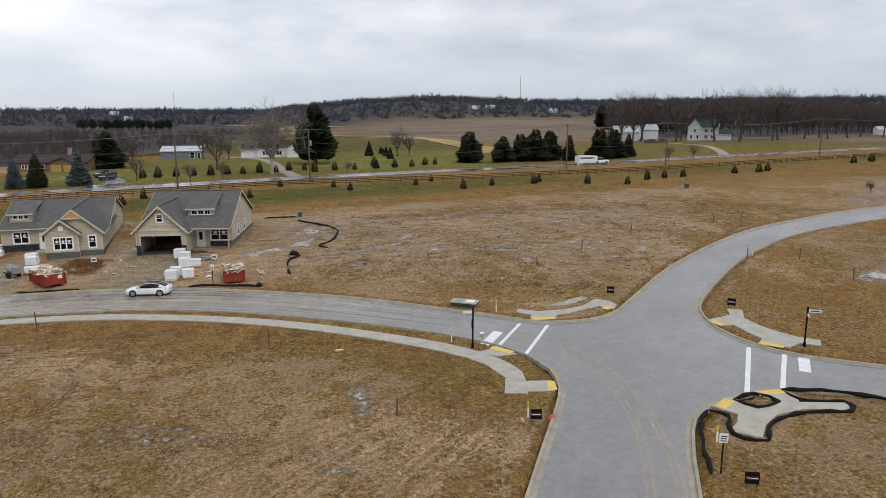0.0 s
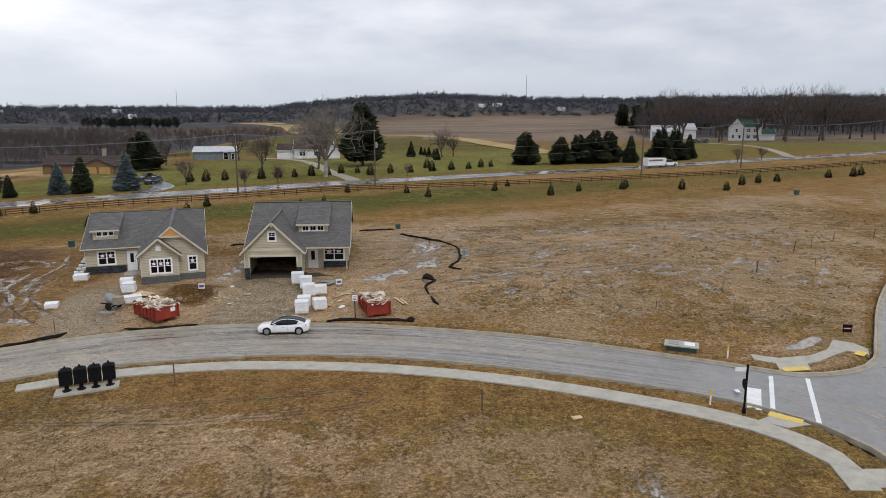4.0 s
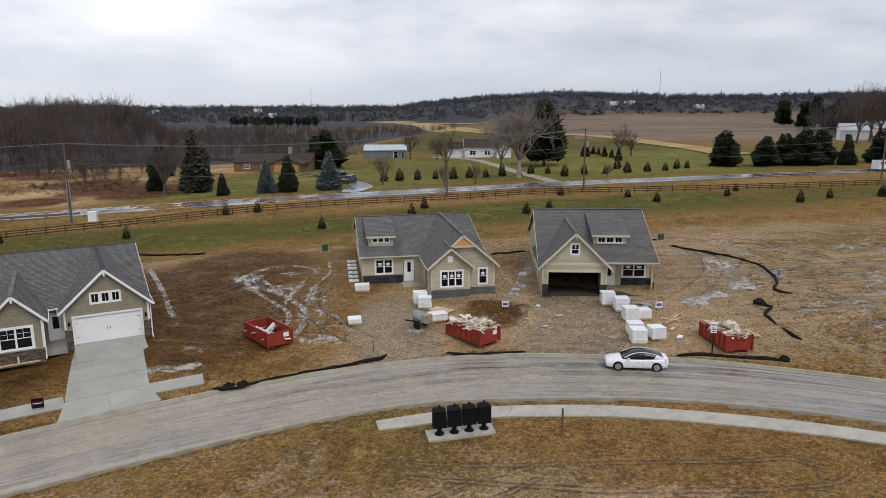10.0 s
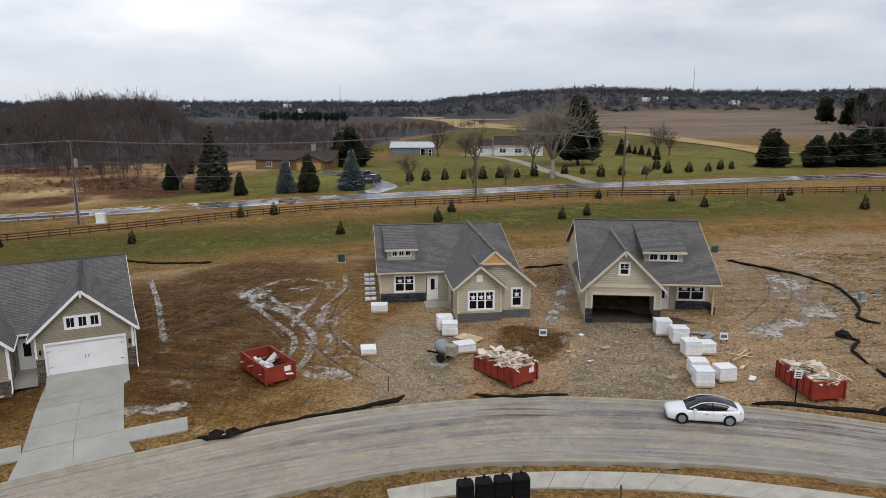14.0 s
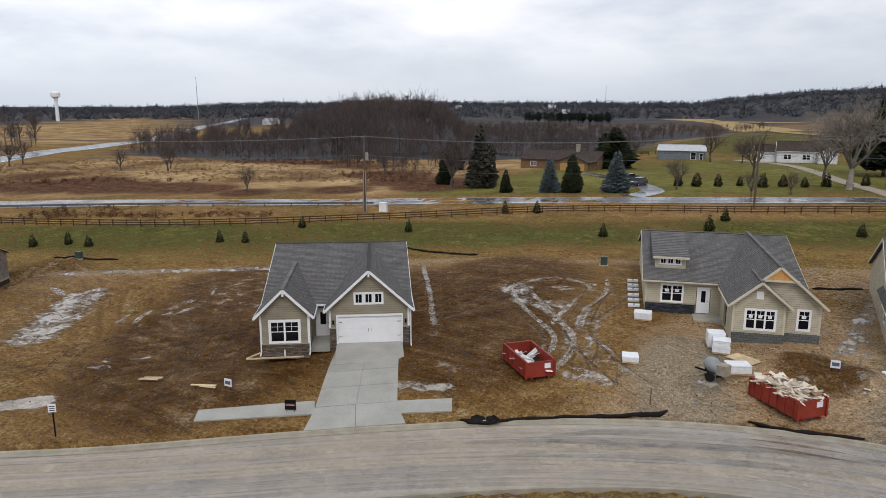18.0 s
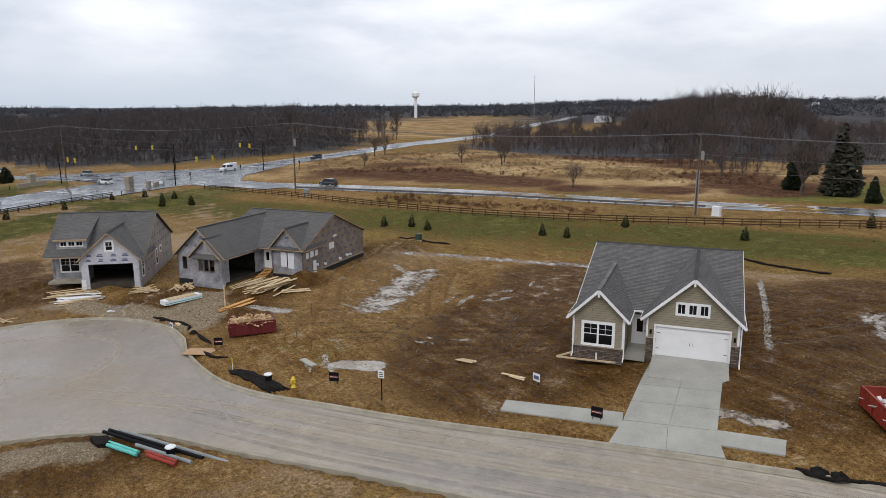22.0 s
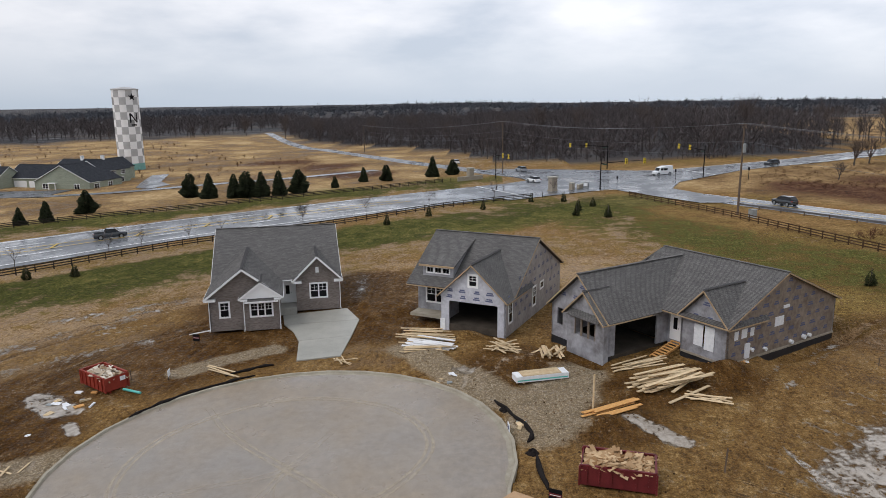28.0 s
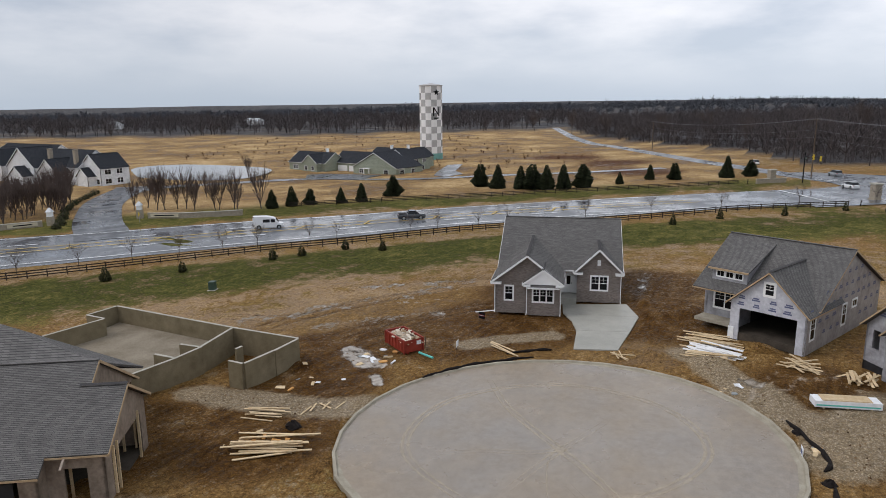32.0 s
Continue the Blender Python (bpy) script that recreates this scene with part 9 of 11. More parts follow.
def fwall(p, q, h0=-1.2, h1=1.9, t=0.22):
    a, c = Vector((*p, 0)), Vector((*q, 0))
    d = (c - a).normalized()
    a, c = a - d * t / 2, c + d * t / 2
    n = Vector((-d.y, d.x, 0)) * t / 2
    o = Vector((-107.9, 2.0, 0))
    part("foundation_wall", Build().prism([a - n - o + Vector((0, 0, h0)), c - n - o + Vector((0, 0, h0)), c + n - o + Vector((0, 0, h0)), a + n - o + Vector((0, 0, h0))], (0, 0, h1 - h0)), M_FOUND, fd)
    part("wall_cap", Build().prism([a - n * 1.04 - o + Vector((0, 0, h1)), c - n * 1.04 - o + Vector((0, 0, h1)), c + n * 1.04 - o + Vector((0, 0, h1)), a + n * 1.04 - o + Vector((0, 0, h1))], (0, 0, 0.03)), M_CONC, fd)


FW = [((-108.9, 1.5), (-108.6, -5.4)), ((-108.6, -5.6), (-108.5, -20.6)), ((-108.3, -20.7), (-105.3, -20.7)), ((-105.2, -20.5), (-105.2, -18.3)), ((-105.0, -18.2), (-97.2, -18.8)), ((-97.0, -18.6), (-96.8, -4.6)), ((-97.0, -4.4), (-100.8, -4.1)), ((-101.0, -4.1), (-103.6, -4.2)), ((-103.8, -4.3), (-108.3, -5.4)), ((-108.7, 1.7), (-105.8, 1.8)), ((-105.6, 1.75), (-102.6, 1.6)), ((-102.4, 1.4), (-102.4, 0.2)), ((-100.9, -4.4), (-100.8, -6.2)), ((-103.6, -4.5), (-103.4, -6.2)), ((-105.2, -1.3), (-104.7, -1.3))]
for p, q in FW:
    fwall(p, q)

# ---------------------------------------------------------------- fences
def fence(name, label, pts, mat, step=2.4, rails=(0.35, 0.72, 1.08)):
    f = thing(name, label, "fence", kind="structure")
    line = curve(pts, 0.5)
    s = np.concatenate([[0], np.cumsum(np.linalg.norm(np.diff(line, axis=0), axis=1))])
    at_s = np.arange(0, s[-1], step)
    xs, ys = np.interp(at_s, s, line[:, 0]), np.interp(at_s, s, line[:, 1])
    post = Build().box(-0.07, 0.07, -0.07, 0.07, -0.2, 1.2).mesh("post", mat)
    rail = Build().box(0, 1, -0.025, 0.025, -0.075, 0.075).mesh("rail", mat)
    for i, (x, y) in enumerate(zip(xs, ys)):
        share("post", post, f, pose(x, y, H(x, y), 0, 0, math.degrees(math.atan2(ys[min(i + 1, len(ys) - 1)] - ys[max(i - 1, 0)], xs[min(i + 1, len(xs) - 1)] - xs[max(i - 1, 0)]))))
    for i in range(0, len(xs) - 2, 2):
        a, b = Vector((xs[i], ys[i], H(xs[i], ys[i]))), Vector((xs[i + 2], ys[i + 2], H(xs[i + 2], ys[i + 2])))
        d = b - a
        r = Matrix.Rotation(math.atan2(d.y, d.x), 4, "Z") @ Matrix.Rotation(-math.atan2(d.z, math.hypot(d.x, d.y)), 4, "Y") @ Matrix.Diagonal((d.length, 1, 1, 1))
        for z in rails:
            share("rail", rail, f, Matrix.Translation(a + Vector((0, -0.08, z))) @ r)


fence("fence_north", "brown three-rail timber fence along the grass bank", [(-222, 67.8), (-192.5, 78.3), (-158, 87.5), (-134.3, 96), (-117, 105.4), (-103, 116.3), (-90, 128.5), (-75, 137.8), (-57, 145), (-37.5, 154.5), (-18, 158.5), (20, 168.3), (62, 183), (100, 202), (140, 221), (190, 244)], M_FENCE, 2.5)
fence("fence_west", "dark three-rail timber fence beside the main road", [(-108, -68), (-124, -55), (-148.5, -37.5), (-157.5, -29), (-173, -17), (-180, -9.7), (-195, 9.7), (-213.5, 28), (-226.5, 51)], M_FENCE_DARK, 2.5)
fence("fence_far", "dark rail fence beyond the main road", [(-196, -72), (-212, -52), (-232, -24), (-252, 4), (-268, 26)], M_FENCE_DARK, 2.8)

fence("fence_pasture", "dark weathered rail fence behind the ranch house", [(-207.6, 239.7), (-192.0, 267.8), (-172.1, 274.3), (-156.6, 271.0)], M_FENCE_DARK, 2.8)
fence("fence_pasture_east", "dark weathered rail fence beside the metal barn", [(-120.7, 265.1), (-116.5, 274.6), (-109.6, 283.1)], M_FENCE_DARK, 2.8)

# guard rail on the country road
M_GUARD = surf("weathered_steel", (0.1, 0.1, 0.105), (0.17, 0.17, 0.175), 2, 0.5, 0.1, metal=0.3)
gr = thing("guard_rail", "weathered steel guard rail beside the country road", "guard rail", kind="structure")
gl = [np.array((np.interp(s, [0, 1], [-200, -116]), 0.0)) for s in np.linspace(0, 1, 20)]
gl = [(x, float(np.interp(x, COUNTY_S[:, 0], COUNTY_S[:, 1])) - 1.3) for x, _ in gl]
for (x0, y0), (x1, y1) in zip(gl, gl[1:]):
    part("post", Build().box(x0 - 0.08, x0 + 0.08, y0 - 0.08, y0 + 0.08, H(x0, y0) - 0.2, H(x0, y0) + 0.75), M_POLE, gr)
    part("beam", Build().bar((x0, y0, H(x0, y0) + 0.6), (x1, y1, H(x1, y1) + 0.6), 0.06, 0.36), M_GUARD, gr)

# ---------------------------------------------------------------- utility poles and wires
POLES = [(-425, -31, 14), (-288, 40, 16.5), (-192.2, 81.4, 16), (-113.2, 119.4, 12.8), (-57, 150, 12.2), (-31, 164, 12.2), (33, 184, 12), (64, 199, 12), (124, 229, 12), (235, 284, 12)]
for i, (x, y, h) in enumerate(POLES):
    p = thing("utility_pole", "weathered wooden utility pole with crossarm and wires", "utility pole", at(x, y, 25, 0), "utility poles")
    part("pole", Build().tube([(0, 0, -0.3), (0, 0, h * 0.5), (0, 0, h)], [0.2, 0.17, 0.12], 10), M_POLE, p)
    part("crossarm", Build().bar((-0.1, -1.1, h - 0.35), (-0.1, 1.1, h - 0.35), 0.1, 0.12), M_POLE, p)
    for k in (-1.0, -0.35, 0.35, 1.0):
        part("insulator", Build().lathe([(0.05, h - 0.28), (0.07, h - 0.2), (0.03, h - 0.1)], 8, Matrix.Translation((-0.1, k, 0))), M_GREY, p)
    if i in (2, 3, 5):
        part("transformer", Build().lathe([(0.26, h * 0.68), (0.28, h * 0.7), (0.28, h * 0.76), (0.2, h * 0.78)], 12, Matrix.Translation((0.42, 0, 0))), M_GREY, p)
    if i == 3:
        for k in (-0.35, 0.35):
            part("conduit", Build().tube([(k * 0.8, -0.3, 0), (k * 0.4, -0.18, h * 0.55)], 0.07, 6), M_GALV, p)
wires = thing("power_lines", "slack overhead wires strung between the poles", "power lines")
for (x0, y0, h0), (x1, y1, h1) in zip(POLES, POLES[1:]):
    n = max(3, int(math.hypot(x1 - x0, y1 - y0) / 9))
    for off, dz in ((-1.0, -0.1), (0.35, -0.1), (1.0, -0.1), (0, -3.2), (0.1, -5.2)):
        pts = []
        for k in range(n + 1):
            t = k / n
            sag = (0.9 + 0.006 * math.hypot(x1 - x0, y1 - y0)) * 4 * t * (1 - t)
            x, y = x0 + (x1 - x0) * t - 0.42 * off, y0 + (y1 - y0) * t + 0.9 * off
            pts.append((x, y, (H(x0, y0) + h0) * (1 - t) + (H(x1, y1) + h1) * t + dz - sag))
        part("wire", Build().tube(pts, 0.026, 3, False), M_WIRE, wires)

# ---------------------------------------------------------------- trees
def conifer(h, r, layers, per, seed, droop=0.25, skirt=0.06, full=0.85, rough=0.16):
    """Trunk and an uneven crown of many small sprays, none in line with the next."""
    rng = random.Random(seed)
    trunk = Build().tube([(0, 0, -0.1), (0, 0, h * 0.5), (0, 0, h * 0.97)], [h * 0.018 + 0.03, h * 0.012 + 0.02, 0.012], 6)
    c = Build()
    ph = [rng.uniform(0, 6.28) for _ in range(6)]
    for i in range(layers * per):
        t = 1 - math.sqrt(1 - 0.985 * (i + rng.random()) / (layers * per))
        a = rng.uniform(0, 6.28)
        lump = 1 + rough * (math.sin(2 * a + ph[0] + 5 * t) + math.sin(3 * a + ph[1] - 9 * t) + 0.8 * math.sin(17 * t + ph[2] + a)) * 0.6
        rad = r * (1 - t) ** full * (0.72 + 0.28 * min(1, t / 0.14)) * lump
        L = rad * rng.uniform(0.8, 1.1) + 0.012 * h
        s0 = rng.uniform(0.25, 0.6)
        dx, dy = math.cos(a), math.sin(a)
        z = h * (skirt + (1 - skirt) * t)
        w = (0.1 * L + 0.022 * h) * rng.uniform(0.7, 1.3)
        drop = L * droop * rng.uniform(0.2, 1.6) - 0.02 * h
        m = 0.68
        p0 = (dx * L * s0, dy * L * s0, z - drop * s0 + 0.03 * h)
        tip = (dx * L, dy * L, z - drop)
        sl = (dx * L * m - dy * w, dy * L * m + dx * w, z - drop * m - w * rng.uniform(0.2, 0.9))
        sr = (dx * L * m + dy * w, dy * L * m - dx * w, z - drop * m - w * rng.uniform(0.2, 0.9))
        k0 = len(c.v)
        c.v += [p0, sl, tip, sr]
        c.f += [(k0, k0 + 1, k0 + 2), (k0, k0 + 2, k0 + 3)]
    return trunk, c


def branches(b, p, d, L, r, depth, rng, kids, spread, up, sides=5, thin=0.012):
    """Limbs that fork and taper."""
    q = p + d * L * 0.5 + Vector((rng.uniform(-1, 1), rng.uniform(-1, 1), rng.uniform(-0.3, 0.6))) * L * 0.06
    e = p + d * L
    if depth == 0:
        b.tube([p, e], [r, r * 0.4], 3, False)
        return
    b.tube([p, q, e], [r, r * 0.75, max(thin, r * 0.45)], sides if depth > 1 else 3, False)
    n = kids[0]
    for k in range(n):
        t = rng.uniform(0.35, 1.0) if k else 1.0
        s = p.lerp(q, t * 2) if t < 0.5 else q.lerp(e, t * 2 - 1)
        a = rng.uniform(0, 6.28)
        side = d.cross(Vector((math.cos(a), math.sin(a), 0.3))).normalized()
        nd = (d * (1 - spread) + side * spread * rng.uniform(0.7, 1.3) + Vector((0, 0, up))).normalized()
        branches(b, s, nd, L * rng.uniform(0.55, 0.8), max(thin, r * 0.5), depth - 1, rng, kids[1:], spread, up, max(3, sides - 1), thin)


def bare_tree(h, seed, kids=(6, 5, 4, 3), spread=0.55, up=0.12, r=None, stem=0.3, thin=0.012):
    rng = random.Random(seed)
    t, c = Build(), Build()
    r = r or h * 0.022
    top = Vector((rng.uniform(-0.04, 0.04) * h, rng.uniform(-0.04, 0.04) * h, h * stem))
    t.tube([(0, 0, -0.2), top * 0.5, top], [r * 1.35, r, r * 0.85], 8, False)
    for k in range(kids[0]):
        a = 2 * math.pi * k / kids[0] + rng.uniform(-0.4, 0.4)
        d = Vector((math.cos(a) * spread, math.sin(a) * spread, rng.uniform(0.6, 1.2))).normalized()
        if k == 0:
            d = Vector((0.05, 0.05, 1)).normalized()
        branches(c, top * rng.uniform(0.75, 1.0) if k else top, d, h * rng.uniform(0.26, 0.4), r * 0.6, len(kids) - 1, rng, kids[1:], spread, up, 5, thin)
    return t, c


M_NEEDLE = island("dark_needles", (0.01, 0.014, 0.007), (0.036, 0.042, 0.02))
M_NEEDLE_Y = island("young_needles", (0.016, 0.02, 0.008), (0.046, 0.05, 0.02))
M_NEEDLE_B = island("blue_needles", (0.035, 0.047, 0.047), (0.1, 0.122, 0.125))
M_NEEDLE_BR = island("bronzed_needles", (0.02, 0.024, 0.01), (0.062, 0.06, 0.027))
M_NEEDLE_OLD = island("thin_old_needles", (0.02, 0.021, 0.014), (0.058, 0.056, 0.04))
M_BARK = surf("grey_bark", (0.06, 0.05, 0.043), (0.13, 0.112, 0.098), 2, 0.95, 0.5)
M_BARK_PALE = surf("pale_bark", (0.2, 0.18, 0.155), (0.42, 0.39, 0.34), 1.2, 0.9, 0.4)
M_TWIG = surf("twigs", (0.06, 0.047, 0.042), (0.13, 0.104, 0.094), 1, 0.95, 0)
M_TWIG_RED = surf("brown_twigs", (0.075, 0.056, 0.05), (0.15, 0.115, 0.102), 1, 0.95, 0)
M_TWIG_PALE = surf("pale_twigs", (0.13, 0.112, 0.095), (0.27, 0.24, 0.205), 0.6, 0.95, 0)


def species(parts, trunk_mat, crown_mat, unit):
    return parts[0].mesh("trunk", trunk_mat, True), parts[1].mesh("crown", crown_mat), unit


SAPLING = [species(conifer(2.2, 0.78, 16, 16, s, 0.12, 0.03, 0.85, 0.16), M_BARK, M_NEEDLE_Y, 2.2) for s in (1, 2, 3)]
SPRUCE = [species(conifer(9, 2.9, 34, 30, s, 0.25, 0.03, 0.88, 0.14), M_BARK, M_NEEDLE, 9) for s in (4, 5)]
BLUE = [species(conifer(9, 3.0, 34, 30, 6, 0.2, 0.02, 0.85, 0.12), M_BARK, M_NEEDLE_B, 9)]
PINE = [species(conifer(11, 4.2, 38, 32, s, 0.06, 0.02, 0.74, 0.28), M_BARK, M_NEEDLE, 11) for s in (7, 8)]
TALLPINE = [species(conifer(19, 5.2, 44, 34, 9, 0.0, 0.08, 0.55, 0.34), M_BARK, M_NEEDLE, 19)]
OLD_SPRUCE = [species(conifer(14, 2.6, 40, 13, 33, 0.3, 0.04, 0.6, 0.3), M_BARK, M_NEEDLE_OLD, 14)]
BUSHY = [species(conifer(3.2, 1.25, 18, 18, s, 0.02, 0.02, 0.66, 0.15), M_BARK, M_NEEDLE_BR, 3.2) for s in (10, 11)]
SHRUB = [species(conifer(1.6, 1.1, 12, 12, s, 0.1, 0.02, 0.4), M_BARK, M_NEEDLE_BR, 1.6) for s in (31, 32)]
STREET_T = [species(bare_tree(4.4, s, (6, 4, 3), 0.5, 0.2, 0.055, 0.38, 0.012), M_BARK, M_TWIG, 4.4) for s in (12, 13)]
BARE = [species(bare_tree(11, s, (7, 5, 4, 3), 0.5, 0.16, None, 0.22, 0.017), M_BARK, M_TWIG, 11) for s in (14, 15, 16)]
PEAR = [species(bare_tree(9.5, s, (9, 6, 6), 0.26, 0.28, 0.1, 0.12, 0.02), M_BARK, M_TWIG_RED, 9.5) for s in (17, 18)]
SYCAMORE = [species(bare_tree(21, 19, (8, 6, 5, 5), 0.58, 0.1, 0.5, 0.24, 0.026), M_BARK_PALE, M_TWIG_PALE, 21)]
OAK = [species(bare_tree(24, s, (8, 6, 4, 3), 0.5, 0.14, 0.42, 0.26, 0.04), M_BARK, M_TWIG, 24) for s in (20, 21)]
FAROAK = [species(bare_tree(24, s, (7, 5, 4, 3), 0.46, 0.16, 0.42, 0.26, 0.05), M_BARK, M_TWIG, 24) for s in (23, 24)]
TREE_N = [0]


def tree(sp, x, y, h, label, name="tree", category="tree", group="trees", squash=1.0):
    TREE_N[0] += 1
    rng = random.Random(TREE_N[0])
    tr, cr, unit = sp[TREE_N[0] % len(sp)]
    t = thing(name, label, category, at(x, y, rng.uniform(0, 360), -0.03), group)
    s = h / unit
    m = Matrix.Diagonal((s * squash, s * squash, s, 1))
    share("trunk", tr, t, m)
    share("crown", cr, t, m)


for x, y, h in ((-23.8, 274.4, 3.4), (-22.3, 267.9, 3.0), (-20.7, 261.5, 3.8), (-18.8, 255.7, 3.2), (-17.7, 242.1, 4.4)):
    tree(SPRUCE, x, y, h, "small dark spruce on the farm lawn", "spruce", "conifer", "small spruces on the lawn")
for x, y, h in ((-96.6, 108.7, 2.1), (-91.2, 128.3, 2.3), (-86.6, 130.7, 2.4), (-70.7, 117.6, 2.2), (-59.2, 127.8, 2.6), (-58.8, 136.5, 2.5), (-41.2, 132.5, 2.2), (-37.6, 135.7, 2.2), (-35.6, 153.1, 2.1), (-19.1, 145.2, 2.2), (-5.7, 153, 2.2), (-2.4, 160.7, 1.9), (4.6, 146, 2.6),
                (-141.6, 78.8, 2.1), (-138, 82, 2.2), (-133.5, 82.4, 2.0), (-117.5, 92.2, 2.0), (-113.6, 93.4, 1.9), (-113.1, 104.1, 2.1), (-203, 54.6, 2.6), (-208.4, 58.1, 2.3), (-196, 59.3, 2.4), (-218, 46, 2.0), (-217.2, 53, 2.4), (-192.5, 18.3, 2.4), (-201.8, 25.2, 2.4), (-208.7, 35.8, 2.2), (-197, 53.6, 2.6), (-193.7, 59, 2.4)):
    tree(SAPLING, x, y, h, "young green spruce on the grass bank", "spruce_sapling", "conifer", "young conifers on the bank")
for x, y, h in ((-124.6, -44.4, 2.4), (-132.5, -38.5, 2.0), (-143.8, -31.8, 2.2), (-147.5, -29.2, 2.1), (-154.2, -25.8, 2.2), (-155.4, -19.5, 2.1), (-112, -58, 2.0), (20.4, 153.2, 2.4), (22, 157, 2.2), (32, 151.9, 2.6), (40.2, 149.8, 2.2), (47, 158.6, 2.6), (52, 162, 2.4), (57, 164, 2.4), (71.9, 170.5, 2.4), (78.8, 172.6, 2.8), (82, 175, 2.6), (116, 196, 3.0), (124, 201, 3.0), (11, 151, 2.0), (-23.5, 151, 1.9)):
    tree(BUSHY, x, y, h * 0.95, "young bronzed conifer on the grass bank", "conifer_sapling", "conifer", "young conifers on the bank")
SAP = [(-68.7, 180.2), (-64.9, 182.7), (-60.6, 182.9), (-57.1, 185.6), (-53.3, 187), (-49.6, 190), (-42.9, 196), (-38.7, 197), (-34.6, 190), (-29.8, 194.8), (-24.5, 197), (-18.9, 201), (-13.7, 204), (-8.8, 207), (-72.5, 178), (-76, 177), (-45.6, 192), (-20.5, 212), (-5, 213), (-2, 215)]
for i, (x, y) in enumerate(SAP):
    tree(BUSHY, x, y, (2.9, 2.4, 3.3)[i % 3], "clipped bushy arborvitae in a roadside row", "arborvitae", "conifer", "row of arborvitae")
for x, y, h, sp, lab in ((-83.9, 161.2, 9.0, BLUE, "tall blue spruce beside a driveway"), (-95.5, 155.4, 7.4, BLUE, "blue spruce on a lawn"), (-91.6, 157.4, 8.4, SPRUCE, "dark green spruce on a lawn"), (-103, 151, 5.0, SPRUCE, "slim young spruce on a lawn"), (-111.4, 155, 14.5, OLD_SPRUCE, "tall thin old spruce by the meadow"), (-109.6, 156.5, 10.5, OLD_SPRUCE, "thin old spruce by the meadow"),
                         (-103, 216, 12.5, PINE, "broad dark pine behind a house"), (-107.5, 221, 10.5, PINE, "broad dark pine behind a house"), (-40.2, 224, 20.5, TALLPINE, "tall dark pine beside a bare sycamore"), (-27, 262, 6.0, SPRUCE, "lone round spruce on a lawn"),
                         (9, 222, 10.8, PINE, "large dark pine beside the road"), (19.5, 222, 9.0, PINE, "large dark pine beside the road"), (25.5, 226, 9.5, PINE, "large dark pine beside the road"), (30, 224, 11.2, PINE, "large dark pine beside the road"), (35, 227, 10.5, PINE, "large dark pine beside the road"),
                         (41, 224, 9.0, SPRUCE, "dark spruce beside the road"), (52, 230, 10.8, PINE, "large dark pine beside the road"), (57, 232, 10.5, PINE, "large dark pine beside the road"), (63, 236, 8.5, SPRUCE, "dark spruce beside the road"), (-122, 158, 7, SPRUCE, "dark spruce by the meadow"), (-140, 190, 9, PINE, "dark pine at a wood edge")):
    tree(sp, x, y, h, lab, "pine" if sp in (PINE, TALLPINE) else "spruce", "conifer", "roadside conifers", 1.1 if sp is TALLPINE else 1.2 if sp is PINE else 1.0)
for i, (x, y, h) in enumerate(((-250.3, -45.9, 6.6), (-246, -38.5, 6.8), (-245.4, -31.4, 6.5), (-245.6, -28, 7.0), (-246.2, -24.1, 6.8), (-247, -19.6, 6.8), (-251.7, -15.5, 6.6), (-262, -8, 3.5), (-276.6, -2.5, 4.6), (-277.3, 4.4, 5), (-193, -75, 4.6), (-198, -73, 5), (-202, -70.5, 4.0), (-206, -64, 4), (-210, -60.5, 4.8), (-222.8, -58.9, 5.6), (-212, -62, 4), (-285, 18, 6.5), (-290, 24, 5))):
    tree(SPRUCE if i % 3 else PINE, x, y, h * 1.1, "dark conifer beyond the main road", "spruce", "conifer", "conifers beyond the main road", 1.1)
for x, y in ((-121.1, -58.5), (-128.2, -55.1), (-134.6, -51.5), (-140.9, -48.5), (-145.5, -43.6), (-150.4, -40.9), (-157.4, -35.4), (-161, -32.5), (-171.7, -24), (-175.8, -20.6), (-180.5, -14.4), (-184.8, -10.4), (-197, 1), (-205, 12), (-214.8, 24), (-112, -66), (-224, 38), (-231, 52)):
    tree(STREET_T, x, y, random.uniform(3.6, 4.6), "slender bare street tree on the verge", "street_tree", "tree", "street trees")
for i, (x, y) in enumerate(((-191, -113), (-185.2, -92.5), (-186.5, -87), (-185.4, -79), (-172, -132), (-166, -138), (-160, -142), (-206, -110), (-152, -132))):
    tree(PEAR, x, y, 7.5 + 2.5 * ((i * 7) % 5) / 5, "upright bare pear tree by the entrance drive", "bare_tree", "tree", "bare trees at the entrance")
rg = random.Random(77)
for i in range(46):
    t = rg.random()
    x, y = -156 - 30 * t + rg.uniform(-6, 6), -118 - 17 * t + rg.uniform(-10, 8)
    if near(DRIVE_W, [x], [y])[0] > 7 and near(HWY_N[::2], [x], [y])[0] > 12:
        tree(PEAR, x, y, rg.uniform(8, 12.5), "upright bare tree in the entrance grove", "bare_tree", "tree", "bare trees at the entrance")
for x, y in ((-180.4, -108.2), (-185, -108.9), (-182.5, -102.5), (-183, -100.3), (-185.6, -98.8), (-186.2, -96.5), (-186.8, -94.3), (-186.9, -86.2), (-189.6, -83.9), (-191.4, -76.9), (-258, -143)):
    tree(PEAR, x, y, rg.uniform(9.5, 13), "upright bare tree by the entrance wall", "bare_tree", "tree", "bare trees at the entrance")
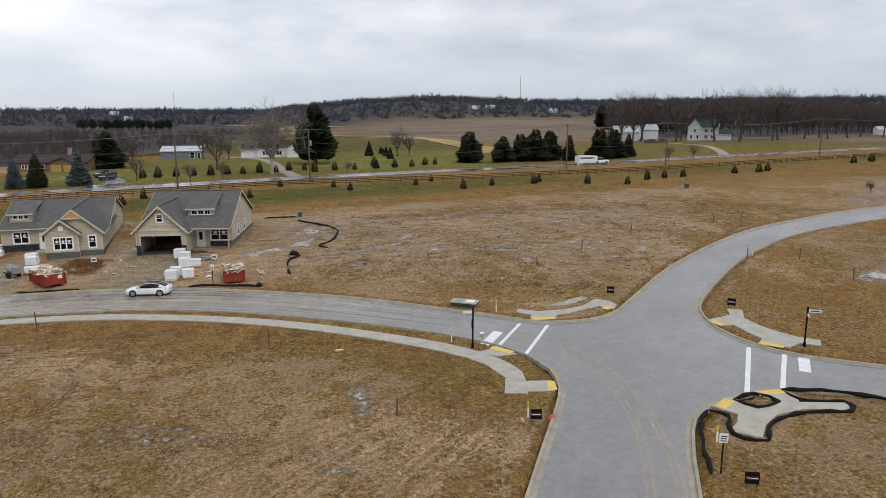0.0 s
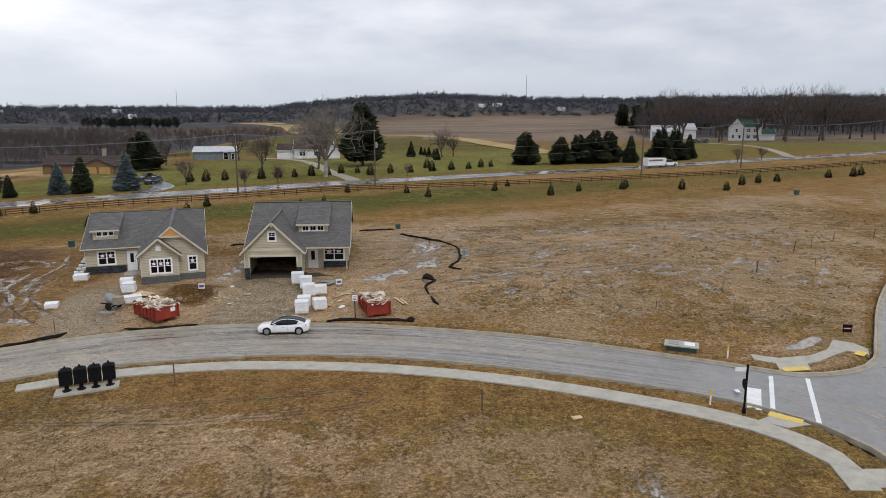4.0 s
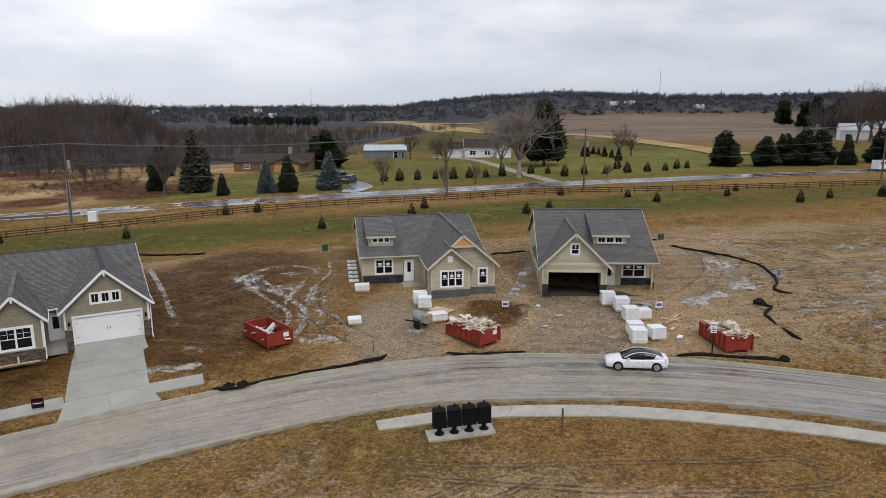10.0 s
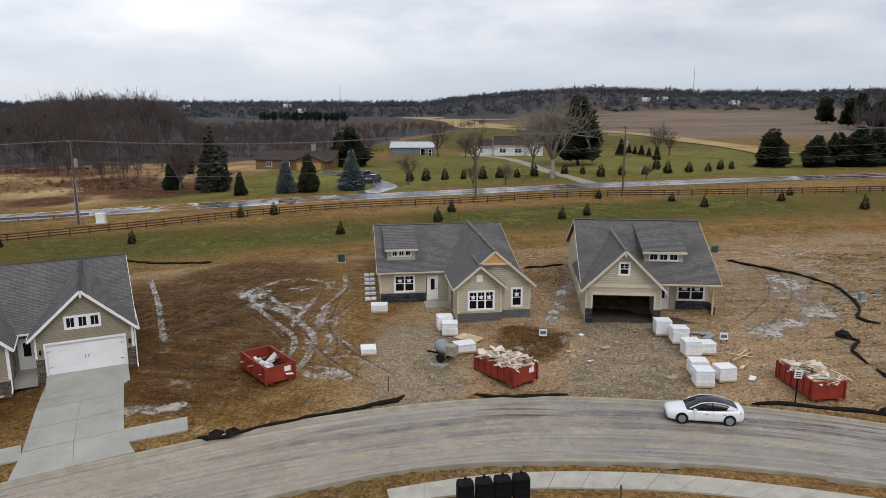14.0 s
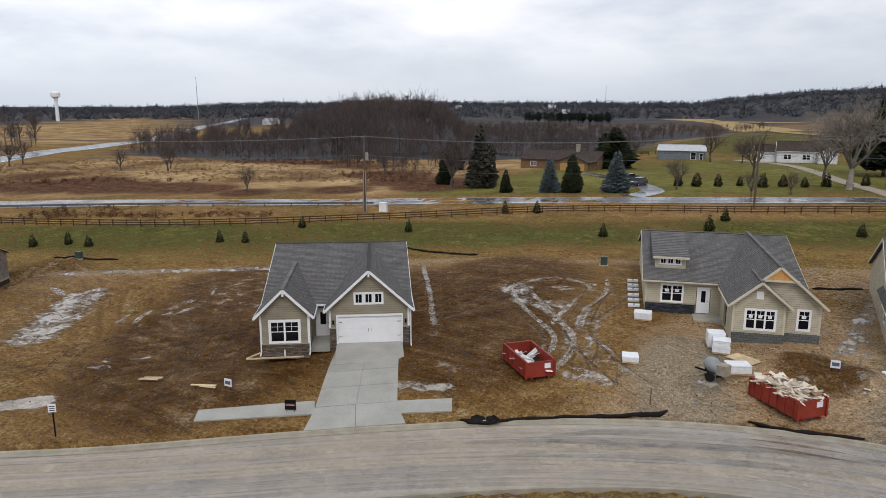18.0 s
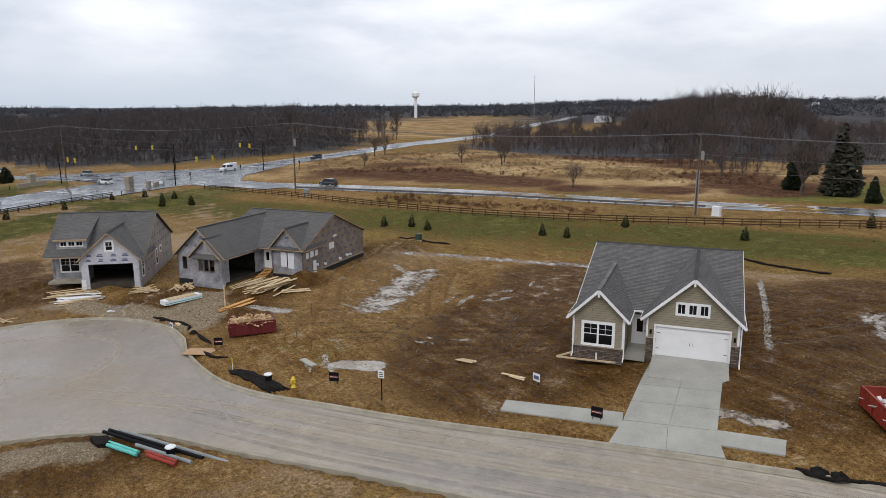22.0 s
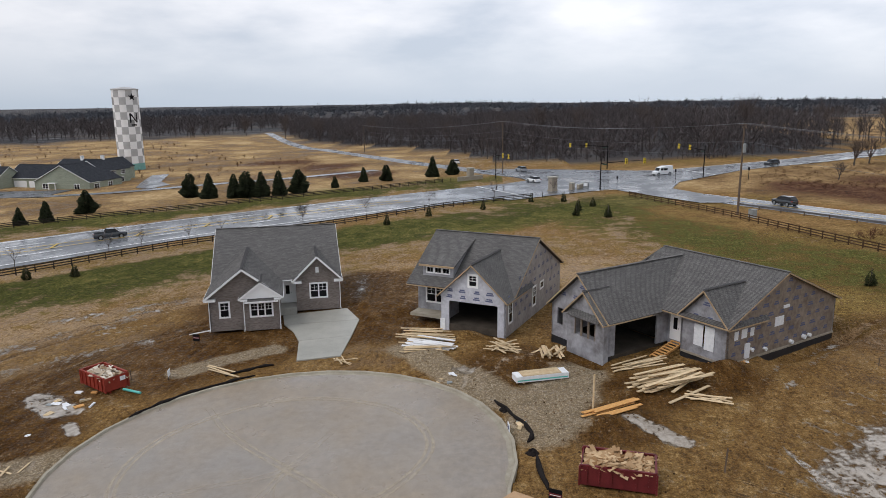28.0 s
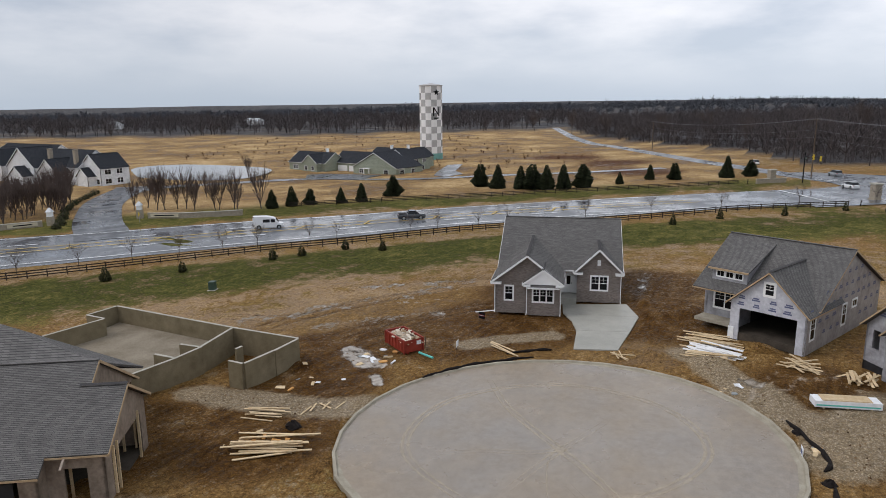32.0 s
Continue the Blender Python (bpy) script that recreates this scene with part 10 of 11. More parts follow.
for i in range(26):
    t = i / 25
    p = DRIVE_W[int(7 + t * (len(DRIVE_W) - 12))]
    tree(SHRUB, p[0] + 6.3 + rg.uniform(-0.4, 0.4), p[1] - 4.2 + rg.uniform(-0.5, 0.5), rg.uniform(1.2, 1.7), "low dark clipped hedge shrub along the drive", "shrub", "shrub", "hedge along the entrance drive", 1.2)
tree(SYCAMORE, -45.4, 186, 20.5, "great pale-barked bare sycamore", "sycamore", "tree")
for x, y, h, sp in ((-74.5, 170, 7, BARE), (-66, 205, 12, BARE), (-76, 250, 9, BARE), (-52, 214, 13, BARE), (-16, 258, 11, BARE), (-12, 262, 10, BARE), (-116.5, 152, 12, BARE), (-119, 156, 9, BARE), (-146, 168, 9, BARE), (-152, 128, 6, BARE), (-85, 250, 12, BARE), (-104, 235, 10, BARE), (-60, 166, 5, BARE), (-54, 172, 5, BARE), (-25, 185, 4, BARE),
                    (70, 215, 5, BARE), (80, 222, 5, BARE), (-165, 180, 8, BARE), (-208, 150, 9, BARE), (-214, 155, 8, BARE), (-270, 138, 10, BARE), (-276, 145, 9, BARE), (-222, 145, 7, BARE), (82, 132, 3, BARE), (-235, 118, 5, BARE)):
    tree(sp, x, y, h, "bare deciduous tree with fine grey twigs", "bare_tree", "tree", "bare trees")
for x, y, h in ((92, 338, 23), (134, 344, 24), (164, 342, 26), (182, 352, 22), (206, 356, 24), (222, 372, 23), (84, 330, 24), (98, 345, 26), (112, 335, 22), (106, 370, 26), (140, 330, 25), (150, 352, 27), (158, 335, 24), (168, 350, 26), (146, 372, 26), (190, 345, 20), (200, 372, 23), (228, 362, 20), (250, 390, 22), (130, 385, 25), (178, 392, 25), (212, 405, 24), (120, 352, 21), (236, 420, 24), (270, 400, 22)):
    tree(OAK, x, y, h, "old bare oak round a farmhouse", "oak", "tree", "old oaks round the farm")

for x, y, h in ((-232, 257, 26), (-226, 262, 25), (-233, 298, 27), (-231, 309, 25), (-224, 313, 24), (-180, 209, 15), (-237, 250, 21), (-214, 240, 19), (-262, 262, 22), (-248, 285, 24), (-205, 300, 18), (-280, 240, 18), (-196, 250, 16), (-171, 252, 14), (-172, 330, 17), (-290, 270, 21), (-310, 250, 19), (-255, 205, 12), (-300, 205, 13), (-160, 300, 15),
                (-418, 40, 18), (-424, 80, 20), (-420, 115, 17), (-432, 160, 19), (-446, 205, 20), (-470, 250, 19), (-452, 10, 17), (-500, -40, 18), (-560, -90, 19), (-445, 60, 21), (-470, 120, 22), (-480, 180, 21), (-540, -20, 21), (-610, -130, 20), (-660, -180, 19)):
    tree(FAROAK, x, y, h, "tall bare tree standing over the woods", "bare_tree", "tree", "tall trees in the woods", 0.85)

for x, y, h in ((146, 640, 22), (136, 600, 21), (150, 575, 24), (139, 560, 19), (156, 545, 23), (128, 530, 20), (147, 520, 21), (133, 500, 17), (160, 500, 22), (126, 470, 18), (143, 470, 20), (128, 435, 14), (172, 520, 22), (185, 500, 21)):
    tree(TALLPINE, x, y, h, "tall dark pine at the wood's edge", "pine", "conifer", "pines at the farm wood", 1.05)

# ---------------------------------------------------------------- woods
def twig_template(seed, limbs, twigs=4, wide=1.0, reach=0.3):
    """A light bare tree for the woods: stem, rising limbs and sprays of fine twigs."""
    rng = random.Random(seed)
    v, f = [], []

    def blade(p, q, w):
        d = (q - p).normalized()
        s = d.cross(Vector((rng.uniform(-1, 1), rng.uniform(-1, 1), 0.2))).normalized() * w
        k = len(v)
        v.extend([tuple(p - s), tuple(p + s), tuple(q)])
        f.append((k, k + 1, k + 2))

    for a in (0, 1.6):
        blade(Vector((0, 0, 0)), Vector((rng.uniform(-0.03, 0.03), rng.uniform(-0.03, 0.03), 0.85)), 0.011 * min(wide, 1.4))
    for i in range(limbs):
        u = (i + rng.random()) / limbs
        z = 0.16 + 0.5 * u
        a = i * 2.4 + rng.uniform(-0.5, 0.5)
        out = reach * (1 - 0.75 * u ** 2) * rng.uniform(0.55, 1.1)
        p = Vector((0, 0, z))
        q = Vector((math.cos(a) * out, math.sin(a) * out, min(0.97, z + rng.uniform(0.16, 0.34))))
        blade(p, q, 0.006 * wide)
        for k in range(twigs):
            o = p.lerp(q, rng.uniform(0.35, 1))
            d = ((q - p).normalized() * 0.7 + Vector((rng.uniform(-1, 1), rng.uniform(-1, 1), rng.uniform(0.1, 1.1))) * 0.75).normalized()
            e = o + d * rng.uniform(0.07, 0.17)
            blade(o, e, 0.0042 * wide)
            blade(o.lerp(e, 0.5), o.lerp(e, 0.5) + (d + Vector((rng.uniform(-1, 1), rng.uniform(-1, 1), rng.uniform(-0.2, 0.8)))).normalized() * 0.08, 0.0036 * wide)
    return np.array(v), f


def wood(label, places, heights, seed, limbs, mat, twigs=4, wide=1.0, squash=1.0, sink=0.2):
    rng = np.random.default_rng(seed)
    temps = [twig_template(seed * 10 + k, limbs, twigs, wide) for k in range(4)]
    V, F, base = [], [], 0
    z = land(places[:, 0], places[:, 1])
    for i, (x, y) in enumerate(places):
        tv, tf = temps[i % 4]
        a, s = rng.uniform(0, 6.28), heights[i]
        c, n = math.cos(a), math.sin(a)
        w = s * squash * rng.uniform(0.8, 1.2)
        V.append(np.stack([x + w * (tv[:, 0] * c - tv[:, 1] * n), y + w * (tv[:, 0] * n + tv[:, 1] * c), z[i] - sink + s * tv[:, 2]], 1))
        F.append(np.array(tf) + base)
        base += len(tv)
    me = bpy.data.meshes.new("bare_woodland")
    me.from_pydata(np.vstack(V).tolist(), [], np.vstack(F).tolist())
    me.materials.append(mat)
    me.update()
    tagged(new("bare_woodland", me), label, "woodland", kind="stuff")


M_WOOD_NEAR = island("grey_brown_shoots", (0.05, 0.039, 0.037), (0.15, 0.118, 0.108), 0.95)
M_WOOD_FAR = island("far_shoots", (0.05, 0.043, 0.044), (0.13, 0.112, 0.11), 0.95)
# Blue-grey haze of distance is put into the horizon twigs' base colour.
M_WOOD_HAZE = island("haze_tinted_shoots", (0.066, 0.071, 0.082), (0.108, 0.114, 0.128), 0.95)
M_BRUSH = island("brush_stems", (0.1, 0.055, 0.034), (0.36, 0.24, 0.125), 0.95)
M_BRUSH_RED = island("red_brush_stems", (0.05, 0.022, 0.014), (0.19, 0.095, 0.055), 0.95)
nrg = np.random.default_rng(5)


def scatter(poly, n):
    p = np.array(poly, float)
    out = []
    while len(out) < n:
        x, y = nrg.uniform(p[:, 0].min(), p[:, 0].max(), 400), nrg.uniform(p[:, 1].min(), p[:, 1].max(), 400)
        k = inside(poly, x, y)
        out += list(zip(x[k], y[k]))
    return np.array(out[:n])


def clear(pl, gap=9):
    k = (near(COUNTY_S[::3], pl[:, 0], pl[:, 1]) > gap + 6) & (near(HWY_S[::3], pl[:, 0], pl[:, 1]) > gap) & (near(HWY_N[::3], pl[:, 0], pl[:, 1]) > gap)
    return pl[k]


def ridge(pl):
    """Taller on the wooded knoll than on either side of it."""
    a = np.degrees(np.arctan2(-(pl[:, 0] + 39), pl[:, 1] - 28))
    return 0.5 + 0.5 * smooth(a, 30.5, 33.5) * (1 - smooth(a, 42, 47)) + 0.2 * smooth(a, 47, 52)


p1 = clear(scatter(W1, 900))
wood("dense bare woodland beyond the meadow", p1, nrg.uniform(9, 18, len(p1)) * ridge(p1), 1, 26, M_WOOD_NEAR, 5, 1.1, 1.1)
q1 = clear(scatter(W1, 900))
wood("low undergrowth at the wood edge", q1, nrg.uniform(1.5, 5, len(q1)), 11, 14, M_WOOD_NEAR, 4, 2.2, 1.7)
p2 = clear(scatter(W2, 800))
wood("brown bare thicket behind the farmyards", p2, nrg.uniform(3, 8, len(p2)), 2, 16, M_WOOD_NEAR, 4, 1.8, 1.5)
p3 = clear(scatter(W3, 2300))
wood("dense bare woodland across the main road", p3, nrg.uniform(8, 15, len(p3)) * np.where(nrg.random(len(p3)) < 0.12, 1.3, 1.0), 3, 16, M_WOOD_FAR, 4, 1.7, 1.3)
q3 = clear(scatter([(-338, 40), (-318, 75), (-306, 112), (-325, 150), (-380, 190), (-420, 190), (-400, 60), (-500, -30), (-640, -110), (-632, -135), (-497, -55), (-422, 8)], 900))
wood("low dark undergrowth along the far wood edge", q3, nrg.uniform(1.5, 5, len(q3)), 12, 10, M_WOOD_FAR, 4, 2.8, 1.8)
p4 = clear(scatter(W4, 2200))
wood("far bare woodland past the meadows", p4, nrg.uniform(7, 16, len(p4)), 4, 12, M_WOOD_FAR, 3, 2.6, 1.5)
p5 = clear(scatter(W5, 900))
wood("bare woodland behind the white farmhouse", p5, nrg.uniform(11, 20, len(p5)), 5, 20, M_WOOD_FAR, 4, 1.6, 1.2)
ang = np.radians(np.concatenate([nrg.uniform(-48, 60, 5000), nrg.uniform(60, 152, 2800)]))
rad = np.where(nrg.random(len(ang)) < 0.5, nrg.uniform(1180, 2000, len(ang)), nrg.uniform(1700, 2000, len(ang)))
p6 = np.stack([-np.sin(ang) * rad, np.cos(ang) * rad], 1)
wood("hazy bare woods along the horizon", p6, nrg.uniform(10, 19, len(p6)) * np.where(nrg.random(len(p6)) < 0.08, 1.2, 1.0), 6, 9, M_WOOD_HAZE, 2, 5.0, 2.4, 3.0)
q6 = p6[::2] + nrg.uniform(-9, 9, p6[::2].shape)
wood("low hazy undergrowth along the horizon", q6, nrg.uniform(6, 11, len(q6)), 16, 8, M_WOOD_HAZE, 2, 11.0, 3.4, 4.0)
p7 = clear(scatter([(-235, 95), (-205, 120), (-150, 148), (-128, 158), (-127, 200), (-190, 215), (-280, 165), (-275, 120)], 2200), 3)
k7 = np.array([any(math.hypot(x - a, y - b) < r for a, b, r in ((-218, 110, 13), (-202, 118, 14), (-184, 124, 14), (-166, 128, 10), (-146, 170, 13), (-130, 156, 13), (-190, 196, 15), (-212, 190, 13))) for x, y in p7])
wood("golden dead grass stems on the meadow", p7[~k7], nrg.uniform(0.3, 0.8, (~k7).sum()), 7, 10, M_BRUSH, 3, 4.0, 4.0)
wood("red-stemmed brush on the meadow", p7[k7], nrg.uniform(0.4, 1.1, k7.sum()), 13, 12, M_BRUSH_RED, 4, 3.0, 3.4)
verge_pts = np.array([(x + nrg.uniform(-4, 4), y + nrg.uniform(-2.2, 2.2)) for x, y in [(-165.4, 91.7), (-158.7, 94.0), (-153.5, 96.7), (-147.7, 98.6), (-144.7, 100.9), (-136.9, 104.8), (-133.2, 106.9), (-128.9, 108.3), (-157.5, 101.3), (-165.0, 96.2)] for _ in range(26)])
wood("low brown brush between the fence and the road", verge_pts, nrg.uniform(0.4, 1.2, len(verge_pts)), 15, 12, M_BRUSH_RED, 4, 2.6, 2.6)
p8 = clear(scatter([(-136, 168), (-132, 196), (-150, 235), (-190, 228), (-205, 190)], 70), 5)
wood("low bare scrub at the meadow edge", p8, nrg.uniform(2.5, 6, len(p8)), 8, 22, M_WOOD_NEAR, 5, 1.1, 1.2)
p9 = clear(scatter([(-300, -60), (-390, -40), (-420, -90), (-560, -200), (-470, -330), (-300, -230)], 220), 6)
wood("scattered scrub on the far meadow", p9, nrg.uniform(0.8, 2.4, len(p9)), 9, 12, M_BRUSH_RED, 4, 3.0, 1.8)
row = curve([(-395, 207), (-470, 216), (-560, 205), (-640, 238), (-760, 318), (-900, 440)], 4)
row = row + nrg.uniform(-6, 6, row.shape)
wood("thin row of bare trees along a field edge", row, nrg.uniform(9, 17, len(row)), 14, 20, M_WOOD_FAR, 4, 1.6, 0.9)
p10 = np.stack([nrg.uniform(-470, -350, 70), nrg.uniform(895, 935, 70)], 1)
wood("dark shelter belt on the far field", p10, nrg.uniform(10, 15, len(p10)), 10, 26, island("shelter_needles", (0.015, 0.022, 0.016), (0.035, 0.045, 0.032)), 6, 4.5, 1.2)

# ---------------------------------------------------------------- tufts and clods on the near ground
def sprinkle(name, label, poly, n, seed, kind_, mat, size, keep=None):
    rng = np.random.default_rng(seed)
    p = np.array(poly, float)
    x, y = rng.uniform(p[:, 0].min(), p[:, 0].max(), n), rng.uniform(p[:, 1].min(), p[:, 1].max(), n)
    k = inside(poly, x, y) & ~inside(STREET, x, y) & (near(KERB_A[::2], x, y) > 0.6) & (near(walk_n[::2], x, y) > 1.7)
    x, y = x[k], y[k]
    clump = np.array([noise.noise(Vector((a * 0.5, b * 0.5, seed))) + 0.6 * noise.noise(Vector((a * 0.12, b * 0.12, seed + 3))) for a, b in zip(x, y)])
    k = clump > 0.05
    x, y = x[k], y[k]
    V, F = [], []
    for i in range(len(x)):
        z, s, o = GZ(x[i], y[i]), size * rng.uniform(0.5, 1.5), len(V)
        if kind_ == "tuft":
            for q in range(5):
                a, r, l = rng.uniform(0, 6.28), s * rng.uniform(0.2, 0.6), s * rng.uniform(0.5, 1.0)
                bx, by, dx, dy = x[i] + r * math.cos(a) * 0.5, y[i] + r * math.sin(a) * 0.5, math.cos(a) * l, math.sin(a) * l
                w = s * 0.22
                V += [(bx - w * math.sin(a), by + w * math.cos(a), z - 0.02), (bx + w * math.sin(a), by - w * math.cos(a), z - 0.02), (bx + dx, by + dy, z + l * rng.uniform(0.15, 0.5))]
                F.append((o + 3 * q, o + 3 * q + 1, o + 3 * q + 2))
        else:
            c = [(x[i] + s * rng.uniform(0.5, 1) * math.cos(a), y[i] + s * rng.uniform(0.5, 1) * math.sin(a), z - 0.02) for a in (0.3, 1.6, 2.9, 4.2, 5.4)]
            V += c + [(x[i] + s * 0.2 * rng.uniform(-1, 1), y[i] + s * 0.2 * rng.uniform(-1, 1), z + s * rng.uniform(0.4, 0.8))]
            F += [(o + j, o + (j + 1) % 5, o + 5) for j in range(5)]
    me = bpy.data.meshes.new(name)
    me.from_pydata(V, [], F)
    me.materials.append(mat)
    me.update()
    tagged(new(name, me), label, name.replace("_", " "), kind="stuff")


M_TUFT = island("straw_tufts", (0.06, 0.036, 0.012), (0.24, 0.15, 0.055), 0.95)
M_TUFT_G = island("green_tufts", (0.028, 0.034, 0.008), (0.14, 0.125, 0.034), 0.95)
M_CLOD = island("clods", (0.045, 0.024, 0.011), (0.26, 0.17, 0.095), 0.95)
M_TUFT_O = island("olive_tufts", (0.075, 0.066, 0.024), (0.24, 0.19, 0.085), 0.95)
NEAR_TURF = [(-64, 40), (-50, 57), (-30, 62), (-10, 59), (4, 50), (4, 33), (-4, 20), (-20, 18), (-48, 24)]
sprinkle("grass_tufts", "dead straw-coloured grass tufts on thin turf", NEAR_TURF, 52000, 1, "tuft", M_TUFT, 0.15)
sprinkle("grass_tufts", "dead grass tufts beyond the junction", [(24, 50), (28, 66), (42, 84), (70, 100), (90, 70), (60, 36)], 9000, 2, "tuft", M_TUFT, 0.22)
sprinkle("grass_tufts", "sparse olive tufts on the empty lots", [(-20, 76), (4, 68), (16, 68), (34, 92), (64, 114), (40, 130), (-16, 112)], 20000, 3, "tuft", M_TUFT_O, 0.27)
sprinkle("earth_clods", "broken clods of clay on the lots", [(-92, 48), (-60, 64), (-40, 73), (-18, 74), (-14, 110), (-80, 104)], 16000, 4, "clod", M_CLOD, 0.09)
sprinkle("earth_clods", "broken clods of clay round the turning circle", [(-88, 46), (-96, 44), (-104, 42), (-114, 38), (-120, 28), (-118, 14), (-108, 9), (-96, 8), (-88, -6), (-120, -8), (-150, 4), (-150, 40), (-134, 84), (-100, 76)], 16000, 5, "clod", M_CLOD, 0.1)
sprinkle("grass_tufts", "green winter grass tufts on the bank", [(-150, 84), (-116, 98), (-92, 118), (-60, 138), (-20, 152), (40, 166), (40, 146), (-20, 136), (-60, 118), (-92, 106), (-120, 90)], 16000, 6, "tuft", M_TUFT_G, 0.26)
part("basement_floor", Build().prism([(-108.4, -5.6, -1.55), (-108.4, -20.5, -1.55), (-97.2, -18.5, -1.55), (-97, -4.8, -1.55)], (0, 0, 0.1)), surf("dirty_slab", (0.17, 0.14, 0.1), (0.3, 0.26, 0.2), 0.5, 0.8, 0.2), fd).matrix_basis = Matrix.Translation((107.9, -2.0, -H(-107.9, 2.0)))

# ---------------------------------------------------------------- far buildings
def simple_house(name, label, x, y, rz, W, D, hw, rise, wmat, rmat, wings=(), wins=(), trim=None, dz=0.0, chimney=None, group="houses across the road"):
    """A gabled building with storeys, windows and wings (u, v, W, D, height, rise, axis)."""
    h = thing(name, label, name.replace("_", " ") if name != "house" else "house", at(x, y, rz, dz), group)
    for u, v, w, d, hh, rs, ax in ((0, 0, W, D, hw, rise, "x"), *wings):
        wall(h, "wall", (u, v), (u + w, v), -0.6, hh, wmat)
        wall(h, "wall", (u + w, v), (u + w, v + d), -0.6, hh, wmat)
        wall(h, "wall", (u + w, v + d), (u, v + d), -0.6, hh, wmat)
        wall(h, "wall", (u, v + d), (u, v), -0.6, hh, wmat)
        if ax == "x":
            roof_x(h, u - 0.3, u + w + 0.3, v - 0.4, v + d / 2, v + d + 0.4, hh, hh + rs, rmat, trim or M_WHITE)
            gable(h, (u + w, v), (u + w, v + d), hh, rs * 0.95, wmat)
            gable(h, (u, v + d), (u, v), hh, rs * 0.95, wmat)
        else:
            roof_v(h, u + w / 2, w / 2 + 0.35, v - 0.35, v + d, hh - 0.1, hh + rs, rmat, trim or M_WHITE)
            gable(h, (u, v), (u + w, v), hh, rs * 0.92, wmat)
    for u0, u1, v, z0, z1, n in wins:
        window(h, (0, v), (1, v), u0, u1, z0, z1, n, 2, None, 0.05, 1, 0.1)
    if chimney:
        u, v, z0, z1 = chimney
        part("chimney", Build().box(u - 0.5, u + 0.5, v - 0.4, v + 0.4, z0, z1).box(u - 0.58, u + 0.58, v - 0.48, v + 0.48, z1, z1 + 0.15), M_STONEY, h)
    return h


ranch = simple_house("house", "low tan-brick ranch house with brown hipped roof", -127, 206, 3, 22, 11, 2.7, 2.4, M_TAN_BRICK, M_BROWN_ROOF, ((12, -4, 9, 6, 2.6, 1.9, "v"),), ((3, 4.6, 0, 0.9, 2.0, 2), (8, 9.6, 0, 0.9, 2.0, 2)), M_BROWN_ROOF, 0, (15, 5, 4, 6.6))
for u in (13.2, 16.9):
    part("garage_door", Build().box(u, u + 3.0, -4.08, -4.0, 0, 2.2), surf("tan_door", (0.42, 0.25, 0.08), (0.5, 0.3, 0.1), 2, 0.6, 0.05), ranch, "tan garage door")
barn = simple_house("barn", "low blue-grey metal barn with a pale tin roof", -103, 257, 10, 14.5, 10, 2.9, 1.6, M_BLUE_TIN, M_TIN, (), ((10.2, 11.7, 0, 0.1, 2.4, 1), (12.9, 13.8, 0, 0.1, 2.1, 1)))
farm = simple_house("house", "white farmhouse with a grey roof behind a sycamore", -68, 258, 6, 13.5, 8, 3.4, 2.8, M_WHITE_SIDING, M_BROWN_ROOF, ((-6, 1, 6, 7, 3.0, 2.0, "x"), (11, -3, 5, 4, 3.0, 1.9, "v")), ((2, 4, 0, 1, 2.4, 2), (7, 9, 0, 1, 2.4, 2)))
simple_house("house", "two-storey white farmhouse among old bare oaks", 127, 352, -20, 11, 9, 6.4, 4.0, M_WHITE_SIDING, M_GREEN_ROOF, ((-3.5, -2, 6.5, 8, 6.2, 4.2, "v"), (10, 1, 7, 7, 3.2, 2.4, "x")), ((-2.2, -1.2, -2, 1, 2.6, 1), (0.8, 1.8, -2, 1, 2.6, 1), (-0.7, 0.3, -2, 4, 5.6, 1), (4.5, 6, 0, 1, 2.6, 2), (7.5, 9, 0, 1, 2.6, 2), (4.5, 6, 0, 4, 5.6, 2), (7.5, 9, 0, 4, 5.6, 2)))
simple_house("barn", "white farm barn with a grey roof", 88, 358, -10, 12, 9, 4.5, 3.0, M_WHITE_SIDING, M_TIN, (), ((2, 4, 0, 0.2, 2.8, 1),))
simple_house("shed", "white farm shed behind bare trees", 106, 372, 5, 9, 8, 5.0, 3.0, M_WHITE_SIDING, M_TIN)
simple_house("shed", "long white outbuilding beyond the lawn", 250, 402, -10, 14, 7, 3.0, 1.8, M_WHITE_SIDING, M_TIN)
for i, (x, y, w) in enumerate(((62, 1420, 16), (92, 1440, 20), (205, 1330, 16), (-560, 1250, 13), (-840, 1330, 12), (-700, 1500, 18), (-1050, 1400, 13), (-560, -620, 20), (-700, -560, 24), (-600, 560, 16))):
    simple_house("barn", "distant pale farm building beyond the fields", x, y, 10 * i, w, 10, 5, 3, M_WHITE_SIDING, M_TIN, group="distant farm buildings")

# condominiums across the main road
cd = simple_house("condominium", "sage-green condominium house with dark roofs and white trim", -289.5, -150, 83, 20, 12, 3.4, 4.0, M_SAGE, M_DARK_ROOF,
                  ((10, -2.5, 8, 8, 3.6, 3.4, "v"), (18, 7, 18, 12, 3.4, 4.2, "x"), (35, 0, 21, 16, 3.2, 5.4, "v"), (30, 14, 14, 13, 5.4, 3.6, "x"), (40, 13, 11, 15, 5.4, 3.6, "v"), (36, 27, 9, 12, 5.0, 3.4, "v")),
                  ((2.5, 5, 0, 0.8, 2.4, 3), (11.3, 12.7, -2.5, 0.8, 2.4, 1), (15, 16.4, -2.5, 0.8, 2.4, 1), (38, 40, 0, 0.8, 2.4, 2), (50, 52, 0, 0.8, 2.4, 2), (33, 34.5, 14, 3.6, 5.0, 2)), M_WHITE, -0.3, None, "condominiums")
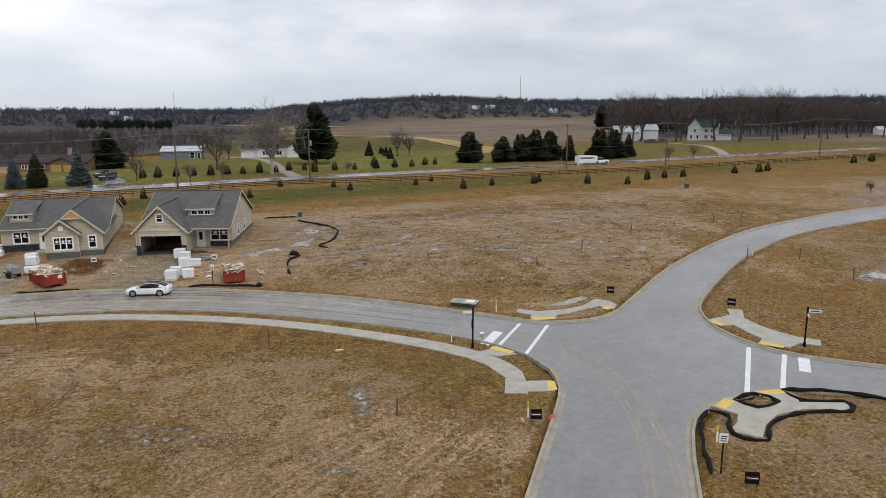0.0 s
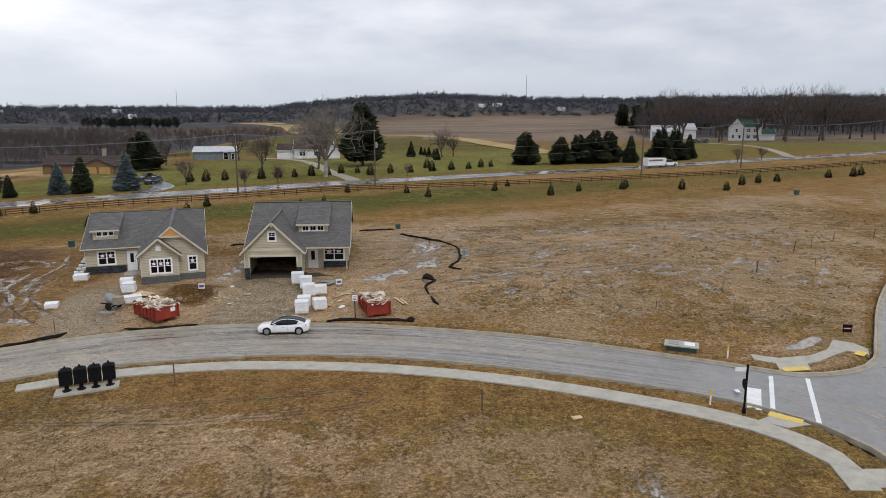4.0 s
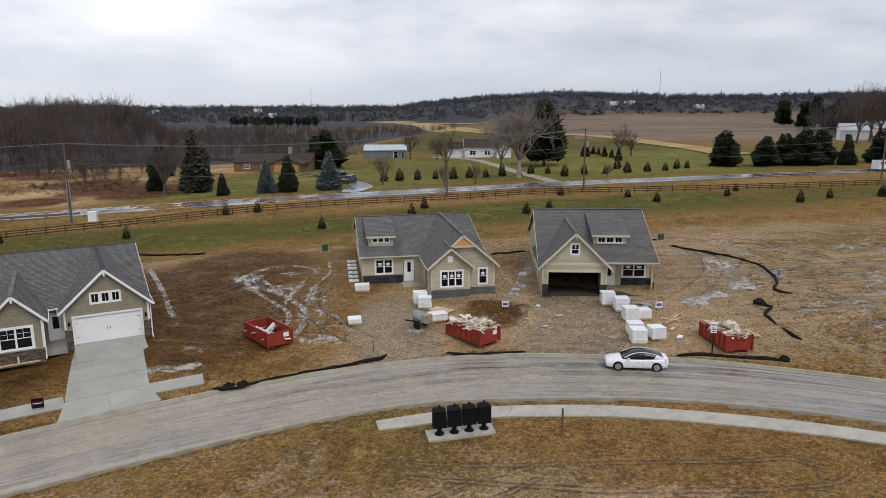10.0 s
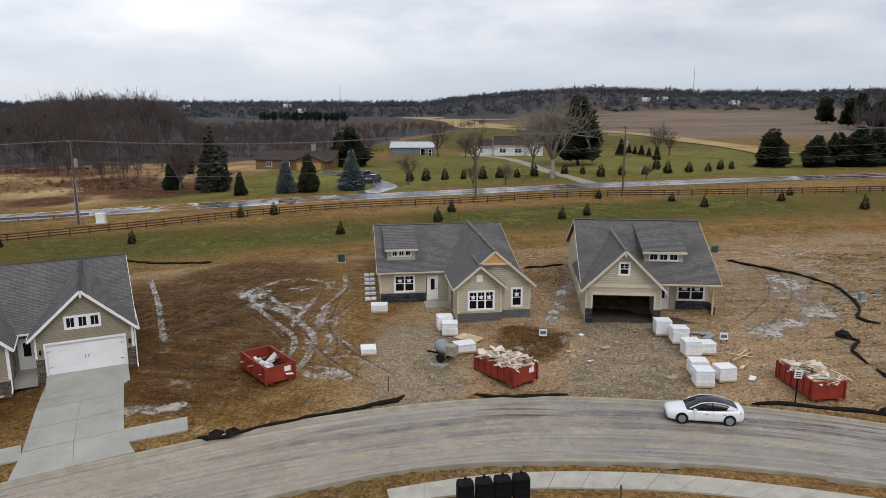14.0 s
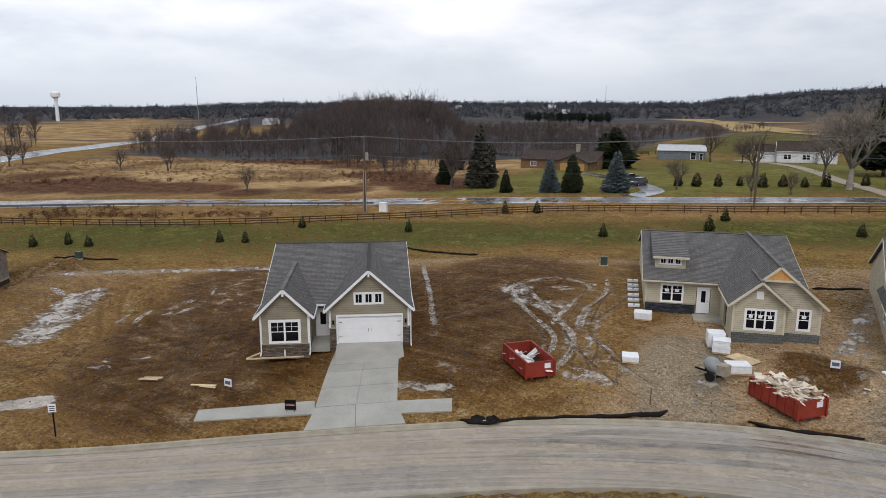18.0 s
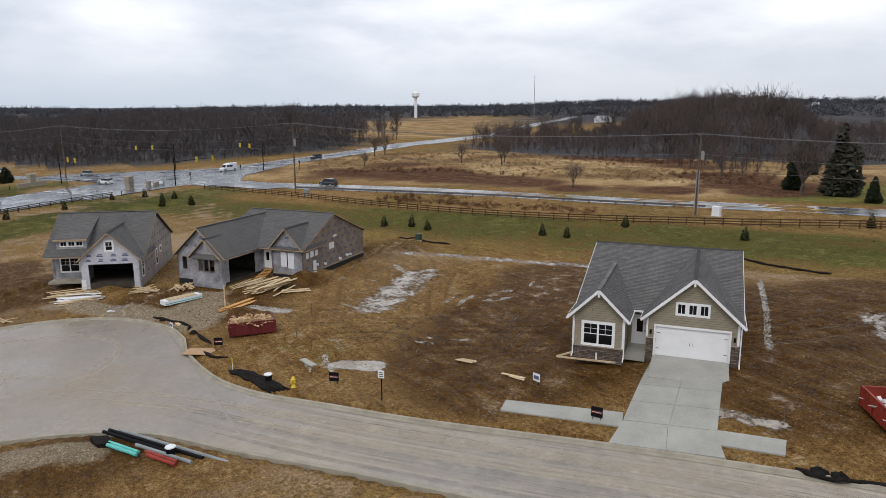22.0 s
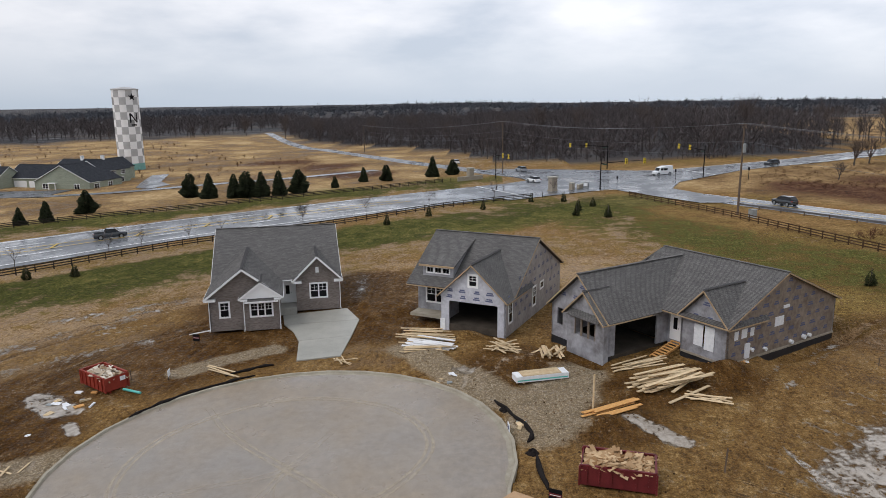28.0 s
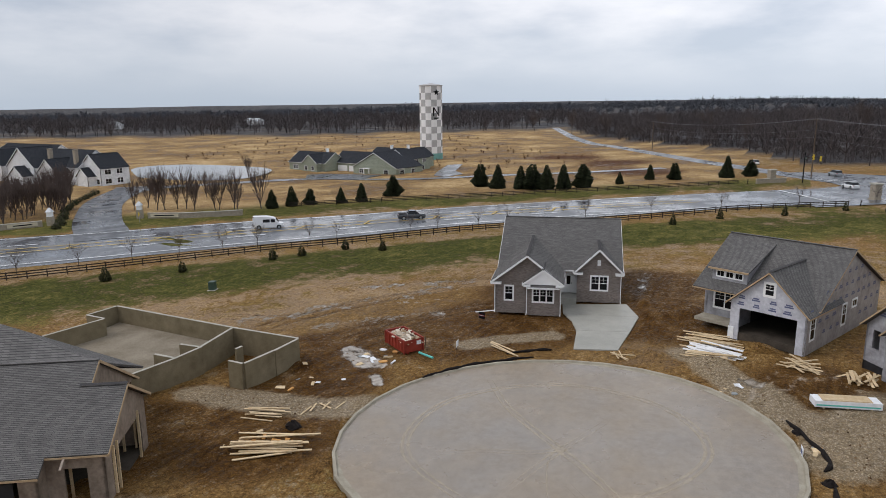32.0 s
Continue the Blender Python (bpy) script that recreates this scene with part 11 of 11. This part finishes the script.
for a0, a1, z0, z1 in ((2, 4.4, 0.8, 2.4), (9, 11, 0.8, 2.4), (17, 19, 0.8, 2.4), (22, 24, 0.8, 2.4), (18, 20, 3.6, 5.0), (23, 25, 3.6, 5.0), (30, 32, 0.8, 2.4), (34, 36, 0.8, 2.4)):
    u_ = 56 if a0 < 13 else 51 if a0 < 27 else 45
    window(cd, (u_, 0), (u_, 1), a0, a1, z0, z1, 2, 2, None, 0.05, 1, 0.12)
for u in (20.5, 26.5):
    part("garage_door", Build().box(u, u + 5.0, 6.9, 6.98, 0, 2.4), M_WHITE, cd)
for u, v, w, d, z in ((35, 16, 3.2, 0, 0),):
    part("porch", Build().box(40.5, 43.5, -0.9, 0, 2.5, 2.8).box(40.6, 40.85, -0.8, -0.55, 0, 2.5).box(43.2, 43.4, -0.8, -0.55, 0, 2.5), M_WHITE, cd)
for u, v, z in ((14, 8, 8.6), (45.5, 21, 10.2), (38, 20, 10)):
    part("chimney", Build().box(u - 0.45, u + 0.45, v - 0.45, v + 0.45, z - 3.2, z).box(u - 0.55, u + 0.55, v - 0.55, v + 0.55, z, z + 0.12), M_WHITE, cd)
cd2 = simple_house("condominium", "large white condominium house with dark gabled roofs", -211, -224, 90, 52, 14, 6.0, 5.4, M_WHITE_SIDING, M_DARK_ROOF,
                   ((4, -3, 11, 9, 5.6, 5.4, "v"), (20, -4, 15, 12, 5.8, 6.4, "v"), (26, -7.5, 8, 6, 3.2, 3.2, "v"), (38, -5, 10, 10, 4.4, 4.6, "v"), (50, 2, 10, 11, 5.8, 4.6, "v"), (52, -1, 5.5, 6, 3.4, 2.8, "v")),
                   ((6, 8, -3, 0.8, 2.4, 2), (11, 13, -3, 0.8, 2.4, 2), (8.4, 10.4, -3, 3.6, 5.0, 2), (21.5, 23.5, -4, 0.8, 2.4, 2), (21.8, 23.6, -4, 3.6, 5.0, 2), (27, 28.6, -4, 4.0, 5.6, 2), (31, 32.6, -4, 4.0, 5.6, 2), (28.5, 31.5, -7.5, 0.6, 2.4, 3), (39.5, 41.5, -5, 0.8, 2.6, 2), (44.5, 46.5, -5, 0.8, 2.6, 2), (57.8, 59.2, 2, 0.8, 2.4, 1), (54, 56, 2, 4.2, 5.6, 2), (16, 18, 0, 3.6, 5.0, 2), (16, 18, 0, 0.8, 2.4, 2)), M_WHITE, -0.3, None, "condominiums")
for a0, z0 in ((3.6, 0.8), (8, 0.8), (3.6, 3.8), (8, 3.8)):
    window(cd2, (60, 0), (60, 1), a0, a0 + 2.2, z0, z0 + 1.6, 2, 2, None, 0.05, 1, 0.14)
for u in (35.2, 48.5):
    part("chimney", Build().box(u, u + 1.2, 1.0, 2.2, 0, 11.6).box(u - 0.1, u + 1.3, 0.9, 2.3, 11.6, 11.8), M_STONEY, cd2)
cd3 = simple_house("condominium", "further white condominium beyond the trees", -236, -262, 92, 34, 13, 5.6, 5.0, M_WHITE_SIDING, M_DARK_ROOF, ((6, -4, 9, 8, 5.2, 4.6, "v"), (20, -4, 10, 8, 5.2, 4.8, "v")), ((8, 10, -4, 3.4, 5, 2), (22, 25, -4, 3.4, 5, 2), (8, 10, -4, 0.8, 2.4, 2), (22, 25, -4, 0.8, 2.4, 2)), M_WHITE, -0.3, None, "condominiums")
solid("driveway_pad", slab([(-262, -120), (-261, -97), (-280, -99), (-279, -124), (-273, -128)], 0.17, 0.3), M_WETDRIVE, "dark wet parking court before the condominium", "driveway", kind="structure")
solid("driveway_pad", slab([(-276, -71), (-281, -78), (-297, -85), (-329, -97), (-333, -92), (-300, -79), (-288, -70)], 0.17, 0.3), M_HWY, "wet drive by the tower", "driveway", kind="structure")
m_w, n_, l_, b_ = nodes_of("pond_water", 0.06, 0, 0.5)
b_.inputs["Base Color"].default_value = (0.09, 0.1, 0.1, 1)
co_ = n_.new("ShaderNodeNewGeometry").outputs["Position"]
bump_node(n_, l_, b_, noise_node(n_, l_, co_, 0.9, 3), 0.04, 0.1)
pond_pts = curve([(-246, -190), (-258, -206), (-270, -211), (-282, -202), (-286, -180), (-284, -158), (-272, -145), (-251, -138), (-239, -148), (-237.5, -161), (-237.3, -175), (-246, -190)], 5)
pz = max(H(x, y) for x, y in pond_pts) + 0.06
pb = Build()
pb.v = [(x, y, pz) for x, y in pond_pts[:-1]]
pb.f = [tuple(t) for t in mathutils.geometry.tessellate_polygon([[Vector((x, y, 0)) for x, y in pond_pts[:-1]]])]
tagged(part("water", pb, m_w), "still grey pond between lawns", "water", kind="structure")

# checkered tower
tw = thing("checkered_tower", "tall white and grey checkered round tower with a black star", "tower", at(-363, -123.5, 0, 0))
TR, TH = 5.4, 35.5
M_CHECK = surf("tower_grey", (0.4, 0.4, 0.4), (0.52, 0.52, 0.52), 0.4, 0.8, 0.1)
M_CHECK_D = surf("tower_dark_grey", (0.24, 0.24, 0.24), (0.33, 0.33, 0.33), 0.4, 0.8, 0.1)
M_TOWER_W = surf("tower_white", (0.8, 0.8, 0.8), (0.9, 0.9, 0.9), 0.3, 0.8, 0.1)
cells = 12
for r in range(10):
    z0, z1 = 3.0 + r * 3.15, 3.0 + (r + 1) * 3.15
    for k in range(cells):
        b = Build()
        a = [2 * math.pi * (k + q / 3) / cells for q in range(4)]
        b.v = [(TR * math.cos(t), TR * math.sin(t), z) for z in (z0, z1) for t in a]
        b.f = [(q, q + 1, q + 5, q + 4) for q in range(3)]
        part("panel", b, M_TOWER_W if (r + k) % 2 else (M_CHECK_D if (r * 5 + k * 3) % 7 == 0 else M_CHECK), tw)
part("core", Build().lathe([(TR - 0.1, -0.5), (TR - 0.1, TH - 1.2)], 24), M_CHECK, tw)
part("plinth", Build().lathe([(TR + 0.1, -0.5), (TR + 0.1, 3.0)], 24), surf("teal_base", (0.16, 0.36, 0.33), (0.24, 0.46, 0.42), 1, 0.7, 0.1), tw, "pale teal base band")
part("rim", Build().lathe([(TR, 34.4), (TR + 0.25, 34.5), (TR + 0.25, 34.9), (TR * 0.6, 35.4), (0.4, 35.8)], 24), M_CHECK, tw)
face = math.atan2(38.6 + 123.5, -65 + 363) + 0.5
def on_tower(pts, mat, name, zc):
    b = Build()
    b.v = [((TR + 0.06) * math.cos(face + u / TR), (TR + 0.06) * math.sin(face + u / TR), zc + z) for u, z in pts]
    b.f = [tuple(range(len(pts)))]
    part(name, b, mat, tw)


on_tower([((1.7 if k % 2 == 0 else 0.7) * math.sin(math.pi * k / 5), (1.7 if k % 2 == 0 else 0.7) * math.cos(math.pi * k / 5)) for k in range(10)], M_BLACK, "star", 31.5)
for u0, z0, u1, z1 in ((-1.4, -2.0, -1.4, 2.0), (1.4, -2.0, 1.4, 2.0), (-1.4, 2.0, 1.4, -2.0), (-1.2, -3.0, 1.2, -3.0)):
    for k in range(6):
        ua, ub, za, zb = [p + (q - p) * (k + e) / 6 for p, q, e in ((u0, u1, 0), (u0, u1, 1), (z0, z1, 0), (z0, z1, 1))]
        if z0 == z1:
            on_tower([(ua, za - 0.3), (ub, za - 0.3), (ub, za + 0.3), (ua, za + 0.3)], M_BLACK, "letter_stroke", 22.6)
        else:
            on_tower([(ua - 0.32, za), (ub - 0.32, zb), (ub + 0.32, zb), (ua + 0.32, za)], M_BLACK, "letter_stroke", 22.6)

# a water tower and masts on the skyline
wt = thing("water_tower", "distant white water tower over the trees", "water tower", at(-1010, 560, 0, 0))
part("shaft", Build().lathe([(2.4, 0), (2.0, 26), (3, 31)], 14), M_TOWER_W, wt)
part("tank", Build().lathe([(3, 31), (6, 33), (6, 38), (3.5, 40), (0.5, 40.5)], 18), M_TOWER_W, wt)
for x, y, h in ((-930, 730, 62), (180, 1620, 62), (-640, 1700, 50)):
    ms = thing("radio_mast", "thin radio mast on the skyline", "mast", at(x, y, 0, 0))
    part("mast", Build().tube([(0, 0, 0), (0, 0, h)], [0.7, 0.35], 4), M_GREY, ms)
    part("beacon", Build().box(-0.4, 0.4, -0.4, 0.4, h, h + 0.8), M_RED, ms)

# stone gate pillars and walls at the corner and the entrance
def pillar(x, y, rz, s=1.0, h=3.4):
    p = thing("stone_pillar", "square limestone gate pillar with a flat cap", "pillar", at(x, y, rz, 0), "stone pillars")
    part("plinth", Build().box(-0.95 * s, 0.95 * s, -0.95 * s, 0.95 * s, -0.2, 0.35), M_STONEY, p)
    part("shaft", Build().box(-0.78 * s, 0.78 * s, -0.78 * s, 0.78 * s, 0.35, h), M_STONEY, p)
    part("cap", Build().box(-0.95 * s, 0.95 * s, -0.95 * s, 0.95 * s, h, h + 0.25), M_CONC, p)


for x, y in ((-235.7, 52.0), (-270.8, 30.5)):
    pillar(x, y, 35)
pillar(-237.5, 56.8, 35, 0.6, 1.6)
for pts, lab in (([(-240.2, 59.6), (-237.6, 58.2)], "low stone corner wall"), ([(-272.5, 34), (-268, 27)], "low stone corner wall"), ([(-171.2, -92), (-173.4, -84.2), (-178, -77.6), (-181.5, -73.5)], "low stone entrance wall with pale name panel"), ([(-155, -105.4), (-149, -108.6), (-141, -114)], "low stone entrance wall with pale name panel")):
    w = thing("stone_wall", lab, "wall", None, "low stone walls", "structure")
    for (x0, y0), (x1, y1) in zip(pts, pts[1:]):
        part("wall_run", Build().bar((x0, y0, H(x0, y0) + 0.5), (x1, y1, H(x1, y1) + 0.5), 0.5, 1.3), M_STONEY, w)
        part("coping", Build().bar((x0, y0, H(x0, y0) + 1.2), (x1, y1, H(x1, y1) + 1.2), 0.62, 0.12), M_CONC, w)
for x0, y0, x1, y1 in ((-171.4, -91.2, -173.3, -84.6), (-154.2, -105.8, -149.3, -108.4)):
    w = thing("name_panel", "pale name panel on the entrance wall", "sign", None, "entrance name panels")
    d = Vector((x1 - x0, y1 - y0, 0)).normalized()
    n = Vector((-d.y, d.x, 0)) * -0.36
    if n.x < 0:
        n = -n
    part("board", Build().bar((x0 + n.x, y0 + n.y, H(x0, y0) + 0.7), (x1 + n.x, y1 + n.y, H(x1, y1) + 0.7), 0.08, 0.75), M_CREAM, w)
    part("text_bar", Build().bar((x0 + d.x + n.x * 1.2, y0 + d.y + n.y * 1.2, H(x0, y0) + 0.72), (x1 - d.x + n.x * 1.2, y1 - d.y + n.y * 1.2, H(x1, y1) + 0.72), 0.05, 0.22), M_BLACK, w)
for x, y in ((-170.6, -94), (-156.4, -104.6)):
    k = thing("entrance_lantern", "white lantern-topped entrance pier", "lantern", at(x, y, 30, 0), "entrance lanterns")
    part("pier", Build().box(-0.6, 0.6, -0.6, 0.6, -0.2, 2.0), M_STONEY, k)
    part("lantern_box", Build().box(-0.5, 0.5, -0.5, 0.5, 2.0, 3.0), M_WHITE, k)
    part("lantern_roof", Build().lathe([(1.0, 3.0), (0.1, 3.9)], 4, Matrix.Rotation(radians(45), 4, "Z")), M_TIN, k)
sg = thing("road_sign", "small yellow diamond warning sign", "road sign", at(-166, -88.5, 30, 0))
part("post", Build().tube([(0, 0, 0), (0, 0, 1.6)], 0.05, 6), M_GALV, sg)
part("plate", Build().lathe([(0.55, -0.02), (0.55, 0.02)], 4, Matrix.Translation((0, -0.06, 1.7)) @ Matrix.Rotation(radians(90), 4, "X")), M_YELLOW, sg)
mm = thing("monument_sign", "pale monument sign on the corner lawn", "sign", at(-240.8, 60.6, 35, 0))
part("slab", Build().box(-0.9, 0.9, -0.15, 0.15, 0, 1.5), M_GREY, mm)
part("plate", Build().box(-0.7, 0.7, -0.2, -0.16, 0.5, 1.3), M_PLASTIC, mm)

# traffic signals
def signal_mast(x, y, h, arm, rz, heads, label):
    s = thing("traffic_signal", label, "traffic light", at(x, y, rz, 0), "traffic signals")
    part("pole", Build().tube([(0, 0, 0), (0, 0, h)], [0.17, 0.11], 10), M_BLACK, s)
    part("arm", Build().tube([(0, 0, h * 0.86), (arm * 0.5, 0, h * 0.9), (arm, 0, h * 0.92)], [0.1, 0.08, 0.06], 8), M_BLACK, s)
    for k in range(heads):
        u = arm * (1 - 0.42 * k) - 0.3
        hd = part("signal_head", Build().box(u - 0.28, u + 0.28, -0.3, 0.05, h * 0.92 - 0.75, h * 0.92 + 0.55), M_YELLOW, s, "yellow signal head")
        for q in range(3):
            part("lens", Build().lathe([(0.13, 0), (0.13, 0.06)], 10, Matrix.Translation((u, -0.3, h * 0.92 - 0.5 + 0.4 * q)) @ Matrix.Rotation(radians(90), 4, "X")), M_BLACK, hd)
    part("name_blade", Build().box(0.4, 1.6, -0.03, 0.03, h * 0.8, h * 0.8 + 0.3), M_GREEN_BOX, s)


signal_mast(-236.2, 63.4, 7.4, 12, 110, 2, "black signal mast with yellow heads over the junction")
signal_mast(-252, 92, 8.2, 12, 200, 2, "black signal mast with yellow heads over the junction")
signal_mast(-290, 73, 8.2, 12, -100, 2, "black signal mast with yellow heads over the junction")
signal_mast(-272, 38, 8.0, 11, 20, 2, "black signal mast with yellow heads over the junction")
for x, y in ((-238.6, 67.8), (-248, 84), (-242, 100)):
    ps = thing("pedestrian_signal", "short black pedestrian signal post", "traffic light", at(x, y, 0, 0), "pedestrian signals")
    part("post", Build().tube([(0, 0, 0), (0, 0, 2.8)], 0.07, 8), M_BLACK, ps)
    part("head", Build().box(-0.22, 0.22, -0.2, 0.1, 2.3, 3.0), M_BLACK, ps)

# lines on the main road
def along(line, n0, n1, w, mat, lift, off=0.0, dash=0):
    ln = aside(line, off)[n0:n1]
    for i in range(len(ln) - 1):
        if dash and i % dash:
            continue
        mark(ln[i], ln[i + 1], w, mat, lift, "line")


mid = np.array([(np.interp(t, range(len(HWY_S)), HWY_S[:, 0]) + np.interp(t * (len(HWY_N) - 1) / (len(HWY_S) - 1), range(len(HWY_N)), HWY_N[:, 0]), np.interp(t, range(len(HWY_S)), HWY_S[:, 1]) + np.interp(t * (len(HWY_N) - 1) / (len(HWY_S) - 1), range(len(HWY_N)), HWY_N[:, 1])) for t in range(len(HWY_S))]) / 2
k1 = int(np.argmin(np.hypot(HWY_S[:, 0] + 222, HWY_S[:, 1] - 36)))
k2 = int(np.argmin(np.hypot(HWY_S[:, 0] + 268, HWY_S[:, 1] - 112)))
along(HWY_S, 10, k1, 0.42, M_PAINT, 0.22, 2.4)
along(HWY_N, 10, k1, 0.42, M_PAINT, 0.22, -2.0)
along(mid, 10, k1, 0.42, M_PAINT_Y, 0.22, 1.9)
along(mid, 10, k1, 0.42, M_PAINT_Y, 0.22, -1.9)
along(mid, 10, k1, 0.42, M_PAINT, 0.22, -5.2, 3)
along(mid, 10, k1, 0.42, M_PAINT, 0.22, 5.6, 3)
along(HWY_S, k2, len(HWY_S) - 20, 0.42, M_PAINT, 0.22, 0.9)
along(HWY_N, k2, len(HWY_N) - 20, 0.42, M_PAINT, 0.22, -0.9)
for i in range(24, k1 - 4, 2):
    d = (mid[i + 1] - mid[i]) / np.linalg.norm(mid[i + 1] - mid[i])
    s = np.array((-d[1], d[0]))
    mark(mid[i] - s * 1.7 - d, mid[i] + s * 1.7 + d, 0.4, M_PAINT_Y, 0.22, "hatch")
k3, k4 = [int(np.argmin(np.abs(COUNTY_S[:, 0] - q))) for q in (-222, 200)]
along(COUNTY_S, k3, k4, 0.16, M_PAINT, 0.13, 0.5)
along(COUNTY_S, k3, k4, 0.16, M_PAINT, 0.13, 6.9)
along(COUNTY_S, k3, k4, 0.2, M_PAINT_Y, 0.13, 3.7)
for a, b in (((-229, 44), (-251, 33)), ((-233, 62), (-236, 73)), ((-255, 96), (-273, 92)), ((-273, 50), (-279, 41))):
    mark(a, b, 0.5, M_PAINT, 0.23)

# vehicles on the roads
def van(m, label, paint=None):
    v = vehicle("van", label, m, [(-2.9, 0.8, 0.4, 0.9), (-2.75, 0.95, 0.3, 1.05), (-1.9, 1.0, 0.28, 1.25), (-1.5, 1.0, 0.28, 1.9), (-1.1, 1.0, 0.28, 2.2), (0.4, 1.0, 0.28, 2.5), (2.85, 1.0, 0.3, 2.52), (2.9, 0.95, 0.35, 2.4)],
                [(-1.93, 0.85, 1.24, 1.28, 0.95), (-1.45, 0.9, 1.3, 2.0, 0.85)], paint or M_CARWHITE, M_CARGLASS, (-2.0, 1.8), 0.38, half=1.0)
    for s in (-1, 1):
        part("side_window", Build().box(-1.3, -0.5, s * 1.005 - 0.01, s * 1.005 + 0.01, 1.35, 1.95), M_CARGLASS, v)
        part("side_window", Build().box(-0.3, 1.0, s * 1.005 - 0.01, s * 1.005 + 0.01, 1.35, 1.95), M_CARGLASS, v)
    return v


def suv(m, paint, label):
    return vehicle("car", label, m, [(-2.35, 0.75, 0.35, 0.8), (-2.2, 0.9, 0.28, 0.95), (-1.2, 0.95, 0.25, 1.08), (1.9, 0.95, 0.25, 1.12), (2.3, 0.9, 0.3, 1.1), (2.38, 0.8, 0.4, 0.95)], [(-1.25, 0.85, 1.05, 1.1, 0.95), (-0.6, 0.88, 1.06, 1.66, 0.82), (1.7, 0.88, 1.1, 1.7, 0.82), (2.25, 0.8, 1.1, 1.2, 0.9)], paint, M_CARGLASS, (-1.45, 1.45), 0.37, roof=[(-0.5, 0.68, 1.69), (0.6, 0.7, 1.74), (1.7, 0.68, 1.71)], half=0.95)


def pickup(m, paint, label):
    v = vehicle("pickup", label, m, [(-2.8, 0.85, 0.4, 0.95), (-2.65, 0.98, 0.32, 1.08), (-1.4, 1.0, 0.3, 1.18), (0.7, 1.0, 0.3, 1.2), (2.75, 1.0, 0.32, 1.2), (2.85, 0.95, 0.4, 1.1)], [(-1.45, 0.9, 1.16, 1.2, 0.95), (-0.8, 0.92, 1.18, 1.8, 0.82), (0.6, 0.92, 1.18, 1.82, 0.82), (0.85, 0.92, 1.18, 1.25, 0.95)], paint, M_CARGLASS, (-1.75, 1.7), 0.4, roof=[(-0.7, 0.72, 1.8), (0.55, 0.74, 1.83)], half=1.0)
    v["category"] = "pickup"
    part("bed", Build().box(0.95, 2.7, -0.8, 0.8, 1.19, 1.24), M_BLACK, v)
    return v


van(at(-167.5, -53.5, -52, 0.1), "white high-roofed van on the main road")
van(at(-263, 84, 118, 0.12), "white high-roofed van crossing the junction")
pickup(at(-186, -32, -52, 0.1), M_CARDARK, "dark grey pickup on the main road")
suv(at(-257.6, 48.4, 30, 0.1), M_CARWHITE, "white sport utility car waiting at the junction")
suv(at(-292, 46, 28, 0.06), M_CARGREY, "grey sport utility car on the side road")
suv(at(-335, 22, 28, 0.06), M_CARWHITE, "white sport utility car on the side road")
suv(at(-276, 118, 118, 0.1), M_CARDARK, "dark car heading along the main road")
suv(at(-199, 92, 26, 0.06), M_CARDARK, "dark car on the country road")
pickup(at(-87.5, 181, 60, 0.0), M_CARDARK, "dark pickup parked before the ranch house")
suv(at(-83.5, 174, 75, 0.0), M_CARDARK, "small dark car parked by the driveway")
suv(at(98, 330, 10, 0), M_CARDARK, "dark car parked at the farmhouse")
suv(at(104, 333, 10, 0), M_CARDARK, "dark car parked at the farmhouse")
TRX, TRY, TRA = 42.2, 204.6, 27
pk = pickup(at(TRX + 5.4 * math.cos(radians(TRA)), TRY + 5.4 * math.sin(radians(TRA)), TRA + 180, 0.05), M_CARWHITE, "white pickup towing a horse trailer")
tl = thing("horse_trailer", "long white slatted horse trailer on the country road", "trailer", at(TRX, TRY, TRA, 0.05))
part("box", Build().box(-3.0, 2.6, -1.1, 1.1, 0.5, 2.6), M_CARWHITE, tl)
part("nose", Build().prism([(2.6, -1.1, 0.9), (3.6, -1.1, 1.4), (3.6, -1.1, 2.5), (2.6, -1.1, 2.6)], (0, 2.2, 0)), M_CARWHITE, tl)
for k in range(8):
    part("vent_slot", Build().box(-2.7 + 0.64 * k, -2.25 + 0.64 * k, -1.12, -1.1, 1.7, 2.2), M_BLACK, tl)
for x in (-0.8, 0.2):
    for s in (-1, 1):
        wheel(tl, x, s * 1.0, 0.36)

# driveways on the north side of the country road
for pts, w, lab in (([(-79, 156), (-78, 166), (-84, 176), (-92, 186), (-104, 196)], 4.5, "wet asphalt drive to the ranch house"), ([(-37, 176), (-46, 200), (-55, 228), (-66, 250), (-80, 262)], 3.4, "pale gravel farm drive"), ([(96, 237), (104, 262), (112, 300), (104, 328)], 3.4, "pale gravel farm drive")):
    ln = curve(pts, 3)
    tagged(part("driveway", ribbon(aside(ln, w / 2), aside(ln, -w / 2), 0.07), M_STONEY if "gravel" in lab else M_HWY), lab, "driveway", kind="structure")
